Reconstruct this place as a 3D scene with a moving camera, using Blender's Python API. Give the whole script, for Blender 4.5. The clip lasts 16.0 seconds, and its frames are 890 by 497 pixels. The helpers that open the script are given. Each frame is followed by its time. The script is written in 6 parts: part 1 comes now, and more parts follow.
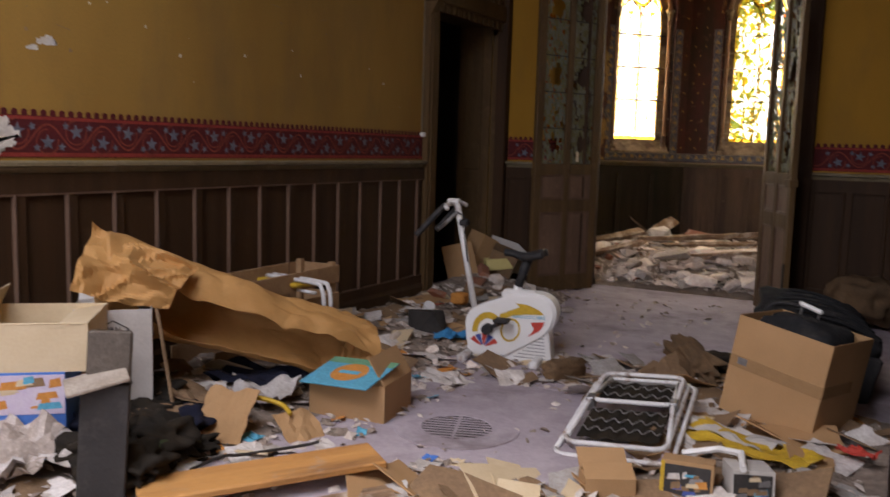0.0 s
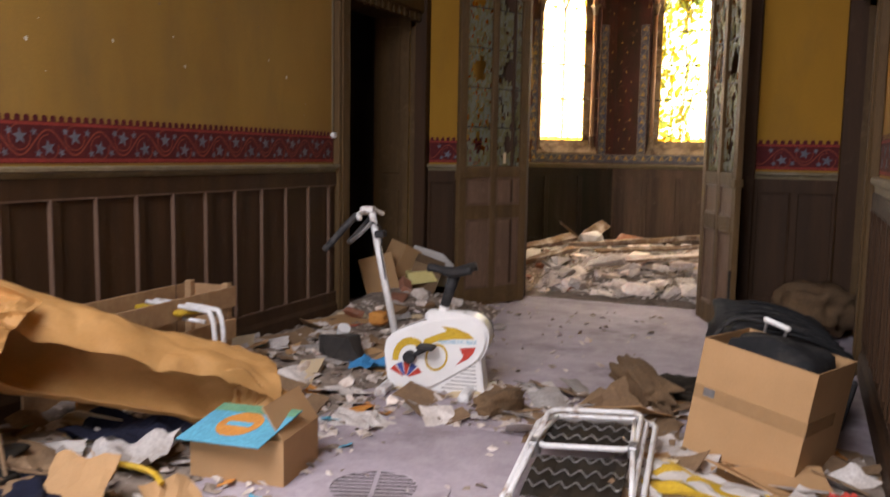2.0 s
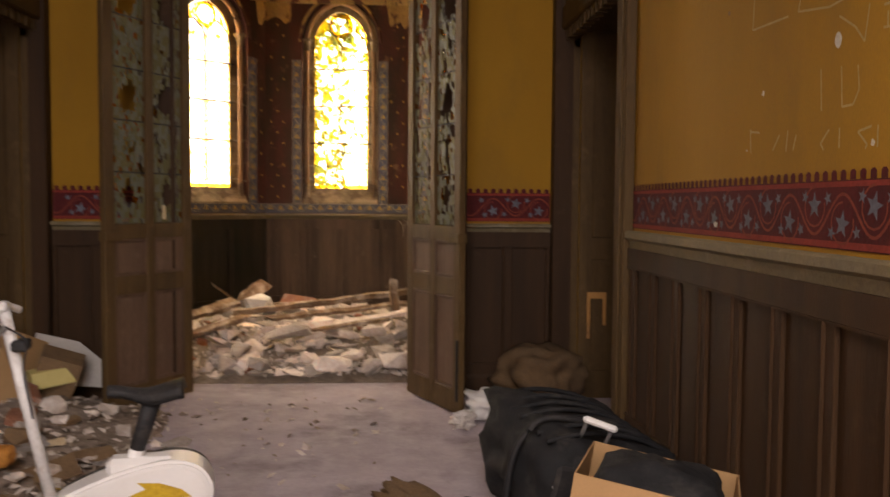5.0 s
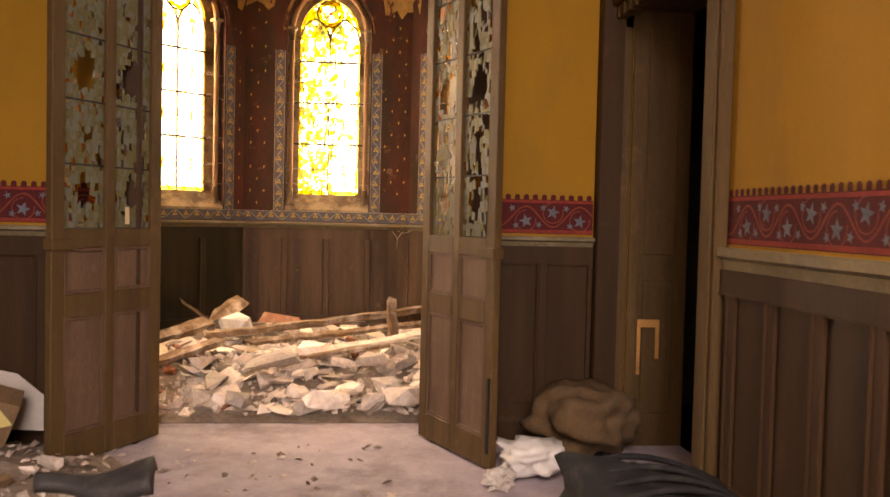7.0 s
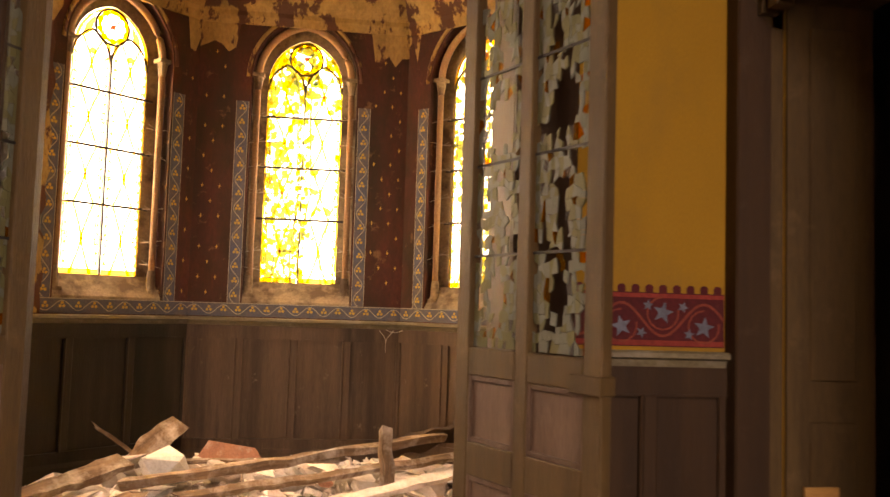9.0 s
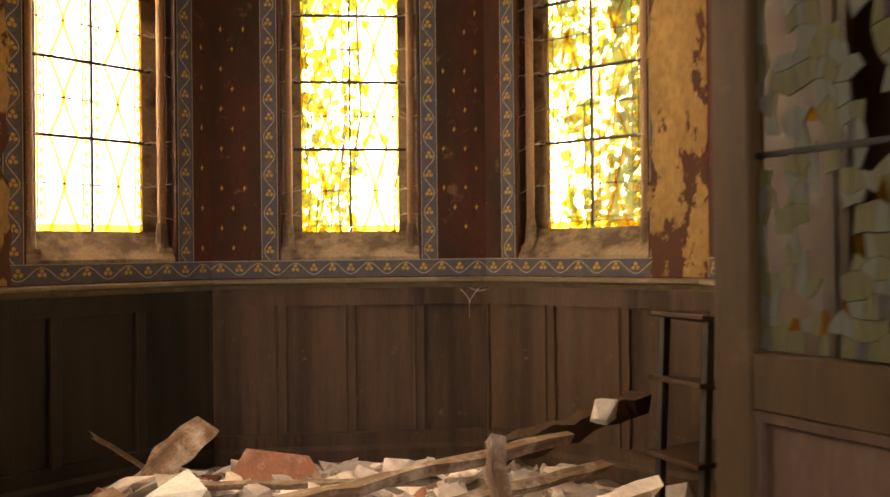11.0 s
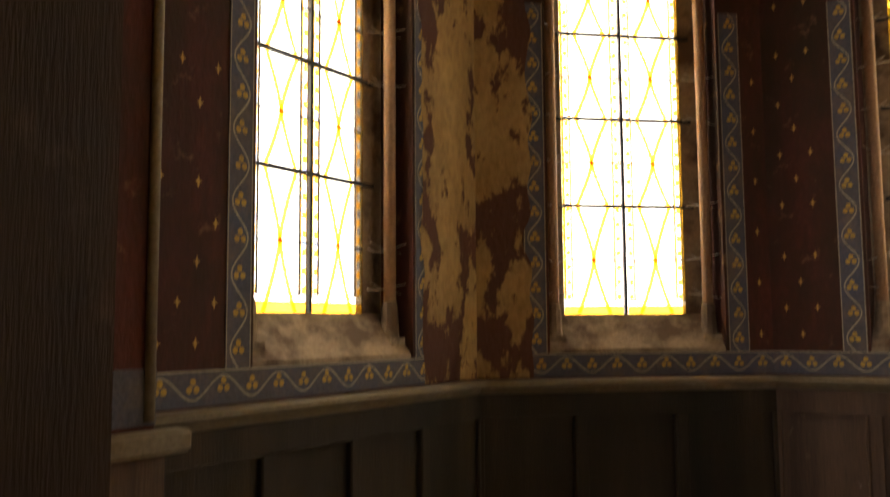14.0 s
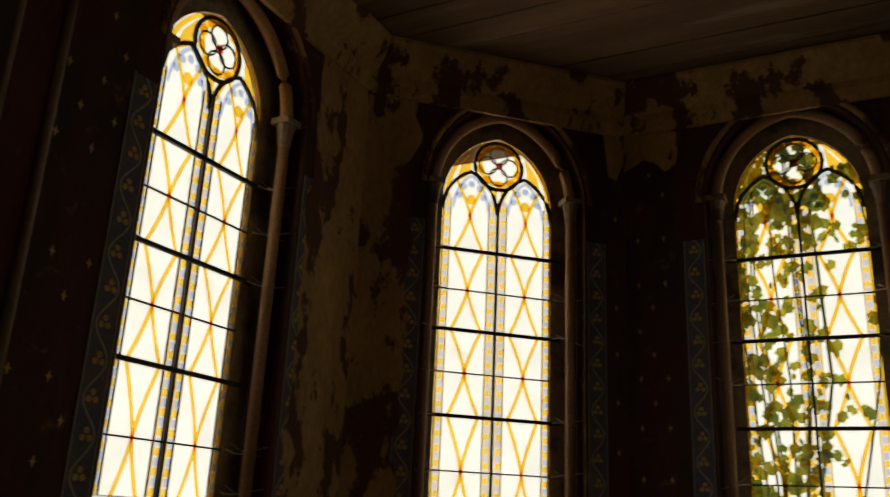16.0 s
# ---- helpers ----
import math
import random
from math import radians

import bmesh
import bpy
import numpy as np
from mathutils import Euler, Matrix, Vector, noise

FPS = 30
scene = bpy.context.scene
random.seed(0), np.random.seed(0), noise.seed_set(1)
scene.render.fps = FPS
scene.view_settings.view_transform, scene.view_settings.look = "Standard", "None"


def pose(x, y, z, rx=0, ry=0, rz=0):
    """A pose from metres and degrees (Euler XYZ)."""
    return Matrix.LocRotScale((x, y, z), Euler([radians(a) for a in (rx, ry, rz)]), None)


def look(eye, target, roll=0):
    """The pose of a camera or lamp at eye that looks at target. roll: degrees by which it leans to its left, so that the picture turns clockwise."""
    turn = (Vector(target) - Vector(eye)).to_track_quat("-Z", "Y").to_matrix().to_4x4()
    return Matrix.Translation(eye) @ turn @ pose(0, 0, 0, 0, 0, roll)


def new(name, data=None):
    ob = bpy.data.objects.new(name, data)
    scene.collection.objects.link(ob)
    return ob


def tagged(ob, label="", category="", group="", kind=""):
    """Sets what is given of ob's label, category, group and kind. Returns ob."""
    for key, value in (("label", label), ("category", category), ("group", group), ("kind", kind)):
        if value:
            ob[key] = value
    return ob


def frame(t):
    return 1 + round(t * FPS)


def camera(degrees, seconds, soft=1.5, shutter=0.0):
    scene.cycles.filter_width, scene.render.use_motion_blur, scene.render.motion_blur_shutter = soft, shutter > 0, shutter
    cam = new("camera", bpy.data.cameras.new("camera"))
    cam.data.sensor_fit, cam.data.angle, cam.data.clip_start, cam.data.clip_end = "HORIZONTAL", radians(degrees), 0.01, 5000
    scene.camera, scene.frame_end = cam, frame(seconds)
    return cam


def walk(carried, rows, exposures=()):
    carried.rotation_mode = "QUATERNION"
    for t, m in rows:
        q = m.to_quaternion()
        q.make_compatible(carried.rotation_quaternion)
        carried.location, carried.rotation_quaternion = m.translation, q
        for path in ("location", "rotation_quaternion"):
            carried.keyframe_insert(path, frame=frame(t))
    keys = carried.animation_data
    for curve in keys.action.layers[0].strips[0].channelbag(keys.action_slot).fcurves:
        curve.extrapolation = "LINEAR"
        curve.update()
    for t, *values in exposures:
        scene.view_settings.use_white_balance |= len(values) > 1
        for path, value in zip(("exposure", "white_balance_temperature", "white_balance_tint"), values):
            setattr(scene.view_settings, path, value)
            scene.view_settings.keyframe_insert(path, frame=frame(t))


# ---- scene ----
# ---- camera ----
cam = camera(55.5, 16.0, soft=1.5, shutter=0.5)
PATH = [
    (0, (0.249, 0.431, 1.372), (-0.691, 2.18, 1.133), 1.7),
    (0.5, (0.217, 0.464, 1.359), (-0.609, 2.263, 1.076), 1.8),
    (1, (0.165, 0.566, 1.345), (-0.599, 2.397, 1.091), 1.9),
    (1.5, (0.039, 0.86, 1.326), (-0.799, 2.652, 1.035), 0.6),
    (2, (-0.054, 1.118, 1.339), (-0.834, 2.947, 1.117), 1.0),
    (2.5, (-0.135, 1.287, 1.335), (-0.816, 3.165, 1.234), 1.5),
    (3, (-0.34, 1.494, 1.343), (-0.861, 3.424, 1.28), 0.1),
    (3.5, (-0.507, 1.705, 1.363), (-0.928, 3.66, 1.335), 1.1),
    (4, (-0.665, 1.932, 1.366), (-0.923, 3.915, 1.345), 0.1),
    (4.5, (-0.788, 2.151, 1.369), (-0.949, 4.144, 1.298), 1.6),
    (5, (-0.971, 2.352, 1.389), (-0.849, 4.345, 1.282), 0.4),
    (5.2, (-1.017, 2.435, 1.399), (-0.842, 4.423, 1.264), 1.4),
    (7.5, (-1.268, 3.737, 1.342), (-1.047, 5.724, 1.328), 1.3),
    (8, (-1.27, 4.171, 1.356), (-1.009, 6.152, 1.432), 1.7),
    (8.5, (-1.314, 4.764, 1.368), (-1.035, 6.739, 1.512), 1.8),
    (11, (-1.486, 7.017, 1.417), (-1.306, 9.009, 1.424), -0.6),
    (11.5, (-1.352, 7.413, 1.395), (-1.469, 9.409, 1.35), -0.6),
    (12, (-1.37, 7.717, 1.409), (-1.728, 9.685, 1.362), 0.7),
    (12.5, (-1.489, 7.955, 1.437), (-2.171, 9.834, 1.379), -1.1),
    (13, (-1.411, 8.059, 1.452), (-2.455, 9.764, 1.409), 0.4),
    (13.5, (-1.415, 8.103, 1.472), (-2.562, 9.742, 1.452), -0.3),
    (14, (-1.443, 8.113, 1.499), (-2.569, 9.756, 1.683), -0.4),
    (14.5, (-1.388, 8.102, 1.526), (-2.472, 9.738, 1.912), -1.2),
    (15, (-1.361, 8.096, 1.562), (-2.4, 9.72, 2.093), -0.2),
    (15.5, (-1.381, 8.102, 1.581), (-2.343, 9.743, 2.2), 1.1),
    (16, (-1.311, 8.096, 1.596), (-2.194, 9.784, 2.205), 2.7),
]
EXPOSURES = [
    (0, -0.1, 6300, 17), (1, 0.3, 6350, 17), (1.5, 0.5, 6350, 16), (2, 0.75, 6450, 16), (2.5, 0.7, 6600, 16), (3.5, 0.3, 7000, 17), (5, 0.5, 7600, 20), (7.5, 1.4, 9100, 29), (8.5, 1.3, 9200, 29),
    (11, 0.6, 7500, 20), (12.5, 0.3, 6800, 17), (13.5, 0.2, 6600, 16), (14, -0.2, 6500, 14), (14.5, -0.85, 6400, 12), (15, -1.6, 6500, 10), (15.5, -2.25, 6500, 9), (16, -2.62, 6500, 9),
]
walk(cam, [(t, look(eye, target, roll)) for t, eye, target, roll in PATH], EXPOSURES)
# ---- world, large lights ----
world = bpy.data.worlds.new("world")
scene.world = world
world.use_nodes = True
wn = world.node_tree.nodes
sky = wn.new("ShaderNodeTexSky")
sky.sky_type = "NISHITA"
sky.sun_disc = False
sky.sun_elevation, sky.sun_rotation = radians(40), radians(200)
world.node_tree.links.new(sky.outputs[0], wn["Background"].inputs[0])
wn["Background"].inputs[1].default_value = 0.15


def area_lamp(name, m, sx, sy, watts, colour):
    data = bpy.data.lights.new(name, "AREA")
    data.shape, data.size, data.size_y, data.energy, data.color = "RECTANGLE", sx, sy, watts, colour
    ob = new(name, data)
    ob.matrix_world = m
    return ob


sun_data = bpy.data.lights.new("sun", "SUN")
sun_data.energy, sun_data.angle, sun_data.color = 1.0, radians(10), (1.0, 0.95, 0.85)
new("sun", sun_data).matrix_world = look((0, 0, 20), (4, 9, 0))

# The middle of the hall and of the bay behind it, and the faces of the hall's walls.
C, LEFT, RIGHT, FRONT, BACK = -1.6, -3.5, 0.345, 8.4, -2.6
HALL_TOP, BAY_TOP = 4.3, 3.97
SILL, SPRING, APEX, GLASS = 1.555, 3.26, 3.65, 0.315
BARS = (2.09, 2.53, 2.965)
BAY = ((C - 1.94, 8.8), (C - 1.94, 11.42), (C - 0.87, 12.43), (C + 0.87, 12.43), (C + 1.94, 11.42), (C + 1.94, 8.8))


# ---- materials ----
def nodes_of(name):
    m = bpy.data.materials.new(name)
    m.use_nodes = True
    t = m.node_tree
    return m, t, t.nodes["Principled BSDF"]


def noise_node(t, scale, detail=4.0, rough=0.6, stretch=(1, 1, 1), at="Object"):
    c = t.nodes.new("ShaderNodeTexCoord")
    p = t.nodes.new("ShaderNodeMapping")
    p.inputs["Scale"].default_value = stretch
    t.links.new(c.outputs[at], p.inputs[0])
    n = t.nodes.new("ShaderNodeTexNoise")
    n.inputs["Scale"].default_value, n.inputs["Detail"].default_value, n.inputs["Roughness"].default_value = scale, detail, rough
    t.links.new(p.outputs[0], n.inputs["Vector"])
    return n.outputs["Fac"]


def ramp_node(t, fac, lo, hi):
    r = t.nodes.new("ShaderNodeMapRange")
    r.inputs["From Min"].default_value, r.inputs["From Max"].default_value = lo, hi
    t.links.new(fac, r.inputs["Value"])
    return r.outputs["Result"]


def mix_node(t, fac, a, b, mode="MIX"):
    m = t.nodes.new("ShaderNodeMix")
    m.data_type, m.blend_type = "RGBA", mode
    for sock, v in ((m.inputs["Factor"], fac), (m.inputs[6], a), (m.inputs[7], b)):
        if isinstance(v, (int, float)):
            sock.default_value = v
        elif isinstance(v, tuple):
            sock.default_value = (*v, 1)
        else:
            t.links.new(v, sock)
    return m.outputs[2]


def surface(name, a, b, rough=0.75, metal=0.0, big=2.5, fine=70, stretch=(1, 1, 1), bump=0.25, dust=None, stain=None, vary=0.0, grainy=0.45, dust_at=(0.52, 0.7), stain_at=(0.56, 0.68), stain_scale=1.3):
    """Two colours mixed by broad patches, fine grain in value and relief, and, where given, dust and stains."""
    m, t, p = nodes_of(name)
    col = mix_node(t, ramp_node(t, noise_node(t, big, 5, 0.6, stretch), 0.32, 0.68), a, b)
    grain = noise_node(t, fine, 3, 0.6, stretch)
    col = mix_node(t, grainy, col, mix_node(t, ramp_node(t, grain, 0.25, 0.75), (0.25, 0.25, 0.25), (0.75, 0.75, 0.75)), "OVERLAY")
    if stain:
        col = mix_node(t, ramp_node(t, noise_node(t, stain_scale, 7, 0.65, stretch), *stain_at), col, stain)
    if dust:
        col = mix_node(t, ramp_node(t, noise_node(t, 7, 8, 0.7), *dust_at), col, dust)
    if vary:
        info = t.nodes.new("ShaderNodeObjectInfo")
        hsv = t.nodes.new("ShaderNodeHueSaturation")
        t.links.new(col, hsv.inputs["Color"])
        r = t.nodes.new("ShaderNodeMapRange")
        r.inputs["To Min"].default_value, r.inputs["To Max"].default_value = 1 - vary, 1 + vary
        t.links.new(info.outputs["Random"], r.inputs["Value"])
        t.links.new(r.outputs["Result"], hsv.inputs["Value"])
        col = hsv.outputs["Color"]
    t.links.new(col, p.inputs["Base Color"])
    p.inputs["Metallic"].default_value = metal
    p.inputs["Specular IOR Level"].default_value = 0.22 if rough > 0.45 and metal == 0 else 0.5
    rr = t.nodes.new("ShaderNodeMapRange")
    rr.inputs["To Min"].default_value, rr.inputs["To Max"].default_value = max(rough - 0.12, 0.05), min(rough + 0.15, 1)
    t.links.new(grain, rr.inputs["Value"])
    t.links.new(rr.outputs["Result"], p.inputs["Roughness"])
    if bump:
        bn = t.nodes.new("ShaderNodeBump")
        bn.inputs["Strength"].default_value, bn.inputs["Distance"].default_value = bump, 0.01
        t.links.new(grain, bn.inputs["Height"])
        t.links.new(bn.outputs[0], p.inputs["Normal"])
    return m


def stained(name, colour, dirt=0.25, milk=0.0):
    """Old window glass: light goes through it in its colour, with grime and a thin gloss."""
    m, t, p = nodes_of(name)
    out = t.nodes["Material Output"]
    tr = t.nodes.new("ShaderNodeBsdfTransparent")
    grime = ramp_node(t, noise_node(t, 9, 6, 0.7), 0.35, 0.75)
    t.links.new(mix_node(t, mul_node(t, grime, dirt), colour, tuple(c * 0.35 for c in colour)), tr.inputs[0])
    p.inputs["Base Color"].default_value = (*[c * 0.8 for c in colour], 1)
    p.inputs["Roughness"].default_value = 0.4 if milk > 0.1 else 0.15
    p.inputs["Specular IOR Level"].default_value = 0.15 if milk > 0.1 else 0.5
    mix = t.nodes.new("ShaderNodeMixShader")
    mix.inputs[0].default_value = 0.05 + milk
    t.links.new(tr.outputs[0], mix.inputs[1])
    t.links.new(p.outputs[0], mix.inputs[2])
    t.links.new(mix.outputs[0], out.inputs[0])
    return m


def mul_node(t, fac, k):
    m = t.nodes.new("ShaderNodeMath")
    m.operation = "MULTIPLY"
    t.links.new(fac, m.inputs[0])
    m.inputs[1].default_value = k
    return m.outputs[0]


def leafy(name):
    """Thin leaves, lit through by the sky behind them."""
    m, t, p = nodes_of(name)
    col = mix_node(t, ramp_node(t, noise_node(t, 9, 3), 0.35, 0.65), (0.05, 0.085, 0.012), (0.20, 0.20, 0.015))
    thin = t.nodes.new("ShaderNodeBsdfTranslucent")
    t.links.new(mix_node(t, ramp_node(t, noise_node(t, 6, 3), 0.35, 0.65), (0.12, 0.2, 0.02), (0.5, 0.4, 0.02)), thin.inputs[0])
    t.links.new(col, p.inputs["Base Color"])
    mix = t.nodes.new("ShaderNodeMixShader")
    mix.inputs[0].default_value = 0.6
    t.links.new(p.outputs[0], mix.inputs[1])
    t.links.new(thin.outputs[0], mix.inputs[2])
    t.links.new(mix.outputs[0], t.nodes["Material Output"].inputs[0])
    return m


def glowing(name, colour, strength):
    m, t, p = nodes_of(name)
    e = t.nodes.new("ShaderNodeEmission")
    e.inputs[0].default_value, e.inputs[1].default_value = (*colour, 1), strength
    t.links.new(e.outputs[0], t.nodes["Material Output"].inputs[0])
    return m


M = {}
M["plaster"] = surface("ochre_plaster", (0.335, 0.195, 0.043), (0.25, 0.14, 0.03), 0.8, big=0.9, fine=160, bump=0.06, stain=(0.19, 0.12, 0.045), stretch=(1, 1, 0.4), stain_at=(0.5, 0.8), grainy=0.2)
# Deeper yellow copy of plaster: yellow window light put into its colour.
M["plaster_window_lit"] = surface("yellow_ochre_plaster", (0.38, 0.195, 0.02), (0.29, 0.145, 0.014), 0.8, big=0.9, fine=160, bump=0.06, stain=(0.2, 0.115, 0.03), stretch=(1, 1, 0.4), stain_at=(0.5, 0.8), grainy=0.2)
M["wainscot"] = surface("brown_painted_wood", (0.056, 0.0265, 0.0105), (0.033, 0.016, 0.007), 0.62, big=3, fine=60, stretch=(3, 3, 0.25), bump=0.3, grainy=0.3, dust=(0.11, 0.064, 0.033), dust_at=(0.58, 0.95))
M["bay_wood"] = surface("grey_brown_wood", (0.12, 0.075, 0.046), (0.055, 0.033, 0.019), 0.6, big=2.4, fine=60, stretch=(3, 3, 0.2), bump=0.3, stain=(0.035, 0.022, 0.013), dust=(0.32, 0.25, 0.18), dust_at=(0.62, 0.82))
# Darker copy of bay_wood: shade on the two west walls put into its colour.
M["shaded_wood"] = surface("shaded_bay_wood", (0.05, 0.033, 0.018), (0.026, 0.02, 0.011), 0.62, big=3, fine=60, stretch=(3, 3, 0.25), bump=0.3, stain=(0.016, 0.014, 0.008), stain_at=(0.4, 0.7), dust=(0.2, 0.16, 0.11), dust_at=(0.68, 0.85))
# Paler moulding colour: light caught by the wainscot edges is put into it.
M["wainscot_edge"] = surface("lit_worn_moulding", (0.135, 0.08, 0.052), (0.085, 0.048, 0.031), 0.5, big=6, stretch=(3, 3, 0.3))
M["rail"] = surface("grey_green_rail", (0.20, 0.155, 0.085), (0.15, 0.12, 0.075), 0.6, big=3, dust=(0.3, 0.25, 0.18), dust_at=(0.55, 0.8))
M["band_red"] = surface("painted_red_band", (0.1, 0.015, 0.015), (0.068, 0.012, 0.013), 0.8, big=3, fine=50, dust=(0.24, 0.08, 0.06), dust_at=(0.6, 0.85))
M["band_line"] = surface("painted_red_line", (0.28, 0.042, 0.03), (0.2, 0.03, 0.022), 0.8, big=5)
M["band_vine"] = surface("painted_rust_vine", (0.24, 0.055, 0.03), (0.18, 0.035, 0.025), 0.8, big=5)
M["star"] = surface("painted_blue_grey_star", (0.16, 0.165, 0.2), (0.1, 0.105, 0.13), 0.8, big=8)
M["bare"] = surface("bare_plaster", (0.7, 0.66, 0.6), (0.5, 0.46, 0.4), 0.9, big=9)
M["bay_red"] = surface("painted_oxblood_wall", (0.098, 0.031, 0.02), (0.07, 0.023, 0.016), 0.85, big=2, fine=50, stain=(0.04, 0.024, 0.014), stain_at=(0.42, 0.62), stain_scale=2.4, stretch=(1, 1, 0.4), dust=(0.2, 0.11, 0.05), dust_at=(0.585, 0.7))
M["bay_peel"] = surface("peeling_ochre_plaster", (0.44, 0.285, 0.105), (0.27, 0.165, 0.06), 0.9, big=3.2, fine=35, bump=0.6, stain=(0.1, 0.045, 0.028), stain_at=(0.515, 0.54), stain_scale=3.4, stretch=(1, 1, 0.55))
M["blue"] = surface("painted_slate_blue", (0.085, 0.095, 0.135), (0.105, 0.095, 0.09), 0.85, big=4, dust=(0.19, 0.14, 0.1), dust_at=(0.5, 0.75))
M["gold"] = surface("painted_gold", (0.55, 0.34, 0.06), (0.42, 0.25, 0.06), 0.7, big=8)
M["vine"] = surface("painted_pale_vine", (0.42, 0.36, 0.25), (0.3, 0.26, 0.19), 0.8, big=8)
M["stone"] = surface("pale_window_stone", (0.36, 0.27, 0.165), (0.24, 0.175, 0.11), 0.85, big=4, fine=50, bump=0.4, stain=(0.12, 0.08, 0.05), stain_at=(0.5, 0.62), stain_scale=4)
M["column"] = surface("ochre_stone_shaft", (0.42, 0.25, 0.13), (0.3, 0.18, 0.1), 0.7, big=6)
M["iron"] = surface("black_iron", (0.02, 0.018, 0.016), (0.035, 0.025, 0.02), 0.6, metal=0.4, big=20)
M["floor"] = surface("dusty_stone_floor", (0.47, 0.405, 0.45), (0.36, 0.305, 0.33), 0.8, big=1.4, fine=40, bump=0.25, dust=(0.53, 0.47, 0.5), stain=(0.2, 0.16, 0.165), stain_at=(0.5, 0.72), dust_at=(0.46, 0.85), grainy=0.22)
M["ceiling"] = surface("stained_boards", (0.19, 0.112, 0.06), (0.10, 0.064, 0.038), 0.85, big=1.5, stretch=(0.4, 3, 1), stain=(0.28, 0.21, 0.135))
M["hall_ceiling"] = surface("old_ceiling_boards", (0.14, 0.1, 0.065), (0.1, 0.07, 0.045), 0.9)
# Dark base colour stands in for the lack of light in the side rooms.
M["dark_room"] = surface("shade_dark_room_wall", (0.06, 0.05, 0.045), (0.04, 0.035, 0.03), 0.9)
M["clear"] = stained("clear_pane", (0.98, 0.96, 0.9), 0.15, 0.02)
M["yellow_glass"] = stained("yellow_glass", (1.0, 0.62, 0.055), 0.3)
M["blue_glass"] = stained("pale_blue_glass", (0.52, 0.6, 0.88), 0.3)
M["red_glass"] = stained("red_glass", (0.6, 0.06, 0.02), 0.3)
M["old_glass"] = stained("grimy_green_glass", (0.36, 0.33, 0.16), 0.9, 0.4)
M["pale_glass"] = stained("dusty_pale_glass", (0.32, 0.32, 0.24), 0.8, 0.5)
M["door"] = surface("olive_brown_door_paint", (0.11, 0.064, 0.024), (0.068, 0.039, 0.015), 0.6, big=3, fine=60, stretch=(3, 3, 0.25), bump=0.3, dust=(0.19, 0.115, 0.055), dust_at=(0.58, 0.9))
M["door_panel"] = surface("dusty_door_panel", (0.165, 0.1, 0.066), (0.11, 0.066, 0.043), 0.6, big=3, fine=50, stretch=(3, 3, 0.4), bump=0.3, dust=(0.25, 0.165, 0.115), dust_at=(0.55, 0.9))
M["ivy"] = leafy("ivy_leaf")
M["sky"] = glowing("overcast_sky", (1.0, 1.0, 0.97), 8.0)
M["kraft"] = surface("kraft_paper", (0.5, 0.275, 0.098), (0.41, 0.215, 0.07), 0.55, big=5, fine=90, bump=0.06, grainy=0.12, stain=(0.33, 0.17, 0.06), stain_at=(0.58, 0.75), stain_scale=3)
M["card"] = surface("brown_cardboard", (0.45, 0.27, 0.13), (0.38, 0.225, 0.105), 0.8, big=3, fine=120, bump=0.05, grainy=0.12, stain=(0.25, 0.15, 0.075), stain_at=(0.6, 0.8))
M["card_dark"] = surface("damp_cardboard", (0.26, 0.165, 0.09), (0.19, 0.12, 0.07), 0.85, big=5)
M["card_pale"] = surface("cream_cardboard", (0.66, 0.53, 0.35), (0.58, 0.45, 0.28), 0.8, big=4, grainy=0.12, bump=0.06)
M["print_blue"] = surface("printed_bright_blue", (0.08, 0.2, 0.56), (0.07, 0.16, 0.46), 0.5, big=4, grainy=0.12)
M["lavender"] = surface("printed_lavender", (0.55, 0.45, 0.6), (0.62, 0.55, 0.62), 0.6, big=9, grainy=0.12)
M["card_white"] = surface("dirty_white_cardboard", (0.56, 0.52, 0.48), (0.45, 0.41, 0.37), 0.8, big=4, grainy=0.15, stain=(0.3, 0.24, 0.18))
M["tape"] = surface("brown_tape", (0.35, 0.21, 0.1), (0.3, 0.18, 0.085), 0.2, big=8, grainy=0.1)
M["paper"] = surface("old_paper", (0.6, 0.56, 0.53), (0.4, 0.35, 0.31), 0.85, big=6, vary=0.4, stain=(0.28, 0.22, 0.17))
M["white_plastic"] = surface("dirty_white_plastic", (0.8, 0.79, 0.77), (0.72, 0.7, 0.68), 0.35, big=3, dust=(0.5, 0.44, 0.39), dust_at=(0.62, 0.95), grainy=0.1, bump=0.04)
M["white_paint"] = surface("white_painted_tube", (0.78, 0.77, 0.76), (0.62, 0.6, 0.58), 0.4, big=9, stain=(0.3, 0.2, 0.14), stain_scale=8)
M["black"] = surface("black_rubber", (0.02, 0.02, 0.022), (0.035, 0.033, 0.033), 0.6, big=8, dust=(0.08, 0.07, 0.065))
M["fabric"] = surface("black_nylon", (0.013, 0.0135, 0.015), (0.022, 0.022, 0.024), 0.75, big=9, fine=150, dust=(0.05, 0.047, 0.044))
M["yellow"] = surface("mustard_decal", (0.55, 0.36, 0.03), (0.48, 0.30, 0.03), 0.5, big=8)
M["red"] = surface("red_decal", (0.5, 0.06, 0.04), (0.42, 0.05, 0.035), 0.5, big=8)
M["navy"] = surface("blue_decal", (0.07, 0.1, 0.32), (0.06, 0.08, 0.26), 0.5, big=8)
M["cyan"] = surface("printed_light_blue", (0.12, 0.4, 0.55), (0.1, 0.33, 0.46), 0.65, big=8)
M["green"] = surface("printed_green", (0.16, 0.34, 0.2), (0.12, 0.27, 0.16), 0.65, big=8)
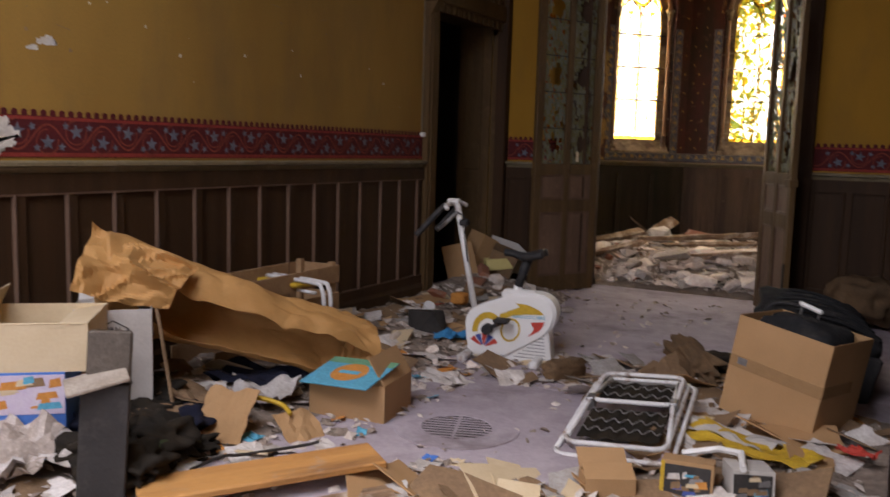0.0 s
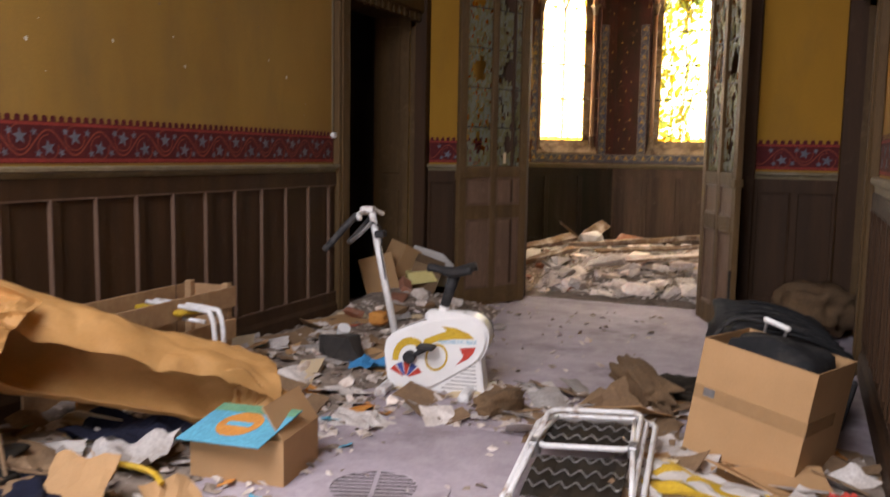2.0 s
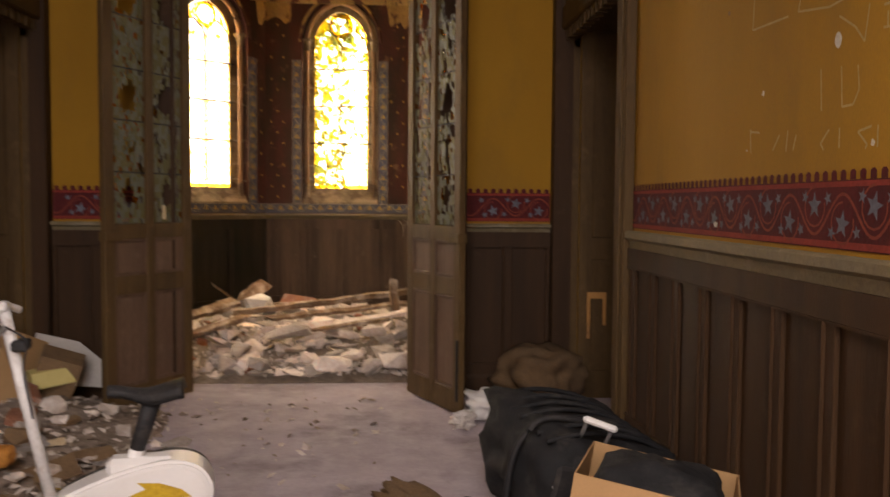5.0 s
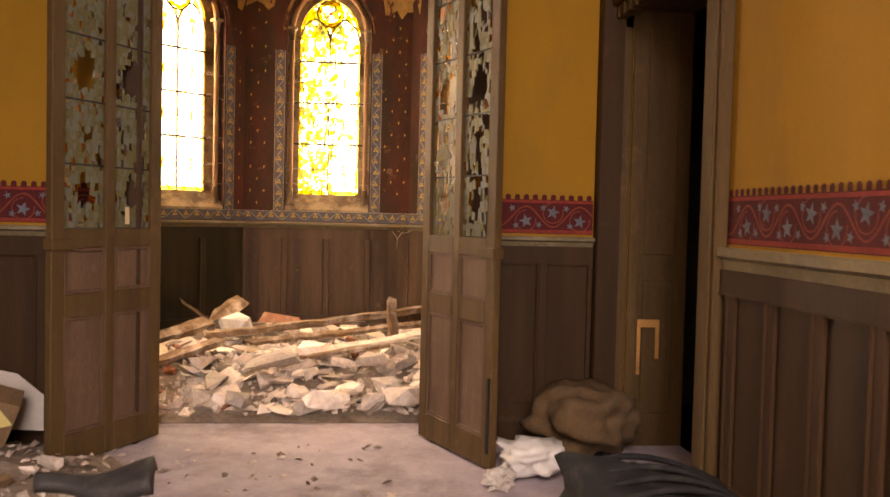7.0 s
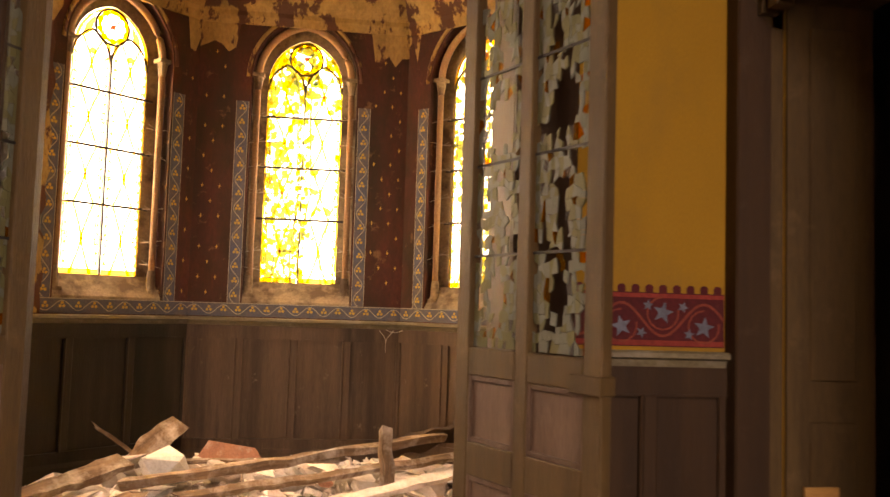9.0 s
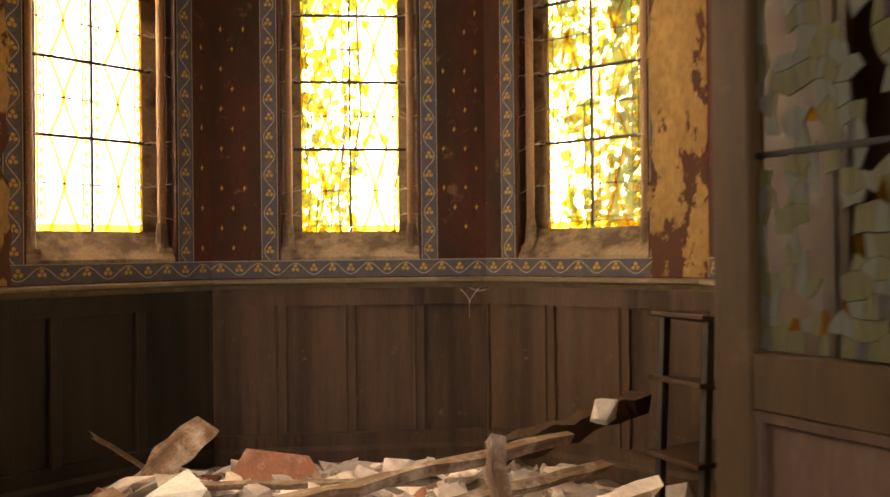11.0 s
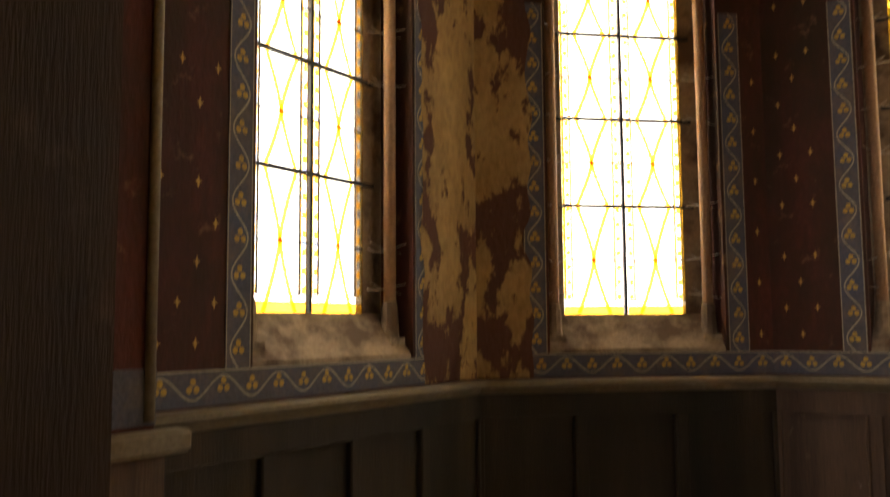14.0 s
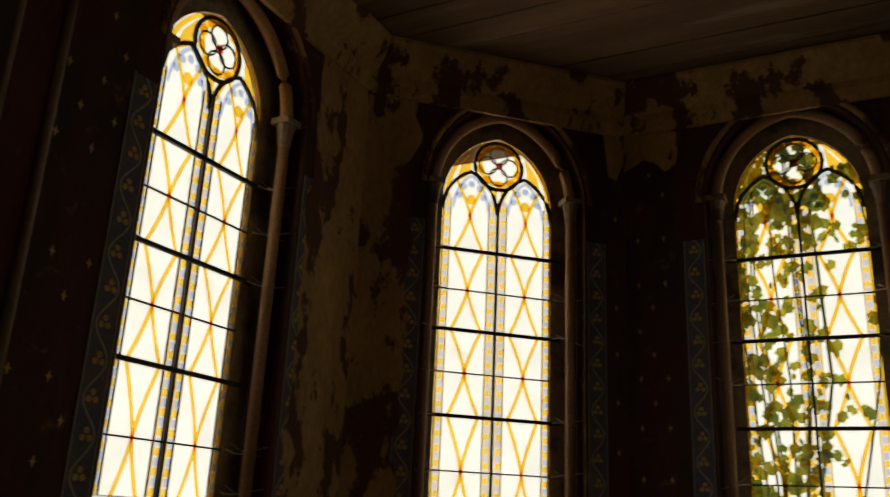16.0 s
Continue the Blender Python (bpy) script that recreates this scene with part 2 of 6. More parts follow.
M["leaf_green"] = surface("dark_green_book_cloth", (0.03, 0.05, 0.02), (0.05, 0.06, 0.025), 0.7, big=9)
M["pale_yellow"] = surface("pale_yellow_carton", (0.72, 0.62, 0.26), (0.62, 0.52, 0.2), 0.7, big=6, grainy=0.15)
M["orange"] = surface("printed_orange", (0.62, 0.27, 0.06), (0.52, 0.22, 0.05), 0.65, big=8)
M["grey"] = surface("grey_metal", (0.33, 0.32, 0.32), (0.24, 0.23, 0.23), 0.35, metal=0.6, big=9)
M["plank"] = surface("varnished_pine", (0.56, 0.29, 0.095), (0.46, 0.22, 0.07), 0.5, big=3, stretch=(0.5, 5, 5), stain=(0.22, 0.11, 0.05), dust=(0.4, 0.31, 0.23), dust_at=(0.6, 0.8))
M["raw_wood"] = surface("raw_old_timber", (0.27, 0.17, 0.1), (0.12, 0.075, 0.045), 0.85, big=6, stretch=(0.5, 6, 6), stain=(0.14, 0.08, 0.045), vary=0.25, dust=(0.5, 0.41, 0.33), dust_at=(0.48, 0.7))
M["crate"] = surface("crate_wood", (0.40, 0.25, 0.13), (0.31, 0.18, 0.09), 0.8, big=4, stretch=(0.6, 4, 4))
M["rubble"] = surface("broken_plaster", (0.76, 0.67, 0.60), (0.54, 0.45, 0.38), 0.95, big=7, fine=40, bump=0.6, stain=(0.2, 0.13, 0.085), vary=0.5)
M["brick"] = surface("broken_brick", (0.34, 0.15, 0.09), (0.26, 0.12, 0.08), 0.9, big=9, dust=(0.45, 0.35, 0.28), vary=0.25)
M["mound"] = surface("plaster_dust", (0.30, 0.24, 0.19), (0.19, 0.15, 0.115), 0.95, big=7, fine=30, bump=1.0, stain=(0.14, 0.10, 0.075), stain_scale=5)
M["litter"] = surface("trodden_litter", (0.34, 0.27, 0.22), (0.2, 0.155, 0.12), 0.95, big=9, fine=25, bump=1.0, stain=(0.07, 0.05, 0.04), stain_scale=6)
M["grey_board"] = surface("dusty_grey_board", (0.13, 0.105, 0.085), (0.09, 0.075, 0.06), 0.8, big=5, fine=90, dust=(0.24, 0.2, 0.16), dust_at=(0.55, 0.8))
M["film"] = surface("dirty_plastic_film", (0.5, 0.42, 0.36), (0.4, 0.33, 0.28), 0.22, big=9, fine=60)
M["card_grey"] = surface("grey_worn_paper", (0.42, 0.36, 0.3), (0.3, 0.25, 0.2), 0.85, big=9, fine=90)
M["cloth_dark"] = surface("dark_cloth", (0.014, 0.012, 0.010), (0.034, 0.024, 0.014), 0.9, big=7, fine=100)
M["cloth_navy"] = surface("navy_cloth", (0.012, 0.014, 0.03), (0.01, 0.01, 0.02), 0.9, big=9, fine=100)
M["cloth_blue"] = surface("bright_blue_cloth", (0.05, 0.24, 0.48), (0.04, 0.18, 0.38), 0.8, big=9)
M["sack"] = surface("brown_sack", (0.17, 0.105, 0.055), (0.11, 0.07, 0.04), 0.9, big=5, fine=90, bump=0.4)
M["slate"] = surface("dark_slab", (0.035, 0.032, 0.03), (0.05, 0.045, 0.042), 0.6, big=5, dust=(0.075, 0.065, 0.06), grainy=0.2)
M["scratch"] = surface("scratched_plaster", (0.44, 0.32, 0.15), (0.37, 0.26, 0.11), 0.9)
M["web"] = surface("dusty_cobweb", (0.5, 0.43, 0.34), (0.4, 0.34, 0.26), 0.95)
M["earth"] = surface("garden_ground", (0.09, 0.1, 0.04), (0.06, 0.05, 0.03), 0.95, big=0.5, fine=8)


# ---- building helpers ----
def link(name, bm, material, m=None):
    me = bpy.data.meshes.new(name)
    bm.to_mesh(me)
    bm.free()
    me.materials.append(material)
    ob = new(name, me)
    if m:
        ob.matrix_world = m
    return ob


def part(name, bm, material, parent, label="", smooth=False, kind=""):
    if smooth:
        for f in bm.faces:
            f.smooth = True
    ob = link(name, bm, material)
    ob.parent = parent
    return tagged(ob, label, kind=kind)


def thing(name, label, category, m=None, group="", kind=""):
    ob = new(name)
    ob.empty_display_size = 0.1
    if m:
        ob.matrix_world = m
    return tagged(ob, label, category, group, kind)


def solo(name, bm, material, label, category, m=None, group="", kind="", smooth=False):
    if smooth:
        for f in bm.faces:
            f.smooth = True
    return tagged(link(name, bm, material, m), label, category, group, kind)


def block(bm, x0, x1, y0, y1, z0, z1, bevel=0.0, m=None):
    r = bmesh.ops.create_cube(bm, size=1)
    vs = r["verts"]
    bmesh.ops.scale(bm, vec=(x1 - x0, y1 - y0, z1 - z0), verts=vs)
    bmesh.ops.translate(bm, vec=((x0 + x1) / 2, (y0 + y1) / 2, (z0 + z1) / 2), verts=vs)
    if bevel:
        es = list({e for v in vs for e in v.link_edges})
        r = bmesh.ops.bevel(bm, geom=es, offset=bevel, segments=1, affect="EDGES")
        vs = list({v for f in r["faces"] for v in f.verts} | {v for v in vs if v.is_valid})
    if m:
        bmesh.ops.transform(bm, matrix=m, verts=vs)
    return bm


def cuboid(x0, x1, y0, y1, z0, z1, bevel=0.0):
    return block(bmesh.new(), x0, x1, y0, y1, z0, z1, bevel)


def prism(bm, outline, y0, y1):
    """An outline in x and z, pushed from y0 to y1."""
    a = [bm.verts.new((x, y0, z)) for x, z in outline]
    b = [bm.verts.new((x, y1, z)) for x, z in outline]
    n = len(a)
    bm.faces.new(a)
    bm.faces.new(b[::-1])
    for i in range(n):
        bm.faces.new((a[i], b[i], b[(i + 1) % n], a[(i + 1) % n]))
    return bm


def finish(bm):
    bmesh.ops.recalc_face_normals(bm, faces=bm.faces[:])
    return bm


def tube(bm, pts, r, sides=8, r1=None):
    pts = [Vector(p) for p in pts]
    rings = []
    for i, p in enumerate(pts):
        d = (pts[min(i + 1, len(pts) - 1)] - pts[max(i - 1, 0)]).normalized()
        side = d.cross(Vector((0, 0, 1)) if abs(d.z) < 0.9 else Vector((1, 0, 0))).normalized()
        up = side.cross(d)
        k = r if r1 is None else r + (r1 - r) * i / (len(pts) - 1)
        rings.append([bm.verts.new(p + k * (math.cos(a) * side + math.sin(a) * up)) for a in (2 * math.pi * j / sides for j in range(sides))])
    for a, b in zip(rings, rings[1:]):
        for j in range(sides):
            bm.faces.new((a[j], a[(j + 1) % sides], b[(j + 1) % sides], b[j]))
    bm.faces.new(rings[0][::-1])
    bm.faces.new(rings[-1])
    return bm


def bend(pts, n=6):
    """A smooth line through the points."""
    pts = [Vector(p) for p in pts]
    out = []
    for i in range(len(pts) - 1):
        a, b, c, d = pts[max(i - 1, 0)], pts[i], pts[i + 1], pts[min(i + 2, len(pts) - 1)]
        for k in range(n):
            t = k / n
            out.append(0.5 * ((2 * b) + (c - a) * t + (2 * a - 5 * b + 4 * c - d) * t * t + (3 * b - a - 3 * c + d) * t ** 3))
    return out + [pts[-1]]


def ribbon(bm, pts, w, y):
    """A flat painted line in x and z, at depth y."""
    for i in range(len(pts) - 1):
        (x0, z0), (x1, z1) = pts[i], pts[i + 1]
        l = math.hypot(x1 - x0, z1 - z0) or 1
        nx, nz = -(z1 - z0) / l * w / 2, (x1 - x0) / l * w / 2
        bm.faces.new([bm.verts.new((x, y, z)) for x, z in ((x0 - nx, z0 - nz), (x1 - nx, z1 - nz), (x1 + nx, z1 + nz), (x0 + nx, z0 + nz))])
    return bm


def fan(bm, pts, y):
    bm.faces.new([bm.verts.new((x, y, z)) for x, z in pts])
    return bm


def star_points(x, z, r, turn, inner=0.42, n=5):
    return [(x + (r if i % 2 == 0 else r * inner) * math.sin(turn + i * math.pi / n), z + (r if i % 2 == 0 else r * inner) * math.cos(turn + i * math.pi / n)) for i in range(2 * n)]


def disc_points(x, z, r, n=10):
    return [(x + r * math.sin(2 * math.pi * i / n), z + r * math.cos(2 * math.pi * i / n)) for i in range(n)]


def shard(seed, sx, sy, sz, n=11):
    """A broken lump with flat faces, standing on z = 0."""
    rnd = random.Random(seed)
    bm = bmesh.new()
    for _ in range(n):
        v = Vector((rnd.uniform(-1, 1), rnd.uniform(-1, 1), rnd.uniform(-1, 1)))
        v /= max(abs(v.x), abs(v.y), abs(v.z))
        bm.verts.new((v.x * sx / 2 * rnd.uniform(0.8, 1), v.y * sy / 2 * rnd.uniform(0.8, 1), v.z * sz / 2))
    r = bmesh.ops.convex_hull(bm, input=bm.verts[:])
    bmesh.ops.delete(bm, geom=[g for g in r["geom_interior"] if isinstance(g, bmesh.types.BMVert)], context="VERTS")
    bmesh.ops.translate(bm, vec=(0, 0, sz / 2), verts=bm.verts[:])
    return finish(bm)


def sheet(nx, ny, place, thick=0.003):
    """A bent sheet with a thickness: place(u, v) gives the point for u, v in 0..1."""
    bm = bmesh.new()
    g = [[Vector(place(i / nx, j / ny)) for j in range(ny + 1)] for i in range(nx + 1)]
    top = [[bm.verts.new(p) for p in col] for col in g]
    low = []
    for i in range(nx + 1):
        low.append([])
        for j in range(ny + 1):
            du = g[min(i + 1, nx)][j] - g[max(i - 1, 0)][j]
            dv = g[i][min(j + 1, ny)] - g[i][max(j - 1, 0)]
            n = du.cross(dv)
            n = n.normalized() if n.length > 1e-9 else Vector((0, 0, 1))
            low[i].append(bm.verts.new(g[i][j] - thick * n))
    for i in range(nx):
        for j in range(ny):
            bm.faces.new((top[i][j], top[i + 1][j], top[i + 1][j + 1], top[i][j + 1]))
            bm.faces.new((low[i][j], low[i][j + 1], low[i + 1][j + 1], low[i + 1][j]))
    rim = [(i, 0) for i in range(nx)] + [(nx, j) for j in range(ny)] + [(i, ny) for i in range(nx, 0, -1)] + [(0, j) for j in range(ny, 0, -1)]
    for k in range(len(rim)):
        a, b = rim[k], rim[(k + 1) % len(rim)]
        bm.faces.new((top[a[0]][a[1]], low[a[0]][a[1]], low[b[0]][b[1]], top[b[0]][b[1]]))
    return bm


def rough_at(x, y, z, s=1.0):
    return noise.noise(Vector((x, y, z)) * s)


def crumpled(w, d, h, seed, nx=7, ny=5, thick=0.002):
    def place(u, v):
        n = noise.noise(Vector((u * 3 + seed * 7.3, v * 3, seed)))
        k = noise.noise(Vector((u * 6, v * 6 + seed * 3.1, 5.5)))
        return ((u - 0.5) * w * (1 + 0.15 * k), (v - 0.5) * d * (1 + 0.15 * n), 0.006 + h * max(0, 0.35 + 0.8 * n + 0.4 * k))
    return sheet(nx, ny, place, thick)


# ---- structure ----
tagged(solo("ground", finish(cuboid(-300, 300, -300, 300, -0.9, -0.6)), M["earth"], "overgrown garden ground round the house", "ground"), kind="structure")
tagged(solo("floor", cuboid(LEFT - 1.6, RIGHT + 1.6, BACK - 0.4, 12.9, -0.3, 0.0), M["floor"], "dusty mauve-grey stone floor strewn with litter", "floor"), kind="structure")

TH = 0.36
CASE, POST, POST_E = 0.17, 0.165, 0.19
DOOR0, DOOR1, DOOR_H = 7.09, 8.30, 2.61


def plain_wall(name, boxes, material, label):
    bm = bmesh.new()
    for b in boxes:
        block(bm, *b)
    return solo(name, bm, material, label, "wall", kind="structure")


plain_wall("wall_west", [(LEFT - TH, LEFT, BACK, DOOR0, 0, HALL_TOP), (LEFT - TH, LEFT, DOOR0, DOOR1, DOOR_H, HALL_TOP), (LEFT - TH, LEFT, DOOR1, 8.85, 0, HALL_TOP)], M["plaster"], "ochre plastered hall wall above dark wooden wainscot")
# East and north walls take the plaster tinted by window light.
plain_wall("wall_east", [(RIGHT, RIGHT + TH, BACK, DOOR0, 0, HALL_TOP), (RIGHT, RIGHT + TH, DOOR0, DOOR1, DOOR_H, HALL_TOP), (RIGHT, RIGHT + TH, DOOR1, 8.85, 0, HALL_TOP)], M["plaster_window_lit"], "ochre plastered hall wall tinted by window light, with scratched writing")
JL, JR, LINTEL = C - 0.895, C + 0.91, 3.06
HINGE_W, HINGE_E = C - 0.83, C + 0.75
plain_wall("wall_north", [(LEFT, JL - 0.1, FRONT, 8.8, 0, HALL_TOP), (JR + 0.1, RIGHT, FRONT, 8.8, 0, HALL_TOP), (JL - 0.1, JR + 0.1, FRONT, 8.8, LINTEL + 0.1, HALL_TOP)], M["plaster_window_lit"], "ochre plastered end wall with the double doorway")
plain_wall("wall_south", [(LEFT - TH, -2.9, BACK - 0.3, BACK, 0, HALL_TOP), (-0.3, RIGHT + TH, BACK - 0.3, BACK, 0, HALL_TOP), (-2.9, -0.3, BACK - 0.3, BACK, 0, 0.9), (-2.9, -0.3, BACK - 0.3, BACK, 3.3, HALL_TOP)], M["plaster"], "ochre plastered wall with an assumed tall window behind the hall")
# Unseen ceiling; its opening is added for the hall's fill lamp.
bm = bmesh.new()
for b in ((LEFT - TH, RIGHT + TH, 1.8, 8.8), (LEFT - TH, -3.1, BACK - 0.3, 1.8), (-0.2, RIGHT + TH, BACK - 0.3, 1.8), (-3.1, -0.2, BACK - 0.3, -1.5)):
    block(bm, *b, HALL_TOP, HALL_TOP + 0.2)
solo("ceiling", bm, M["hall_ceiling"], "unseen old dark ceiling of the hall with an added light opening", "ceiling", kind="structure")
# Closed boxes for the rooms beyond the side doorways, coloured dark for shade.
plain_wall("wall_side_room_west", [(-6.1, -6.0, 5.5, 9.4, 0, 3.3), (-6.1, LEFT - TH, 5.4, 5.5, 0, 3.3), (-6.1, LEFT - TH, 9.4, 9.5, 0, 3.3), (-6.1, LEFT - TH, 5.4, 9.5, 3.3, 3.4), (-6.1, LEFT - TH, 5.4, 9.5, -0.1, 0)], M["dark_room"], "side room walls coloured dark for shade")
plain_wall("wall_side_room_east", [(2.8, 2.9, 5.5, 9.4, 0, 3.3), (RIGHT + TH, 2.9, 5.4, 5.5, 0, 3.3), (RIGHT + TH, 2.9, 9.4, 9.5, 0, 3.3), (RIGHT + TH, 2.9, 5.4, 9.5, 3.3, 3.4), (RIGHT + TH, 2.9, 5.4, 9.5, -0.1, 0)], M["dark_room"], "side room walls coloured dark for shade")


def rot_frame(x, y, z, degrees_z):
    return pose(x, y, z, 0, 0, degrees_z)


# In a wall's own frame x runs along the wall and y points into the room.
def painted_band(name, m, length, z0, z1, seed, torn=()):
    ob = thing(name, "dark red painted frieze with blue-grey stars and vine scrolls", "frieze", m, kind="structure")
    rnd = random.Random(seed)
    part("ground_coat", cuboid(0, length, 0, 0.003, z0, z1), M["band_red"], ob)
    h = z1 - z0
    bm = bmesh.new()
    n = int(length / 0.052)
    for i in range(n):
        x = (i + 0.5) * length / n
        fan(bm, [(x - 0.016, z1), (x + 0.016, z1), (x + 0.016, z1 + 0.022), (x + 0.007, z1 + 0.03), (x - 0.007, z1 + 0.03), (x - 0.016, z1 + 0.022)], 0.0045)
    part("crenellation", bm, M["band_red"], ob, "row of small dark red merlons")
    bm = bmesh.new()
    for z, w in ((z1 - 0.012, 0.016), (z0 + 0.014, 0.02)):
        ribbon(bm, [(0, z), (length, z)], w, 0.0045)
    part("line", bm, M["band_line"], ob)
    bm, vine = bmesh.new(), bmesh.new()
    period = 0.33
    mid = (z0 + z1) / 2
    k = int(length / 0.02)
    ribbon(vine, [(i * length / k, mid + 0.062 * math.sin(2 * math.pi * i * length / k / period)) for i in range(k + 1)], 0.01, 0.005)
    x = period * 0.25
    i = 0
    while x < length - 0.05:
        s = 1 if i % 2 == 0 else -1
        zc = mid - 0.012 * s
        fan(bm, star_points(x, zc - 0.015 * s, 0.043, rnd.uniform(-0.3, 0.3)), 0.0062)
        ribbon(vine, disc_points(x, zc - 0.012 * s, 0.062, 14)[:12], 0.007, 0.0055)
        for dx, dz in ((0.085, 0.055 * s), (0.06, -0.06 * s)):
            if x + dx < length - 0.03:
                fan(bm, star_points(x + dx, mid + dz * 0.9, 0.023, rnd.uniform(-0.5, 0.5)), 0.0062)
        x += period / 2
        i += 1
    part("star", bm, M["star"], ob, "painted blue-grey stars", kind="stuff")
    part("vine", vine, M["band_vine"], ob, kind="stuff")
    for (x, z, r) in torn:
        part("bare_patch", fan(bmesh.new(), [(x + r * (1.3 * math.sin(a) + 0.6 * rough_at(a, x, 1, 2) + 0.35 * rough_at(a, x, 4, 6)), z + 0.75 * r * (math.cos(a) + 0.5 * rough_at(a, 3, x, 2) + 0.4 * rough_at(a, 6, x, 7))) for a in (k * 0.0982 for k in range(64))], 0.0078), M["bare"], ob, "bare white plaster where the paint flaked")
    return ob


def wainscot(name, m, length, top, step, material, label, plinth=0.16, first=0.0, edge="wainscot_edge"):
    ob = thing(name, label, "wainscot", m, kind="structure")
    part("backboard", cuboid(0, length, 0, 0.012, 0, top), material, ob)
    part("plinth", finish(prism_x(bmesh.new(), [(0.012, 0), (0.045, 0), (0.045, plinth - 0.03), (0.03, plinth), (0.012, plinth)], 0, length)), material, ob)
    part("top_board", cuboid(0, length, 0.012, 0.032, top - 0.1, top), material, ob)
    part("foot_board", cuboid(0, length, 0.012, 0.03, plinth, plinth + 0.07), material, ob)
    x = first
    stile = bead = None
    while x <= length + 0.001:
        a, b = max(x - 0.03, 0), min(x + 0.03, length)
        if b - a > 0.02:
            if stile is None or b - a < 0.059:
                s = part("stile", finish(block(bmesh.new(), a - x, b - x, 0.012, 0.030, plinth + 0.07, top - 0.1, 0.004)), material, ob)
                if b - a > 0.059:
                    stile = s
            else:
                s = new("stile", stile.data)
                s.parent = ob
            s.location = (x, 0, 0)
            if b - a > 0.059:
                if bead is None:
                    bead = bmesh.new()
                    # Bead on one edge only; on the west wall its pale colour stands for light.
                    block(bead, 0.024, 0.042, 0.012, 0.04, plinth + 0.07, top - 0.1, 0.006)
                    e = bead = part("bead", finish(bead), M[edge], ob, "moulding edge, coloured pale as if lit on the west wall")
                else:
                    e = new("bead", bead.data)
                    e.parent = ob
                e.location = (x, 0, 0)
        x += step
    bm = bmesh.new()
    block(bm, 0, length, 0.012, 0.036, top - 0.11, top - 0.1)
    block(bm, 0, length, 0.012, 0.036, plinth + 0.07, plinth + 0.08)
    part("panel_moulding", bm, M[edge], ob)
    return ob


def prism_x(bm, outline, x0, x1):
    """An outline in y and z, pushed from x0 to x1."""
    a = [bm.verts.new((x0, y, z)) for y, z in outline]
    b = [bm.verts.new((x1, y, z)) for y, z in outline]
    n = len(a)
    bm.faces.new(a)
    bm.faces.new(b[::-1])
    for i in range(n):
        bm.faces.new((a[i], b[i], b[(i + 1) % n], a[(i + 1) % n]))
    return bm


def rail(name, m, length, z0, z1, out, material, label):
    bm = prism_x(bmesh.new(), [(0, z0), (0.02, z0), (out * 0.55, z0 + (z1 - z0) * 0.45), (out, z0 + (z1 - z0) * 0.6), (out, z1 - 0.008), (out - 0.01, z1), (0, z1)], 0, length)
    return solo(name, finish(bm), material, label, "trim", m, kind="structure")


RAIL0, RAIL1, BAND0, BAND1 = 1.185, 1.245, 1.26, 1.465
RAIL0_E = 1.15
WEST = rot_frame(LEFT, DOOR0 - CASE, 0, -90)
EAST = rot_frame(RIGHT, -0.28, 0, 90)
LEN_W, LEN_E = DOOR0 - CASE - BACK - 0.02, DOOR0 - CASE + 0.28
label_w = "dark brown wooden wainscot with narrow upright panels"
for nm, m, length, first, step, low in (("west", WEST, LEN_W, 0.077, 0.293, RAIL0), ("east", EAST, LEN_E, 0.261, 0.341, RAIL0_E)):
    wainscot("wainscot_" + nm, m, length, low, step, M["wainscot"], label_w, first=first, edge="wainscot_edge" if nm == "west" else "wainscot")
    rail("trim_rail_" + nm, m, length, low, RAIL1, 0.065 if nm == "west" else 0.05, M["rail"], "grey-green moulded dado rail")
painted_band("frieze_west", WEST, LEN_W, BAND0, BAND1, 1, torn=((4.02, 1.37, 0.11),))
painted_band("frieze_east", EAST, LEN_E, BAND0, BAND1, 2, torn=((4.3, 1.33, 0.02), (6.0, 1.31, 0.015)))
NW = rot_frame(JL - 0.24, FRONT, 0, 180)
NE = rot_frame(RIGHT - POST_E, FRONT, 0, 180)
LN_W, LN_E = JL - 0.24 - (LEFT + POST), RIGHT - POST_E - (JR + 0.24)
for nm, m, length, sd in (("north_west", NW, LN_W, 3), ("north_east", NE, LN_E, 4)):
    wainscot("wainscot_" + nm, m, length, RAIL0, length / 2, M["wainscot"], "dark brown wooden wainscot beside the double door", first=0.0, edge="wainscot")
    rail("trim_rail_" + nm, m, length, RAIL0, RAIL1, 0.06, M["rail"], "grey-green moulded dado rail")
    painted_band("frieze_" + nm, m, length, BAND0, BAND1, sd)


def merlons(bm, x0, x1, y0, y1, z0, h, step=0.13):
    n = max(1, int((x1 - x0) / step))
    for i in range(n):
        x = x0 + (i + 0.5) * (x1 - x0) / n
        block(bm, x - step * 0.3, x + step * 0.3, y0, y1, z0, z0 + h)
    return bm


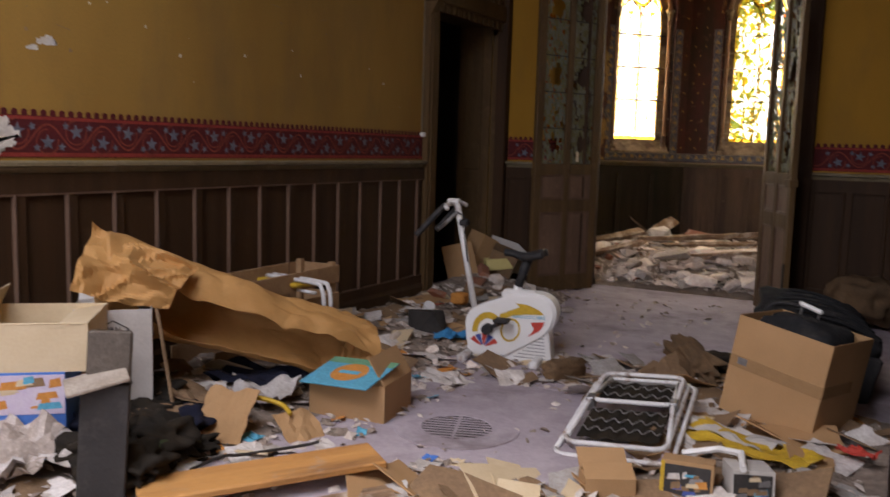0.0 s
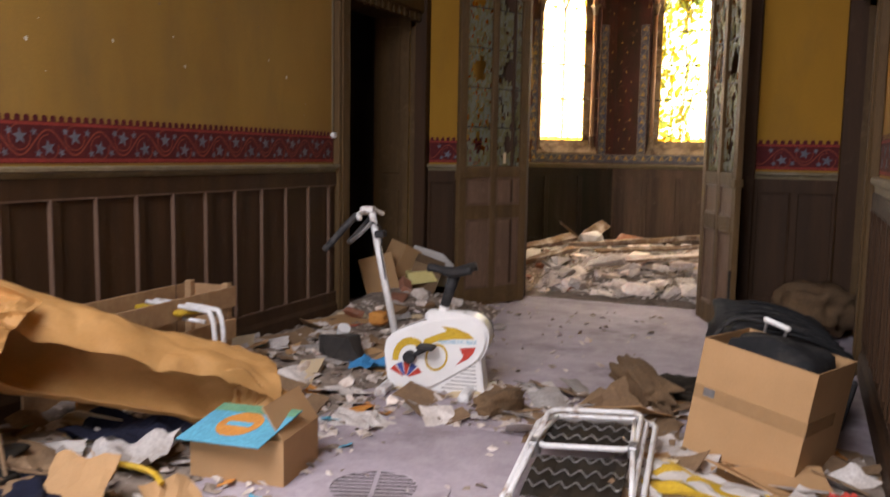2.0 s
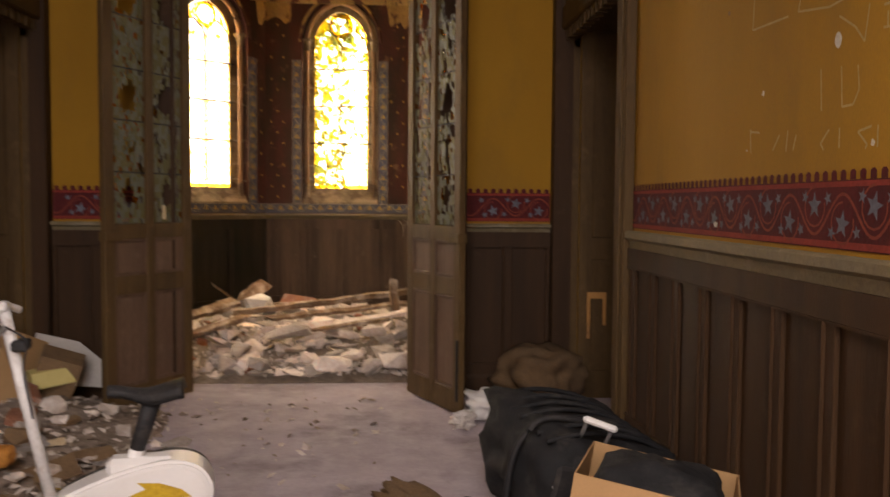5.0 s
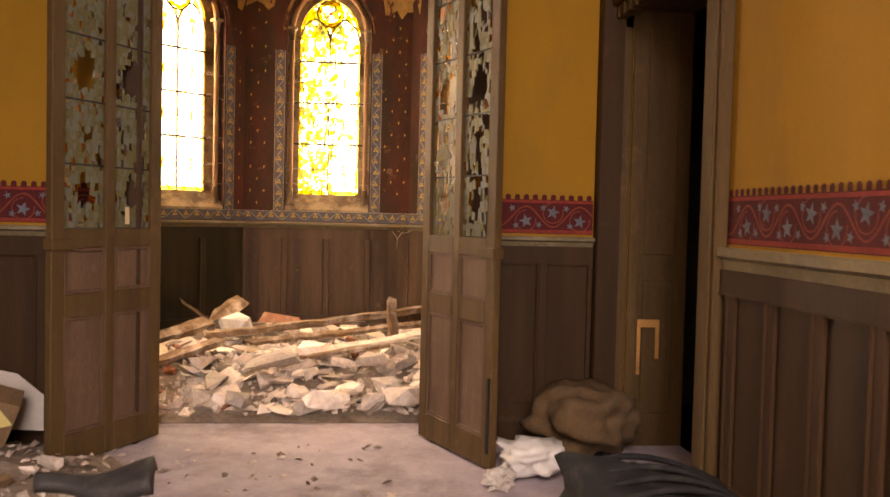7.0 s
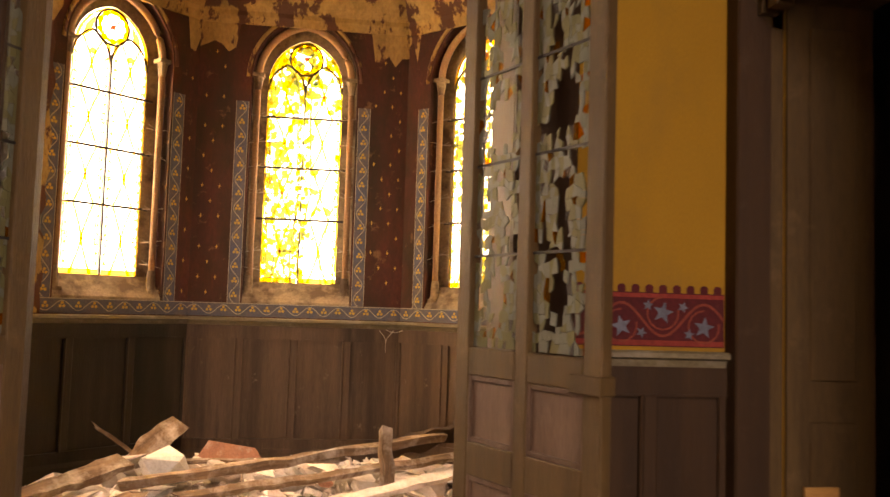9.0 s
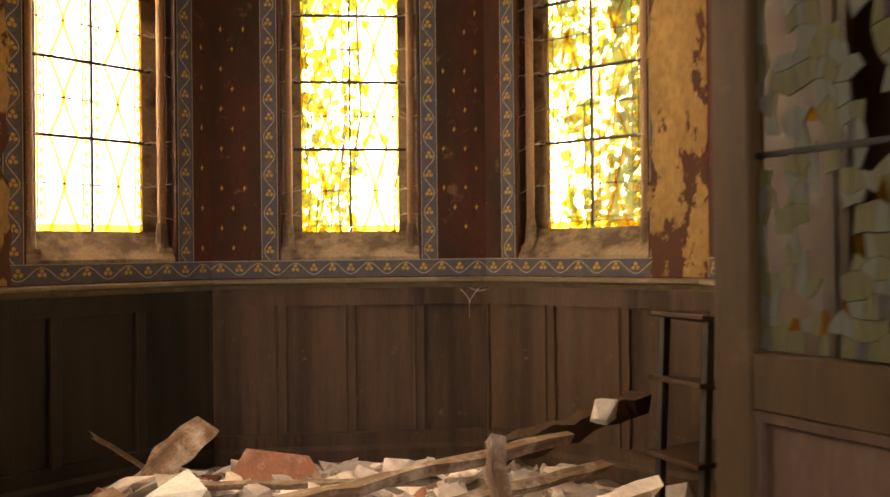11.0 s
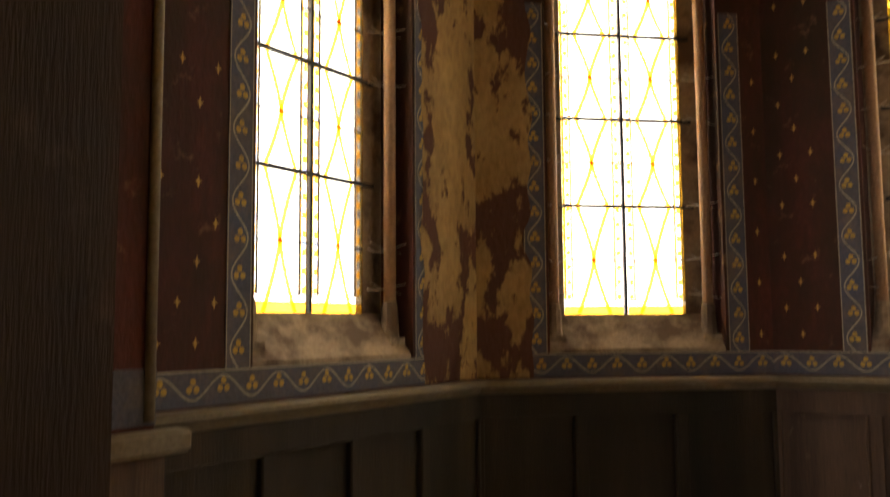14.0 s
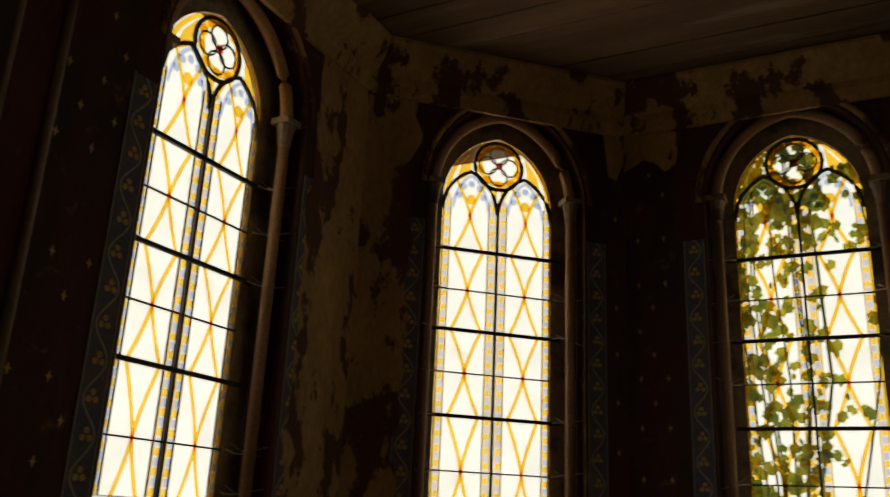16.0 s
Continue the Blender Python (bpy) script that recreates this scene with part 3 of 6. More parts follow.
def side_door_casing(name, m, depth, label):
    """Casing of a side doorway; x runs along the wall from the near jamb, y into the hall."""
    w = DOOR1 - DOOR0
    ob = thing(name, label, "door casing", m, kind="structure")
    for a, b in ((-CASE, 0.0), (w, w + 0.1)):
        part("jamb", finish(block(bmesh.new(), a, b, -0.002, 0.06, 0, DOOR_H, 0.008)), M["door"], ob)
        part("jamb_moulding", finish(block(bmesh.new(), a + 0.03, b - 0.03, 0.06, 0.075, 0, DOOR_H, 0.004)), M["door"], ob)
    for a, b in ((0.0, 0.02), (w - 0.02, w)):
        part("reveal_panel", cuboid(a, b, -depth, -0.002, 0, DOOR_H), M["door"], ob, "brown panelled reveal")
    bm = bmesh.new()
    for z0, z1 in ((0.2, 1.0), (1.15, 2.5)):
        for y0, y1 in ((-depth + 0.08, -0.09),):
            block(bm, w - 0.032, w - 0.02, y0, y1, z0, z1, 0.006)
    part("reveal_moulding", finish(bm), M["door"], ob)
    part("soffit", cuboid(0.02, w - 0.02, -depth, -0.002, DOOR_H - 0.02, DOOR_H), M["door"], ob)
    part("hood", finish(block(bmesh.new(), -0.2, w + 0.1, -0.002, 0.14, DOOR_H, DOOR_H + 0.16, 0.012)), M["door"], ob)
    part("hood_crest", merlons(bmesh.new(), -0.2, w + 0.1, 0.03, 0.13, DOOR_H + 0.16, 0.1), M["door"], ob, "crenellated wooden crest")
    part("hood_drop", merlons(bmesh.new(), -0.1, w + 0.05, 0.04, 0.11, DOOR_H - 0.07, 0.07, 0.1), M["door"], ob)
    for a in (-0.18, w + 0.0):
        part("bracket", finish(prism_x(bmesh.new(), [(0, DOOR_H - 0.12), (0.06, DOOR_H - 0.11), (0.09, DOOR_H - 0.06), (0.13, DOOR_H), (0, DOOR_H)], a, a + 0.1)), M["door"], ob)
    return ob


side_door_casing("door_casing_west", pose(LEFT, DOOR0, 0, 0, 0, 90) @ Matrix.Scale(-1, 4, (0, 1, 0)), TH, "dark wooden doorway casing with a crenellated hood")
side_door_casing("door_casing_east", pose(RIGHT, DOOR0, 0, 0, 0, 90), TH, "dark wooden doorway casing with a crenellated hood")
for s, w, nm in ((LEFT, POST, "west"), (RIGHT - POST_E, POST_E, "east")):
    solo("trim_corner_" + nm, finish(block(bmesh.new(), s + 0.002, s + w, DOOR1 + 0.001, FRONT + 0.0, 0, DOOR_H + 0.25, 0.008)), M["wainscot"], "dark brown corner post of the doorway", "corner post", kind="structure")
cord = thing("light_switch", "small white round switch with a surface cable", "switch", pose(LEFT, DOOR0 - CASE - 0.02, 1.47))
part("plate", finish(tube(bmesh.new(), [(0, 0, 0), (0.035, 0, 0)], 0.022, 12)), M["white_plastic"], cord, smooth=False)
part("cable", tube(bmesh.new(), [(0.006, 0, 0.02), (0.006, 0, 2.6)], 0.006, 6), M["rail"], cord)

# Casing round the double doorway.
ob = thing("door_casing_north", "dark wooden double-door casing with a crenellated lintel", "door casing", None, kind="structure")
for a, b in ((JL - 0.24, JL), (JR, JR + 0.24)):
    part("jamb", finish(block(bmesh.new(), a, b, FRONT - 0.05, FRONT - 0.002, 0, LINTEL, 0.008)), M["wainscot"], ob)
    c = (a, a + 0.14) if a > C else (b - 0.14, b)
    part("jamb_lining", cuboid(JL - 0.1 if a < C else JR, JL if a < C else JR + 0.1, FRONT - 0.002, 8.83, 0, LINTEL + 0.1), M["wainscot"], ob)
part("lintel", finish(block(bmesh.new(), JL - 0.26, JR + 0.26, FRONT - 0.09, FRONT - 0.002, LINTEL, LINTEL + 0.22, 0.01)), M["wainscot"], ob)
part("lintel_lining", cuboid(JL, JR, FRONT - 0.002, 8.83, LINTEL, LINTEL + 0.1), M["wainscot"], ob)
part("lintel_crest", merlons(bmesh.new(), JL - 0.26, JR + 0.26, FRONT - 0.08, FRONT - 0.01, LINTEL + 0.22, 0.1, 0.14), M["wainscot"], ob, "crenellated crest")


def glass_bits(x0, x1, z0, z1, seed, material_pick, hole):
    """Small leaded pieces of glass in a jittered net, some fallen out."""
    rnd = random.Random(seed)
    nx, nz = 14, int((z1 - z0) / 0.033)
    g = {}
    for i in range(nx + 1):
        for j in range(nz + 1):
            jx = 0 if i in (0, nx) else rnd.uniform(-0.45, 0.45)
            jz = 0 if j in (0, nz) else rnd.uniform(-0.45, 0.45)
            g[i, j] = (x0 + (i + jx) * (x1 - x0) / nx, z0 + (j + jz) * (z1 - z0) / nz)
    out = {}
    for i in range(nx):
        for j in range(nz):
            q = [g[i, j], g[i + 1, j], g[i + 1, j + 1], g[i, j + 1]]
            cx, cz = sum(p[0] for p in q) / 4, sum(p[1] for p in q) / 4
            if cz < z0 + 0.5 and abs(cx - (x0 + x1) / 2) / 0.052 + abs(cz - z0 - 0.19) / 0.115 < 1:
                continue
            k = (cz - z0 - 0.62) % 0.62 - 0.2
            if cz > z0 + 0.5 and math.hypot((cx - (x0 + x1) / 2) / 0.075, k / 0.1) < 1 + 0.35 * rough_at(cx * 30, cz * 30, seed):
                continue
            if 0.75 * rough_at(i * 0.34 + seed, j * 0.25, 2.0) + 0.4 * rough_at(i * 1.1 + seed, j * 0.8, 7.0) > hole:
                continue
            q = [(cx + (x - cx) * 0.93, cz + (z - cz) * 0.95) for x, z in q]
            k = material_pick(rnd)
            prism(out.setdefault(k, bmesh.new()), q, -0.003, 0.003)
    return out


def door_leaf(name, m, broken, label, seed):
    """A leaf of the double door; x runs from the hinge to the free edge, y is its thickness."""
    w, h, t = 0.80, LINTEL - 0.02, 0.022
    ob = thing(name, label, "door", m, kind="structure")
    s = 0.085
    for a, b in ((0, s), (w - s, w), (w / 2 - 0.035, w / 2 + 0.035)):
        part("stile", finish(block(bmesh.new(), a, b, -t, t, 0.015, h, 0.005)), M["door"], ob)
    for a, b in ((0.015, 0.17), (0.78, 0.90), (1.14, 1.24), (h - 0.12, h)):
        for x0, x1 in ((s, w / 2 - 0.035), (w / 2 + 0.035, w - s)):
            part("cross_rail", finish(block(bmesh.new(), x0, x1, -t, t, a, b, 0.004)), M["door"], ob)
    for x0, x1 in ((s, w / 2 - 0.035), (w / 2 + 0.035, w - s)):
        for a, b in ((0.17, 0.78), (0.90, 1.14)):
            part("panel", finish(block(bmesh.new(), x0 + 0.002, x1 - 0.002, -0.008, 0.008, a + 0.002, b - 0.002)), M["door_panel"], ob)
            bm = bmesh.new()
            for y0, y1 in ((0.008, 0.019), (-0.019, -0.008)):
                block(bm, x0, x0 + 0.02, y0, y1, a, b, 0.003)
                block(bm, x1 - 0.02, x1, y0, y1, a, b, 0.003)
                block(bm, x0 + 0.02, x1 - 0.02, y0, y1, a, a + 0.02, 0.003)
                block(bm, x0 + 0.02, x1 - 0.02, y0, y1, b - 0.02, b, 0.003)
            part("panel_bead", bm, M["wainscot_edge"], ob, "worn panel moulding")
        a, b = 1.24, h - 0.12
        seed += 1
        bits = glass_bits(x0 + 0.004, x1 - 0.004, a + 0.004, b - 0.004, seed, lambda r: r.choice(["old_glass"] * 7 + ["pale_glass"] * 7 + ["yellow_glass", "clear"]), broken)
        for k in bits:
            part("leaded_pane", finish(bits[k]), M[k], ob, "broken grimy leaded glass", kind="stuff")
        part("saddle_bar", broken_bars(x0, x1, a, b), M["iron"], ob)
    part("latch_plate", finish(block(bmesh.new(), w - 0.14, w + 0.004, -t - 0.012, t + 0.012, 1.13, 1.19, 0.004)), M["door"], ob, "painted latch plate")
    part("bolt", finish(block(bmesh.new(), w - 0.03, w - 0.01, -t - 0.012, -t, 0.1, 0.5)), M["iron"], ob)
    return ob


def broken_bars(x0, x1, a, b):
    bm = bmesh.new()
    for k in range(1, 5):
        z = a + k * (b - a) / 5
        block(bm, x0, x1, -0.006, 0.006, z - 0.005, z + 0.005)
    return bm


HY, HY_E = 8.52, 8.5
door_leaf("door_west_leaf", pose(HINGE_W, HY, 0, 0, 0, 242), 0.3, "open brown door leaf with broken leaded glass", 11)
door_leaf("door_east_leaf", pose(HINGE_E, HY_E, 0, 0, 0, 294), 0.12, "open brown door leaf with broken leaded glass", 31)
tag = thing("paper_tag", "small cream card stuck to the door glass", "card", pose(HINGE_W, HY, 0, 0, 0, 242))
part("card", cuboid(0.27, 0.30, 0.026, 0.03, 1.265, 1.36), M["card_pale"], tag)


# ---- the bay with the pointed windows ----
def arch(half, spring, apex, n=14):
    """Right half of a pointed arch, from the spring to the apex, as (x, z)."""
    rise = apex - spring
    r = (rise * rise + half * half) / (2 * half)
    a1 = math.asin(min(1, rise / r))
    return [(half - r + r * math.cos(a1 * i / n), spring + r * math.sin(a1 * i / n)) for i in range(n + 1)]


def arch_line(half, spring, apex, n=14):
    right = arch(half, spring, apex, n)
    return [(-x, z) for x, z in right] + right[-2::-1]


OPEN = GLASS + 0.125


def bay_wall(name, m, length, centre, label, peel):
    """A wall of the bay, x along it, y into the room, with one pointed opening (or none)."""
    bm = bmesh.new()
    top = BAY_TOP + 0.05
    t0 = -0.24
    if centre is None:
        block(bm, 0, length, t0, 0, 0, top)
    else:
        a, b = centre - OPEN, centre + OPEN
        block(bm, -0.18, a, t0, 0, 0, top)
        block(bm, b, length + 0.18, t0, 0, 0, top)
        block(bm, a, b, t0, 0, 0, SILL - 0.19)
        line = arch_line(OPEN, SPRING, APEX + 0.15)
        for (x0, z0), (x1, z1) in zip(line, line[1:]):
            if x1 - x0 > 1e-5:
                prism(bm, [(centre + x0, z0), (centre + x1, z1), (centre + x1, top), (centre + x0, top)], t0, 0)
    bmesh.ops.remove_doubles(bm, verts=bm.verts[:], dist=0.0004)
    return solo(name, finish(bm), M["bay_peel"] if peel else M["bay_red"], label, "wall", m, kind="structure")


def gothic_window(name, m, c, label, seed):
    """Two lights under a rose, in stone, with lead, saddle bars and coloured borders; x across, z up, glass at y = -0.17."""
    ob = thing(name, label, "window", m @ Matrix.Translation((c, 0, 0)), kind="structure")
    y = -0.17
    bm = finish(prism_x(bmesh.new(), [(-0.235, SILL - 0.19), (-0.01, SILL - 0.185), (-0.012, SILL - 0.165), (y + 0.02, SILL), (-0.235, SILL)], -OPEN, OPEN))
    part("sill", bm, M["stone"], ob, "sloping grey stone sill")
    # stone frame round the glass
    bm = bmesh.new()
    for s in (-1, 1):
        block(bm, min(s * GLASS, s * OPEN), max(s * GLASS, s * OPEN), -0.205, y - 0.0, SILL, SPRING)
    inner, outer = arch_line(GLASS, SPRING, APEX), arch_line(OPEN, SPRING, APEX + 0.15)
    for i in range(len(inner) - 1):
        prism(bm, [inner[i], inner[i + 1], outer[i + 1], outer[i]], -0.205, y)
    part("frame", finish(bm), M["stone"], ob, "stone window frame")
    for s in (-1, 1):
        x = s * (GLASS + 0.078)
        col = part("colonnette", tube(bmesh.new(), [(x, -0.085, SILL - 0.04), (x, -0.085, SPRING)], 0.026, 10), M["column"], ob, "slender ochre stone shaft", smooth=True)
        bm = bmesh.new()
        tube(bm, [(x, -0.085, SILL - 0.1), (x, -0.085, SILL + 0.02), (x, -0.085, SILL + 0.05)], 0.04, 10, 0.028)
        block(bm, x - 0.045, x + 0.045, -0.13, -0.04, SILL - 0.17, SILL - 0.1)
        part("base", bm, M["stone"], col)
        bm = tube(bmesh.new(), [(x, -0.085, SPRING - 0.09), (x, -0.085, SPRING - 0.03), (x, -0.085, SPRING + 0.02)], 0.027, 10, 0.046)
        block(bm, x - 0.05, x + 0.05, -0.135, -0.035, SPRING + 0.02, SPRING + 0.05)
        part("capital", bm, M["stone"], col)
    line = [(x, -0.085, z) for x, z in arch_line(GLASS + 0.075, SPRING + 0.03, APEX + 0.09)]
    part("arch_roll", tube(bmesh.new(), line, 0.03, 8), M["column"], ob, "rounded arch moulding", smooth=True)
    line = [(x, 0.0, z) for x, z in arch_line(OPEN + 0.03, SPRING, APEX + 0.185)]
    part("hood_mould", tube(bmesh.new(), line, 0.016, 8), M["bay_peel"], ob, "stone hood moulding", smooth=True)
    # mullion and tracery
    bm = bmesh.new()
    block(bm, -0.007, 0.007, y - 0.012, y + 0.01, SILL, SPRING)
    hw = GLASS / 2
    for s in (-1, 1):
        tube(bm, [(s * hw + x, y - 0.01, z) for x, z in arch_line(hw - 0.004, SPRING - 0.06, SPRING + 0.17, 8)], 0.011, 6)
    tube(bm, [(x, y - 0.01, z) for x, z in disc_points(0, SPRING + 0.225, 0.14, 24) + [(0, SPRING + 0.365)]], 0.011, 6)
    part("tracery", bm, M["iron"], ob, "dark mullion and tracery with a round rose")
    bm = bmesh.new()
    for a in range(4):
        ang = a * math.pi / 2
        tube(bm, [(0.062 * math.sin(ang) + x, y - 0.01, SPRING + 0.225 + 0.062 * math.cos(ang) + z) for x, z in disc_points(0, 0, 0.052, 14) + [(0, 0.052)]], 0.005, 5)
    part("quatrefoil", bm, M["iron"], ob)
    bm = bmesh.new()
    levels = [SILL + 0.0, *BARS]
    for z in BARS:
        block(bm, -GLASS - 0.05, GLASS + 0.05, y + 0.005, y + 0.022, z - 0.009, z + 0.009)
    part("saddle_bar", bm, M["iron"], ob, "rusty iron saddle bars")
    bm = bmesh.new()
    mids = [(a + b) / 2 for a, b in zip(levels, levels[1:])] + [SPRING + 0.02 + 0.13]
    for z in mids[:3]:
        block(bm, -GLASS, GLASS, y - 0.006, y + 0.004, z - 0.0035, z + 0.0035)
    for z in (SILL + 0.04, SILL + 0.065):
        block(bm, -GLASS, GLASS, y - 0.006, y + 0.004, z - 0.002, z + 0.002)
    for s in (-1, 1):
        for x in (0.052, GLASS - 0.046, GLASS - 0.008):
            block(bm, s * x - 0.0012, s * x + 0.0012, y - 0.006, y + 0.004, SILL + 0.065, SPRING)
    part("lead_came", bm, M["iron"], ob)
    # glass
    for s in (-1, 1):
        for z0, z1 in zip(levels[:3], BARS):
            part("pane", finish(block(bmesh.new(), min(s * 0.012, s * GLASS), max(s * 0.012, s * GLASS), y - 0.004, y, z0, z1)), M["clear"], ob)
    inner = arch_line(GLASS, SPRING, APEX)
    head = prism(bmesh.new(), [(GLASS, BARS[2]), (-GLASS, BARS[2]), *inner], y - 0.004, y)
    part("pane", finish(head), M["clear"], ob, "arched head pane")
    yb, bb, rb = bmesh.new(), bmesh.new(), bmesh.new()
    bw = 0.036
    for s in (-1, 1):
        for edge in (0.014, GLASS - bw - 0.008):
            z, k = SILL + 0.07, 0
            x0, x1 = sorted((s * edge, s * (edge + bw)))
            for xa in (x0, x1 - 0.006):
                fan(yb, [(xa, z), (xa + 0.006, z), (xa + 0.006, SPRING + 0.02), (xa, SPRING + 0.02)], y + 0.002)
            while z < SPRING + 0.0:
                fan(yb if k % 2 == 0 else bb, [(x0 + 0.008, z), (x1 - 0.008, z), (x1 - 0.008, z + 0.032), (x0 + 0.008, z + 0.032)], y + 0.0022)
                z += 0.036
                k += 1
        fan(yb, [(s * GLASS, SILL), (s * 0.012, SILL), (s * 0.012, SILL + 0.038), (s * GLASS, SILL + 0.038)], y + 0.002)
        fan(yb, [(s * GLASS, SILL + 0.07), (s * (GLASS - 0.009), SILL + 0.07), (s * (GLASS - 0.009), SPRING), (s * GLASS, SPRING)], y + 0.0025)
        cx = s * (GLASS / 2 + 0.003)
        for z0, z1 in zip(levels[:3] + [BARS[2]], [*BARS, BARS[2] + 0.4]):
            h = z1 - z0
            for q in (-1, 1):
                pts = [(cx + q * 0.082 * abs(i / 8 - 1) ** 1.3, z0 + h * i / 16) for i in range(17)]
                ribbon(yb, pts, 0.019, y + 0.0045)
            zc = (z0 + z1) / 2
            fan(yb, [(cx - 0.013, zc), (cx, zc - 0.036), (cx + 0.013, zc), (cx, zc + 0.036)], y + 0.0054)
            fan(rb, disc_points(cx, zc, 0.009, 8), y + 0.006)
    for k in range(10):
        a = k * math.pi / 5
        fan(yb, [(x, z) for x, z in disc_points(0.115 * math.sin(a), SPRING + 0.225 + 0.115 * math.cos(a), 0.026, 8)], y + 0.003)
    fan(rb, disc_points(0, SPRING + 0.225, 0.022, 8), y + 0.003)
    for k in range(24):
        a0, a1 = k * math.pi / 12, (k + 1) * math.pi / 12
        fan(yb, [(r * math.sin(a), SPRING + 0.225 + r * math.cos(a)) for r, a in ((0.1, a0), (0.132, a0), (0.132, a1), (0.1, a1))], y + 0.0071)
    for s in (-1, 1):
        fan(yb, [(s * 0.01, SPRING - 0.03), (s * 0.07, SPRING + 0.1), (s * 0.01, SPRING + 0.085)], y + 0.0052)
        fan(yb, [(s * 0.17, SPRING + 0.145), (s * 0.25, SPRING + 0.09), (s * 0.225, SPRING + 0.19), (s * 0.15, SPRING + 0.29)], y + 0.0052)
        for k in range(5):
            a = (k - 2) * 0.7
            fan(bb, disc_points(s * hw + 0.07 * math.sin(a), SPRING + 0.005 + 0.085 * math.cos(a), 0.02, 7), y + 0.0061)
        fan(yb, disc_points(s * hw, SPRING + 0.0, 0.03, 8), y + 0.0065)
    for s in (-1, 1):
        for (x0, z0), (x1, z1) in zip(arch(GLASS - 0.002, SPRING, APEX - 0.01), arch(GLASS - 0.002, SPRING, APEX - 0.01)[1:]):
            fan(yb, [(s * x0, z0), (s * x1, z1), (s * (x1 - 0.03 if x1 > 0.04 else 0), z1), (s * (x0 - 0.03), z0)], y + 0.003)
        ribbon(bb, [(s * hw + x * 0.72, z - 0.01) for x, z in arch_line(hw - 0.02, SPRING - 0.05, SPRING + 0.15, 7)], 0.016, y + 0.0035)
    part("yellow_glass", yb, M["yellow_glass"], ob, "golden yellow stained glass strips", kind="stuff")
    part("blue_glass", bb, M["blue_glass"], ob, "pale blue stained glass squares", kind="stuff")
    part("red_glass", rb, M["red_glass"], ob, "small red glass rosettes", kind="stuff")
    rnd = random.Random(seed)
    bm = bmesh.new()
    for z in [*BARS, *mids[:3], SILL + 0.1]:
        for s in (-1, 1):
            if rnd.random() < 0.75:
                tube(bm, bend([(s * GLASS, y + 0.03, z), (s * (GLASS + 0.05), -0.11, z + rnd.uniform(-0.02, 0.01)), (s * (GLASS + 0.12), -0.03, z + rnd.uniform(-0.05, 0.03))], 4), 0.005, 5, 0.002)
                tube(bm, bend([(s * (GLASS + 0.02), y + 0.03, z + 0.03), (s * (GLASS + 0.06), -0.11, z), (s * (GLASS + 0.1), -0.04, z - 0.02)], 4), 0.003, 5, 0.001)
    part("cobweb", bm, M["web"], ob, "dusty cobwebs on the bar ends", kind="stuff")
    for o in ob.children:
        if o.name.startswith(("pane", "yellow", "blue_g", "red_g")):
            o.visible_shadow = False
    return ob


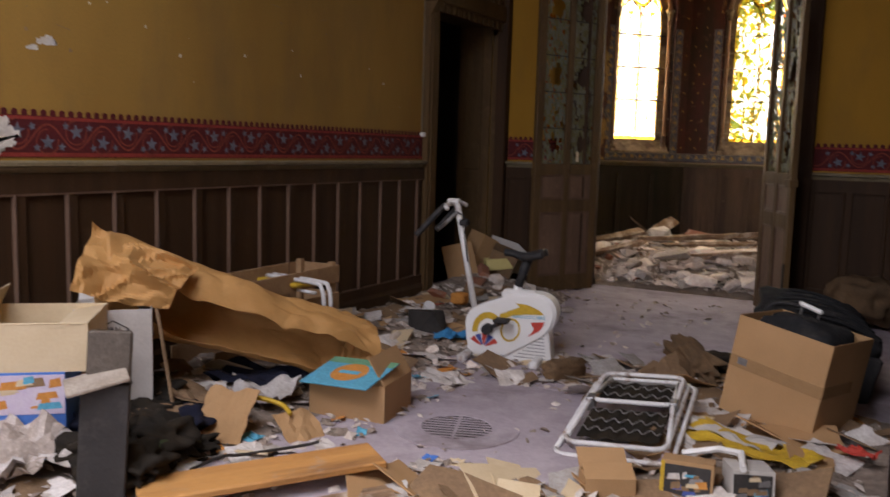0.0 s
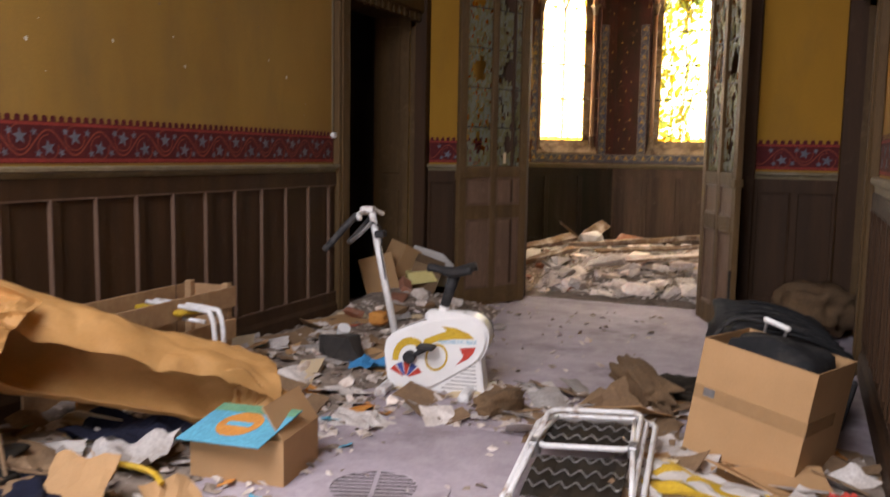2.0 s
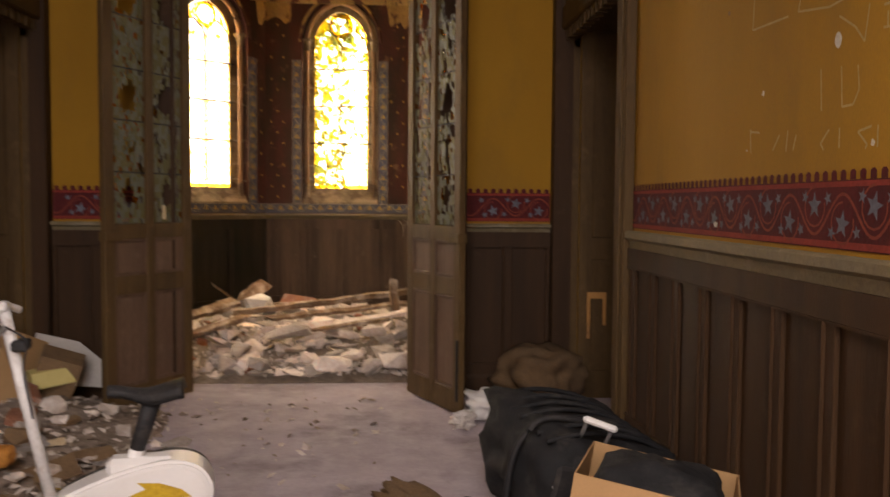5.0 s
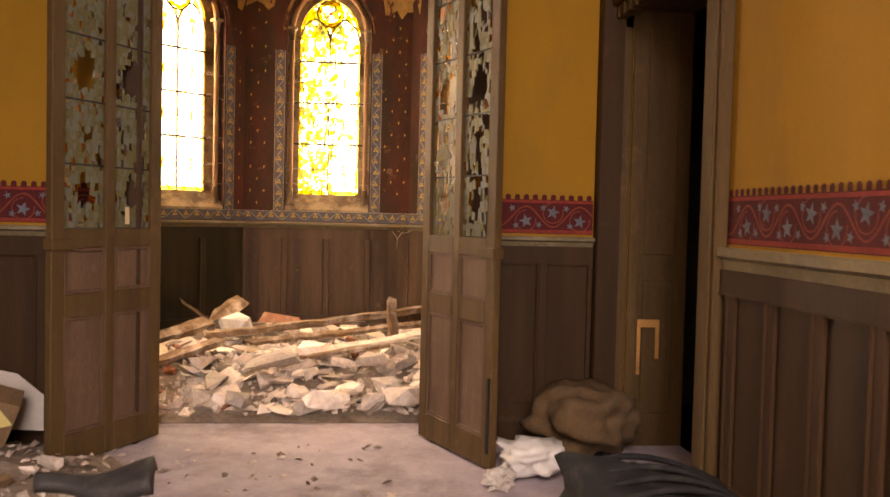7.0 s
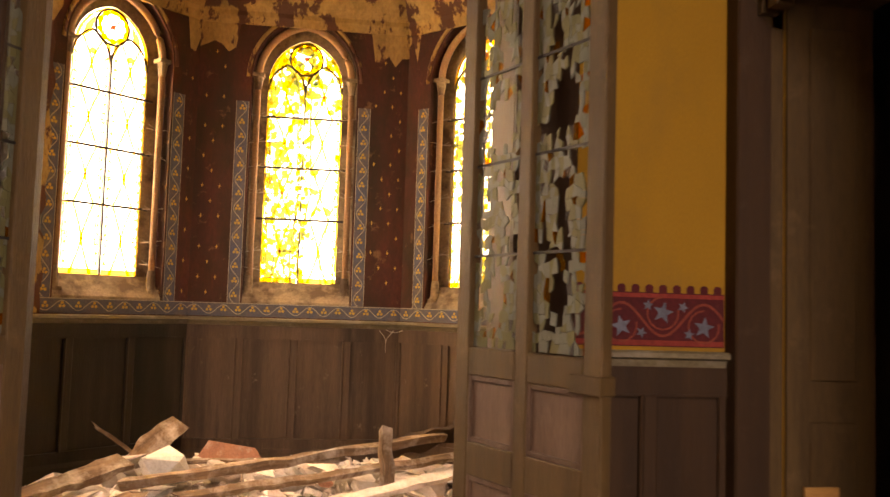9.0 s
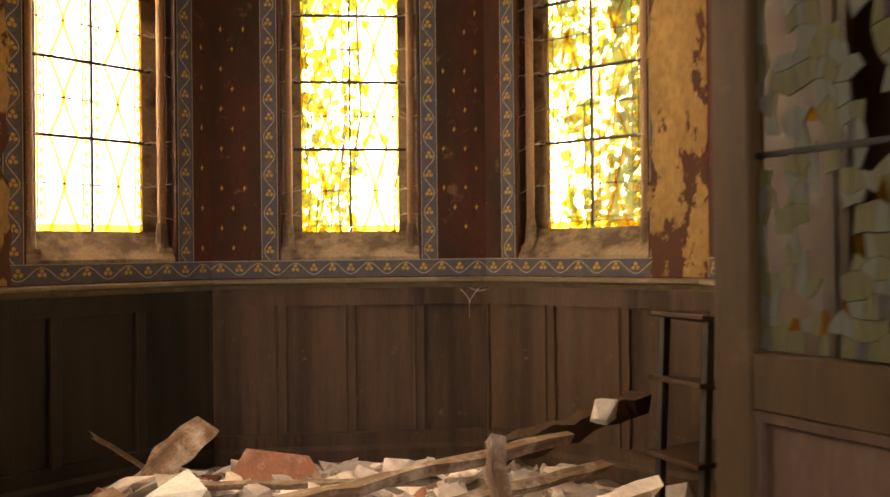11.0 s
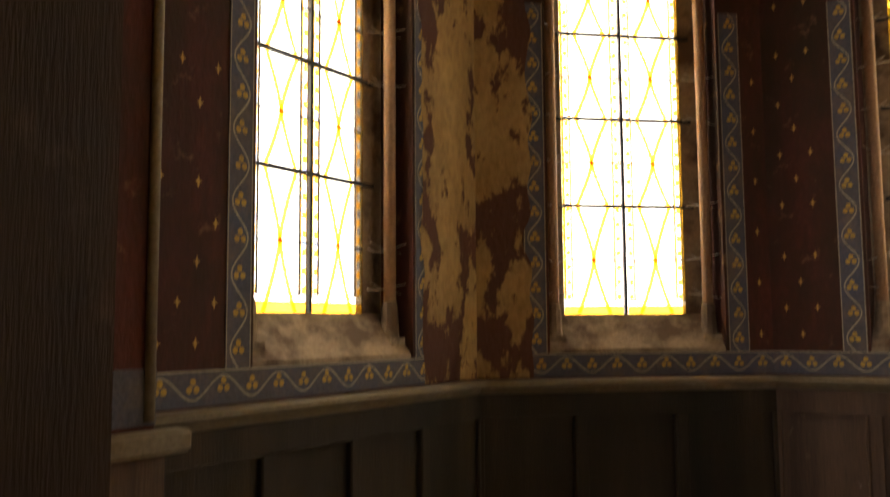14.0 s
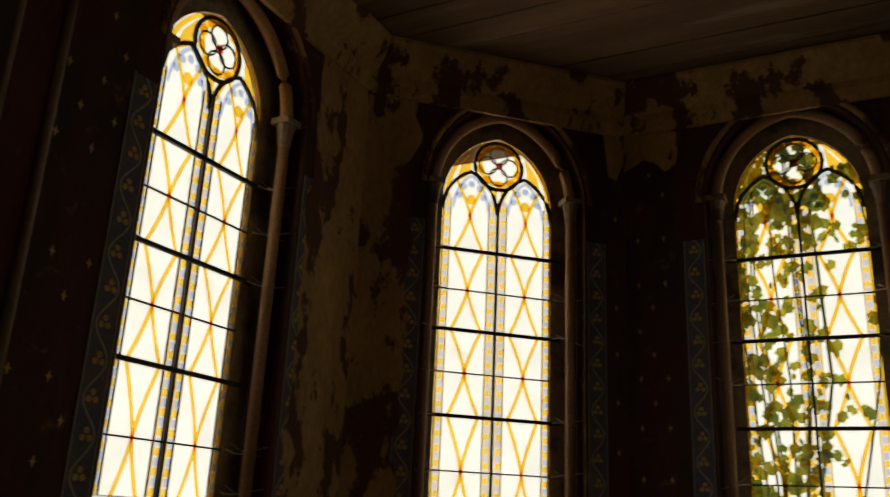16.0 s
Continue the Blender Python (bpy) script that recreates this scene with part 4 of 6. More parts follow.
def bay_paint(name, m, length, c, seed, peel_from=None, peel_to=None):
    """Blue borders with gold trefoils and pale vines, gold sprigs on the oxblood ground."""
    rnd = random.Random(seed)
    ob = thing(name, "slate-blue painted borders with gold trefoils on oxblood", "wall painting", m, kind="structure")
    bl, gd, vn, ln = bmesh.new(), bmesh.new(), bmesh.new(), bmesh.new()
    z0, z1 = 1.262, 1.372
    prism(bl, [(0, z0), (length, z0), (length, z1), (0, z1)], 0.001, 0.003)
    n = max(1, int(length / 0.115))
    for i in range(n):
        x = (i + 0.5) * length / n
        zc = (z0 + z1) / 2
        for k in range(3):
            a = k * 2.09
            fan(gd, disc_points(x + 0.0155 * math.sin(a), zc + 0.004 + 0.0155 * math.cos(a), 0.0115, 9), 0.0048 + 0.0003 * k)
    k = int(length / 0.012)
    ribbon(vn, [(i * length / k, (z0 + z1) / 2 + 0.036 * math.sin(math.pi * n * i / k)) for i in range(k + 1)], 0.006, 0.0044)
    ribbon(ln, [(0, z1 - 0.004), (length, z1 - 0.004)], 0.005, 0.0042)
    sides = []
    if c is not None:
        for s in (-1, 1):
            a = c + s * (OPEN + 0.01 + 0.055)
            sides.append(a)
            if not 0.05 < a < length - 0.05:
                continue
            prism(bl, [(a - 0.052, z1), (a + 0.052, z1), (a + 0.052, 3.05), (a - 0.052, 3.05)], 0.001, 0.003)
            nn = int((3.05 - z1) / 0.115)
            for i in range(nn):
                z = z1 + (i + 0.5) * (3.05 - z1) / nn
                for k in range(3):
                    q = k * 2.09
                    fan(gd, disc_points(a + 0.0155 * math.sin(q), z + 0.004 + 0.0155 * math.cos(q), 0.0115, 9), 0.0048 + 0.0003 * k)
            ribbon(vn, [(a + 0.034 * math.sin(math.pi * nn * i / 120), z1 + i * (3.05 - z1) / 120) for i in range(121)], 0.006, 0.0044)
            for q in (-0.05, 0.05):
                ribbon(ln, [(a + q, z1), (a + q, 3.05)], 0.004, 0.0042)
    row = 0
    z = z1 + 0.08
    while z < 3.5:
        x = 0.06 + (row % 2) * 0.07
        while x < length - 0.04:
            if (c is None or abs(x - c) > OPEN + 0.16) and rnd.random() < 0.8:
                fan(gd, [(x, z - 0.02), (x + 0.006, z), (x, z + 0.022), (x - 0.006, z)], 0.0022)
                fan(gd, [(x - 0.014, z + 0.002), (x, z - 0.004), (x + 0.014, z + 0.002), (x, z + 0.006)], 0.0026)
            x += 0.14
        z += 0.125
        row += 1
    part("border", finish(bl), M["blue"], ob, "slate-blue border")
    part("trefoil", gd, M["gold"], ob, "gold trefoils and sprigs", kind="stuff")
    part("vine", vn, M["vine"], ob, kind="stuff")
    part("line", ln, M["vine"], ob, kind="stuff")
    if peel_from is not None:
        bm = bmesh.new()
        rows = []
        for i in range(61):
            z = z1 - 0.11 + (BAY_TOP - z1 + 0.1) * i / 60
            rows.append((max(peel_from + (0.06 * rough_at(z, seed, 0, 5) + 0.03 if peel_from > 0.01 else 0), 0), min(peel_to + (0.06 * rough_at(z, seed, 5, 5) if peel_to < length - 0.01 else 0), length), z))
        for (xa, xb, za), (xc, xd, zb) in zip(rows, rows[1:]):
            fan(bm, [(xa, za), (xb, za), (xd, zb), (xc, zb)], 0.0075)
        part("bare_patch", finish(bm), M["bay_peel"], ob, "patch of peeled ochre plaster")
    bm = bmesh.new()
    pts = [(length * i / 30, 3.42 + 0.34 * abs(rough_at(i * 0.3, seed, 9, 1.6)) + 0.16 * rough_at(i, seed, 2, 1)) for i in range(31)]
    if c is not None:
        pts = [(x, max(z, APEX + 0.21) if abs(x - c) < OPEN + 0.1 else z) for x, z in pts]
    for (xa, za), (xb, zb) in zip(pts, pts[1:]):
        fan(bm, [(xa, za), (xb, zb), (xb, BAY_TOP), (xa, BAY_TOP)], 0.006)
    part("bare_patch", finish(bm), M["bay_peel"], ob, "peeled plaster under the cornice")
    return ob


bay_windows = []
names = ("west", "north_west", "north", "north_east", "east")
for i in range(5):
    (x0, y0), (x1, y1) = BAY[i], BAY[i + 1]
    length = math.hypot(x1 - x0, y1 - y0)
    # x runs from the east end to the west end, so that y points into the bay
    m = rot_frame(x1, y1, 0, math.degrees(math.atan2(y0 - y1, x0 - x1)))
    if i == 0:
        c = 11.42 - 10.495
    elif i == 4:
        c = 10.495 - 8.8
    else:
        c = length / 2 + (-0.055, 0.0, 0.055)[i - 1]
    bay_wall("wall_bay_" + names[i], m, length, c, "oxblood painted bay wall with a pointed window", False)
    gothic_window("window_" + names[i], m, c, ("tall pointed window of clear and yellow leaded glass", "tall pointed window of clear and yellow leaded glass", "tall pointed stained window half covered by ivy", "tall pointed stained window overgrown with ivy", "tall pointed window of clear and yellow leaded glass")[i], i)
    bay_paint("wall_painting_" + names[i], m, length, c, i, *((0.0, c - OPEN - 0.06) if i == 0 else (c + OPEN + 0.06, length) if i == 1 else (0.0, c - OPEN - 0.02) if i == 3 else (None, None)))
    # West and north-west panels take the wood darkened for shade.
    wainscot("wainscot_bay_" + names[i], m, length, 1.19, length / max(2, round(length / 0.45)), M["shaded_wood" if i < 2 else "bay_wood"], "grey-brown wooden wainscot coloured darker for shade, with cobwebs" if i < 2 else "grey-brown wooden wainscot with cobwebs and dust", 0.2, edge="shaded_wood" if i < 2 else "bay_wood")
    rail("trim_rail_bay_" + names[i], m, length, 1.19, 1.255, 0.075, M["rail"], "dusty moulded dado rail under the windows")
    bm = prism_x(bmesh.new(), [(0, 3.70), (0.02, 3.70), (0.05, 3.76), (0.05, 3.80), (0.11, 3.86), (0.16, 3.95), (0.16, BAY_TOP), (0, BAY_TOP)], 0, length)
    solo("trim_cornice_" + names[i], finish(bm), M["bay_peel"], "broken plaster cornice stained by damp", "cornice", m, kind="structure")
    bay_windows.append((m, c))
    # daylight in front of each window
    p = m @ Vector((c, -0.85, 2.9))
    q = m @ Vector((c, 0.5, 2.3))
    area_lamp("sky_light_" + names[i], look(p, q), 1.7, 3.3, (290, 210, 130, 36, 8)[i], (1.0, 0.9, 0.72))

bm = bmesh.new()
random.seed(4)
for k in range(19):
    y = 8.8 + k * 0.2
    block(bm, C - 2.4, C + 2.4, y + 0.004, y + 0.196, BAY_TOP + random.uniform(0, 0.012), BAY_TOP + 0.1)
for y in (9.9, 11.0):
    block(bm, C - 2.3, C + 2.3, y - 0.05, y + 0.05, BAY_TOP - 0.025, BAY_TOP + 0.02)
solo("ceiling_bay", bm, M["ceiling"], "stained wooden boards and beams over the bay", "ceiling", kind="structure")
solo("roof_bay", cuboid(C - 2.7, C + 2.7, 8.6, 13.2, BAY_TOP + 0.1, BAY_TOP + 0.25), M["ceiling"], "closed roof over the bay", "roof", kind="structure")
for s, nm in ((-1, "west"), (1, "east")):
    # pier between doorway and bay wall
    x0, x1 = sorted((C + s * 1.66, C + s * 2.4))
    pier = thing("pier_" + nm, "painted pier with pale roll mouldings", "pier", None, kind="structure")
    part("body", cuboid(x0, x1, 8.8, 9.47, 0, BAY_TOP), M["bay_red"], pier)
    f = C + s * 1.66
    for y in (9.30, 9.45):
        part("roll_moulding", tube(bmesh.new(), [(f - s * 0.008, y, 1.27), (f - s * 0.008, y, 3.7)], 0.014, 8), M["rail"], pier, "pale roll moulding", smooth=True)
    part("border", cuboid(min(f, f - s * 0.004), max(f, f - s * 0.004), 8.8, 9.472, 1.26, 1.40), M["blue"], pier)
    part("plinth", cuboid(min(f, f - s * 0.02), max(f, f - s * 0.02), 8.8, 9.49, 0, 1.19), M["bay_wood"], pier)
    part("ledge", finish(block(bmesh.new(), min(f, f - s * 0.07), max(f, f - s * 0.07), 8.8, 9.54, 1.19, 1.25, 0.012)), M["rail"], pier, "dusty moulded ledge")


def ivy(name, m, c, seed, n, label, low=1.2, spread=0.5):
    """Leaves that hang on the outside of a window."""
    rnd = random.Random(seed)
    bm = bmesh.new()
    stems = [(rnd.uniform(-spread, spread), rnd.uniform(-0.68, -0.5)) for _ in range(9)]
    for _ in range(n):
        sx, sy = rnd.choice(stems)
        z = low + (4.1 - low) * rnd.random() ** 0.85
        p = Vector((c + sx + 0.14 * rough_at(z, sx, 0, 2) + rnd.gauss(0, 0.07), sy + rnd.gauss(0, 0.04), z))
        r = rnd.uniform(0.022, 0.05)
        t = Euler((rnd.uniform(-0.7, 0.7), rnd.uniform(-3, 3), rnd.uniform(-0.8, 0.8))).to_matrix()
        pts = [Vector((0, 0, -r)), Vector((r * 0.85, 0.1 * r, -r * 0.3)), Vector((r * 0.5, 0, r * 0.1)), Vector((r * 0.75, 0.1 * r, r * 0.6)), Vector((0, 0, r)), Vector((-r * 0.75, 0.1 * r, r * 0.6)), Vector((-r * 0.5, 0, r * 0.1)), Vector((-r * 0.85, 0.1 * r, -r * 0.3))]
        bm.faces.new([bm.verts.new(p + t @ q) for q in pts])
    for sx, sy in stems:
        tube(bm, [(c + sx + 0.14 * rough_at(z, sx, 0, 2), sy, z) for z in (0.0, 0.6, 1.2, 1.8, 2.4, 3.0, 3.6, 4.1)], 0.008, 5, 0.004)
    return solo(name, bm, M["ivy"], label, "ivy", m, kind="stuff")


ivy("ivy", *bay_windows[2], 5, 800, "green ivy hanging outside the middle window")
ivy("ivy", *bay_windows[2], 9, 420, "thick ivy over the head of the middle window", 3.1, 0.5)
ivy("ivy", *bay_windows[3], 6, 1900, "thick green ivy outside the side window", 1.0, 0.6)

# Unseen window assumed behind the hall, through which it gets part of its light.
wf = thing("window_south", "assumed unseen tall window with a pale wooden frame behind the hall", "window", None, kind="structure")
for x0, x1 in ((-2.9, -2.84), (-1.64, -1.56), (-0.36, -0.3)):
    part("window_frame", cuboid(x0, x1, BACK - 0.2, BACK - 0.12, 0.9, 3.3), M["rail"], wf)
for z0, z1 in ((0.9, 0.97), (3.23, 3.3)):
    for x0, x1 in ((-2.84, -1.64), (-1.56, -0.36)):
        part("window_frame", cuboid(x0, x1, BACK - 0.2, BACK - 0.12, z0, z1), M["rail"], wf)
area_lamp("sky_light_south", look((-1.6, BACK - 0.25, 2.1), (-1.7, 5, 0.6)), 2.5, 2.3, 85, (0.95, 0.96, 1.0))
# Fill lamp in the added ceiling opening, to brighten the hall.
area_lamp("sky_light_hall", look((-1.65, 0.15, HALL_TOP + 0.15), (-3.2, 2.6, 0)), 2.7, 3.1, 240, (0.95, 0.96, 1.0))
bm = bmesh.new()
ring_pts = [(C + 4.5 * math.sin(radians(a)), 10.6 + 4.5 * math.cos(radians(a))) for a in range(-100, 101, 10)]
for (xa, ya), (xb, yb) in zip(ring_pts, ring_pts[1:]):
    bm.faces.new([bm.verts.new(p) for p in ((xa, ya, -0.6), (xb, yb, -0.6), (xb, yb, 9.5), (xa, ya, 9.5))])
solo("backdrop", bm, M["sky"], "pale overcast sky outside the bay", "sky", kind="structure")


# ---- things in the hall ----
def tape_bar(bm, x0, x1, z0, z1, y):
    return fan(bm, [(x0, z0), (x1, z0), (x1, z1), (x0, z1)], y)


# exercise bike: x from its front to its back, y its thickness, z up
bike = thing("exercise_bike", "white magnetic exercise bike with mustard and red decals", "exercise bike", pose(-2.23, 5.40, 0, 0, 0, 10))


def slab(outline, y0, y1, bevel=0.0):
    bm = finish(prism(bmesh.new(), outline, y0, y1))
    if bevel:
        es = [e for e in bm.edges if abs(e.verts[0].co.y - e.verts[1].co.y) < 1e-6]
        bmesh.ops.bevel(bm, geom=es, offset=bevel, segments=2, affect="EDGES")
    return bm


HULL = [(x, 0, z) for x, z in ((0, 0.217), (0.018, 0.29), (0.087, 0.345), (0.26, 0.415), (0.406, 0.45), (0.5075, 0.448), (0.578, 0.405), (0.604, 0.32), (0.558, 0.203), (0.435, 0.116), (0.32, 0.042), (0.255, 0.014), (0.055, 0.014), (0.018, 0.09), (0, 0.217))]


def hull(k):
    """The housing's outline, drawn in towards its middle by k metres."""
    pts = [(p.x, p.z) for p in bend(HULL, 4)[:-1]]
    return [(x + (0.29 - x) * k / 0.3, z + (0.23 - z) * k / 0.22) for x, z in pts]


part("housing", slab(hull(0.0), -0.075, 0.085, 0.012), M["white_plastic"], bike, "white plastic flywheel cover")
part("face", slab(hull(0.016), -0.086, -0.075, 0.004), M["white_plastic"], bike, "raised face of the flywheel cover")
part("top_fairing", finish(block(bmesh.new(), 0.23, 0.47, -0.05, 0.05, 0.395, 0.462, 0.02)), M["white_plastic"], bike)
part("rear_cover", slab(hull(0.006), 0.085, 0.14, 0.012), M["black"], bike)
base = part("base", slab([(0.03, 0.0), (0.585, 0.0), (0.555, 0.25), (0.10, 0.16)], -0.07, 0.07, 0.008), M["white_plastic"], bike, "white base with vent lines")
bm = bmesh.new()
for i in range(9):
    tape_bar(bm, 0.34 + 0.026 * i, 0.545 - 0.002 * i, 0.03 + 0.022 * i, 0.036 + 0.022 * i, -0.0715)
part("vent_line", bm, M["grey"], base)
for x in (0.03, 0.5):
    part("foot", finish(block(bmesh.new(), x - 0.03, x + 0.03, -0.24, 0.24, 0.0, 0.05, 0.012)), M["white_paint"], bike)
part("front_post", tube(bmesh.new(), [(0.045, 0, 0.30), (-0.045, 0, 0.72), (-0.105, 0, 1.02)], 0.021, 12), M["white_paint"], bike, "white steel post", smooth=True)
part("stem", finish(block(bmesh.new(), -0.165, -0.085, -0.03, 0.03, 1.0, 1.035, 0.008)), M["white_paint"], bike)
bar = part("handlebar", tube(bmesh.new(), bend([(-0.10, -0.21, 0.98), (-0.13, -0.15, 1.0), (-0.12, 0, 1.0), (-0.13, 0.15, 1.0), (-0.10, 0.21, 0.98)]), 0.014, 8), M["white_paint"], bike, smooth=True)
for s in (-1, 1):
    part("grip", tube(bmesh.new(), bend([(-0.13, s * 0.17, 1.0), (-0.19, s * 0.2, 0.93), (-0.28, s * 0.2, 0.83), (-0.31, s * 0.2, 0.80)]), 0.02, 8), M["black"], bar, "black foam grip", smooth=True)
part("brace", tube(bmesh.new(), [(-0.09, -0.02, 0.95), (-0.17, -0.02, 0.87), (-0.22, -0.02, 0.83)], 0.012, 8), M["grey"], bike, smooth=True)
part("display", finish(block(bmesh.new(), -0.075, -0.02, -0.04, 0.04, 0.86, 0.90, 0.008)), M["black"], bike)
part("cable", tube(bmesh.new(), bend([(-0.09, -0.03, 0.95), (-0.02, -0.05, 0.90), (-0.03, -0.05, 0.8), (-0.01, -0.02, 0.62)]), 0.004, 5), M["black"], bike)
part("seat_tube", tube(bmesh.new(), [(0.315, 0, 0.41), (0.335, 0, 0.485)], 0.03, 12), M["white_plastic"], bike, smooth=True)
part("seat_post", tube(bmesh.new(), [(0.33, 0, 0.475), (0.395, 0, 0.68)], 0.026, 12, 0.034), M["black"], bike, smooth=True)


def saddle_point(u, v):
    x = 0.235 + 0.26 * u
    w = 0.035 + 0.075 * max(0, (u - 0.3) / 0.7) ** 0.7
    return (x, (v - 0.5) * 2 * w, 0.712 + 0.018 * u - 0.05 * abs(v - 0.5) ** 2 * 4 * 0.5 + 0.012 * math.cos(u * 6))


part("saddle", sheet(12, 8, saddle_point, 0.035), M["black"], bike, "black padded saddle", smooth=True)
part("crank", tube(bmesh.new(), [(0.162, -0.118, 0.205), (0.285, -0.118, 0.272)], 0.013, 8), M["black"], bike, smooth=True)
part("crank_hub", tube(bmesh.new(), [(0.162, -0.086, 0.205), (0.162, -0.135, 0.205)], 0.034, 16), M["black"], bike)
part("pedal", finish(block(bmesh.new(), 0.225, 0.325, -0.22, -0.13, 0.27, 0.295, 0.008)), M["black"], bike)
dy = -0.0885
bm = bmesh.new()


def sweep(bm, cx, cz, r0, r1, a0, a1, y, sx=1.0, n=14):
    for i in range(n):
        q = [a0 + (a1 - a0) * k / n for k in (i, i + 1)]
        fan(bm, [(cx + sx * r * math.cos(a), cz + r * math.sin(a)) for r, a in ((r0, q[0]), (r1, q[0]), (r1, q[1]), (r0, q[1]))], y)
    return bm


sweep(bm, 0.165, 0.185, 0.085, 0.128, radians(185), radians(55), dy, 0.85)
fan(bm, [(0.23, 0.262), (0.319, 0.300), (0.406, 0.318), (0.529, 0.325), (0.493, 0.355), (0.42, 0.381), (0.341, 0.387), (0.37, 0.362), (0.33, 0.346), (0.24, 0.306)], dy - 0.0004)
part("decal", bm, M["yellow"], bike, "mustard yellow swoosh decal")
tilt = radians(-18)
ring_at = lambda r, a: (0.312 + 0.8 * r * math.cos(a) * math.cos(tilt) - r * math.sin(a) * math.sin(tilt), 0.208 + 0.8 * r * math.cos(a) * math.sin(tilt) + r * math.sin(a) * math.cos(tilt))
bm = bmesh.new()
for i in range(28):
    q = [2 * math.pi * k / 28 for k in (i, i + 1)]
    fan(bm, [ring_at(0.066, q[0]), ring_at(0.08, q[0]), ring_at(0.08, q[1]), ring_at(0.066, q[1])], dy - 0.001)
part("decal", bm, M["yellow"], bike, "mustard ring decal")
part("decal", fan(bmesh.new(), [(0.442, 0.268), (0.536, 0.28), (0.522, 0.245), (0.495, 0.212), (0.423, 0.17), (0.455, 0.205), (0.466, 0.23)], dy), M["red"], bike, "red wedge decal")
for k in range(5):
    a0, a1 = radians(150 - 26 * k), radians(128 - 26 * k)
    fan_pts = [(0.135 + 0.02 * math.cos(a0), 0.075 + 0.02 * math.sin(a0)), (0.135 + 0.105 * math.cos(a0), 0.075 + 0.095 * math.sin(a0)), (0.135 + 0.105 * math.cos(a1), 0.075 + 0.095 * math.sin(a1)), (0.135 + 0.02 * math.cos(a1), 0.075 + 0.02 * math.sin(a1))]
    part("decal", fan(bmesh.new(), fan_pts, dy), M["red"] if k % 2 == 0 else M["navy"] if k < 4 else M["yellow"], bike, "fan decal in red and blue")


def lettering(words, size, m, material, parent=None, name="lettering"):
    c = bpy.data.curves.new(name, "FONT")
    c.body, c.size, c.extrude = words, size, 0.0004
    tmp = bpy.data.objects.new(name, c)
    scene.collection.objects.link(tmp)
    dg = bpy.context.evaluated_depsgraph_get()
    me = bpy.data.meshes.new_from_object(tmp.evaluated_get(dg))
    bpy.data.objects.remove(tmp)
    me.materials.clear()
    me.materials.append(material)
    ob = new(name, me)
    if parent:
        ob.parent = parent
        ob.matrix_local = m
    else:
        ob.matrix_world = m
    return ob


lettering("MAGNETIC-BIKE", 0.03, pose(0.322, dy - 0.001, 0.288, 90, -2, 0), M["cyan"], bike)

# round iron grille in a stone ring
grille = thing("floor_grille", "round rusty iron floor grille in a stone ring", "floor grille", pose(-1.585, 4.02, 0.0, 0, 0, 20))


def ring(r0, r1, z0, z1, n=32):
    bm = bmesh.new()
    rows = [[bm.verts.new((r * math.cos(2 * math.pi * i / n), r * math.sin(2 * math.pi * i / n), z)) for i in range(n)] for r, z in ((r0, z0), (r0, z1), (r1, z1), (r1, z0))]
    for a, b in zip(rows, rows[1:] + rows[:1]):
        for i in range(n):
            bm.faces.new((a[i], a[(i + 1) % n], b[(i + 1) % n], b[i]))
    return finish(bm)


part("stone_ring", ring(0.195, 0.31, 0, 0.006), M["floor"], grille)
part("rim", ring(0.175, 0.195, 0, 0.007), M["floor"], grille)
# Flat black disc in place of the shade down in the slots.
part("well", tube(bmesh.new(), [(0, 0, 0.0005), (0, 0, 0.003)], 0.176, 32), M["iron"], grille, "black disc for the shade below the slots")
for k in range(-4, 5):
    y = k * 0.036
    h = math.sqrt(max(0.173 ** 2 - y * y, 0))
    part("slat", cuboid(-h, h, y - 0.0085, y + 0.0085, 0.003, 0.0042), M["floor"], grille)
part("cross_bar", cuboid(-0.009, 0.009, -0.172, 0.172, 0.0043, 0.006), M["floor"], grille)

# floor slabs with dark corner cabochons around the grille
slabs = thing("floor_slab_pattern", "worn stone slabs let into the floor", "floor slabs", pose(-1.585, 4.02, 0, 0, 0, 20), kind="structure")
for (x, y, r, n) in ((0.62, 1.05, 0.34, 8), (0.55, -0.62, 0.07, 8), (-0.55, -0.2, 0.06, 8), (0.28, -0.5, 0.05, 10), (0.7, 0.3, 0.06, 10)):
    part("slab", finish(tube(bmesh.new(), [(x, y, 0.0), (x, y, 0.005)], r, n)), M["mound"] if r < 0.1 else M["floor"], slabs)


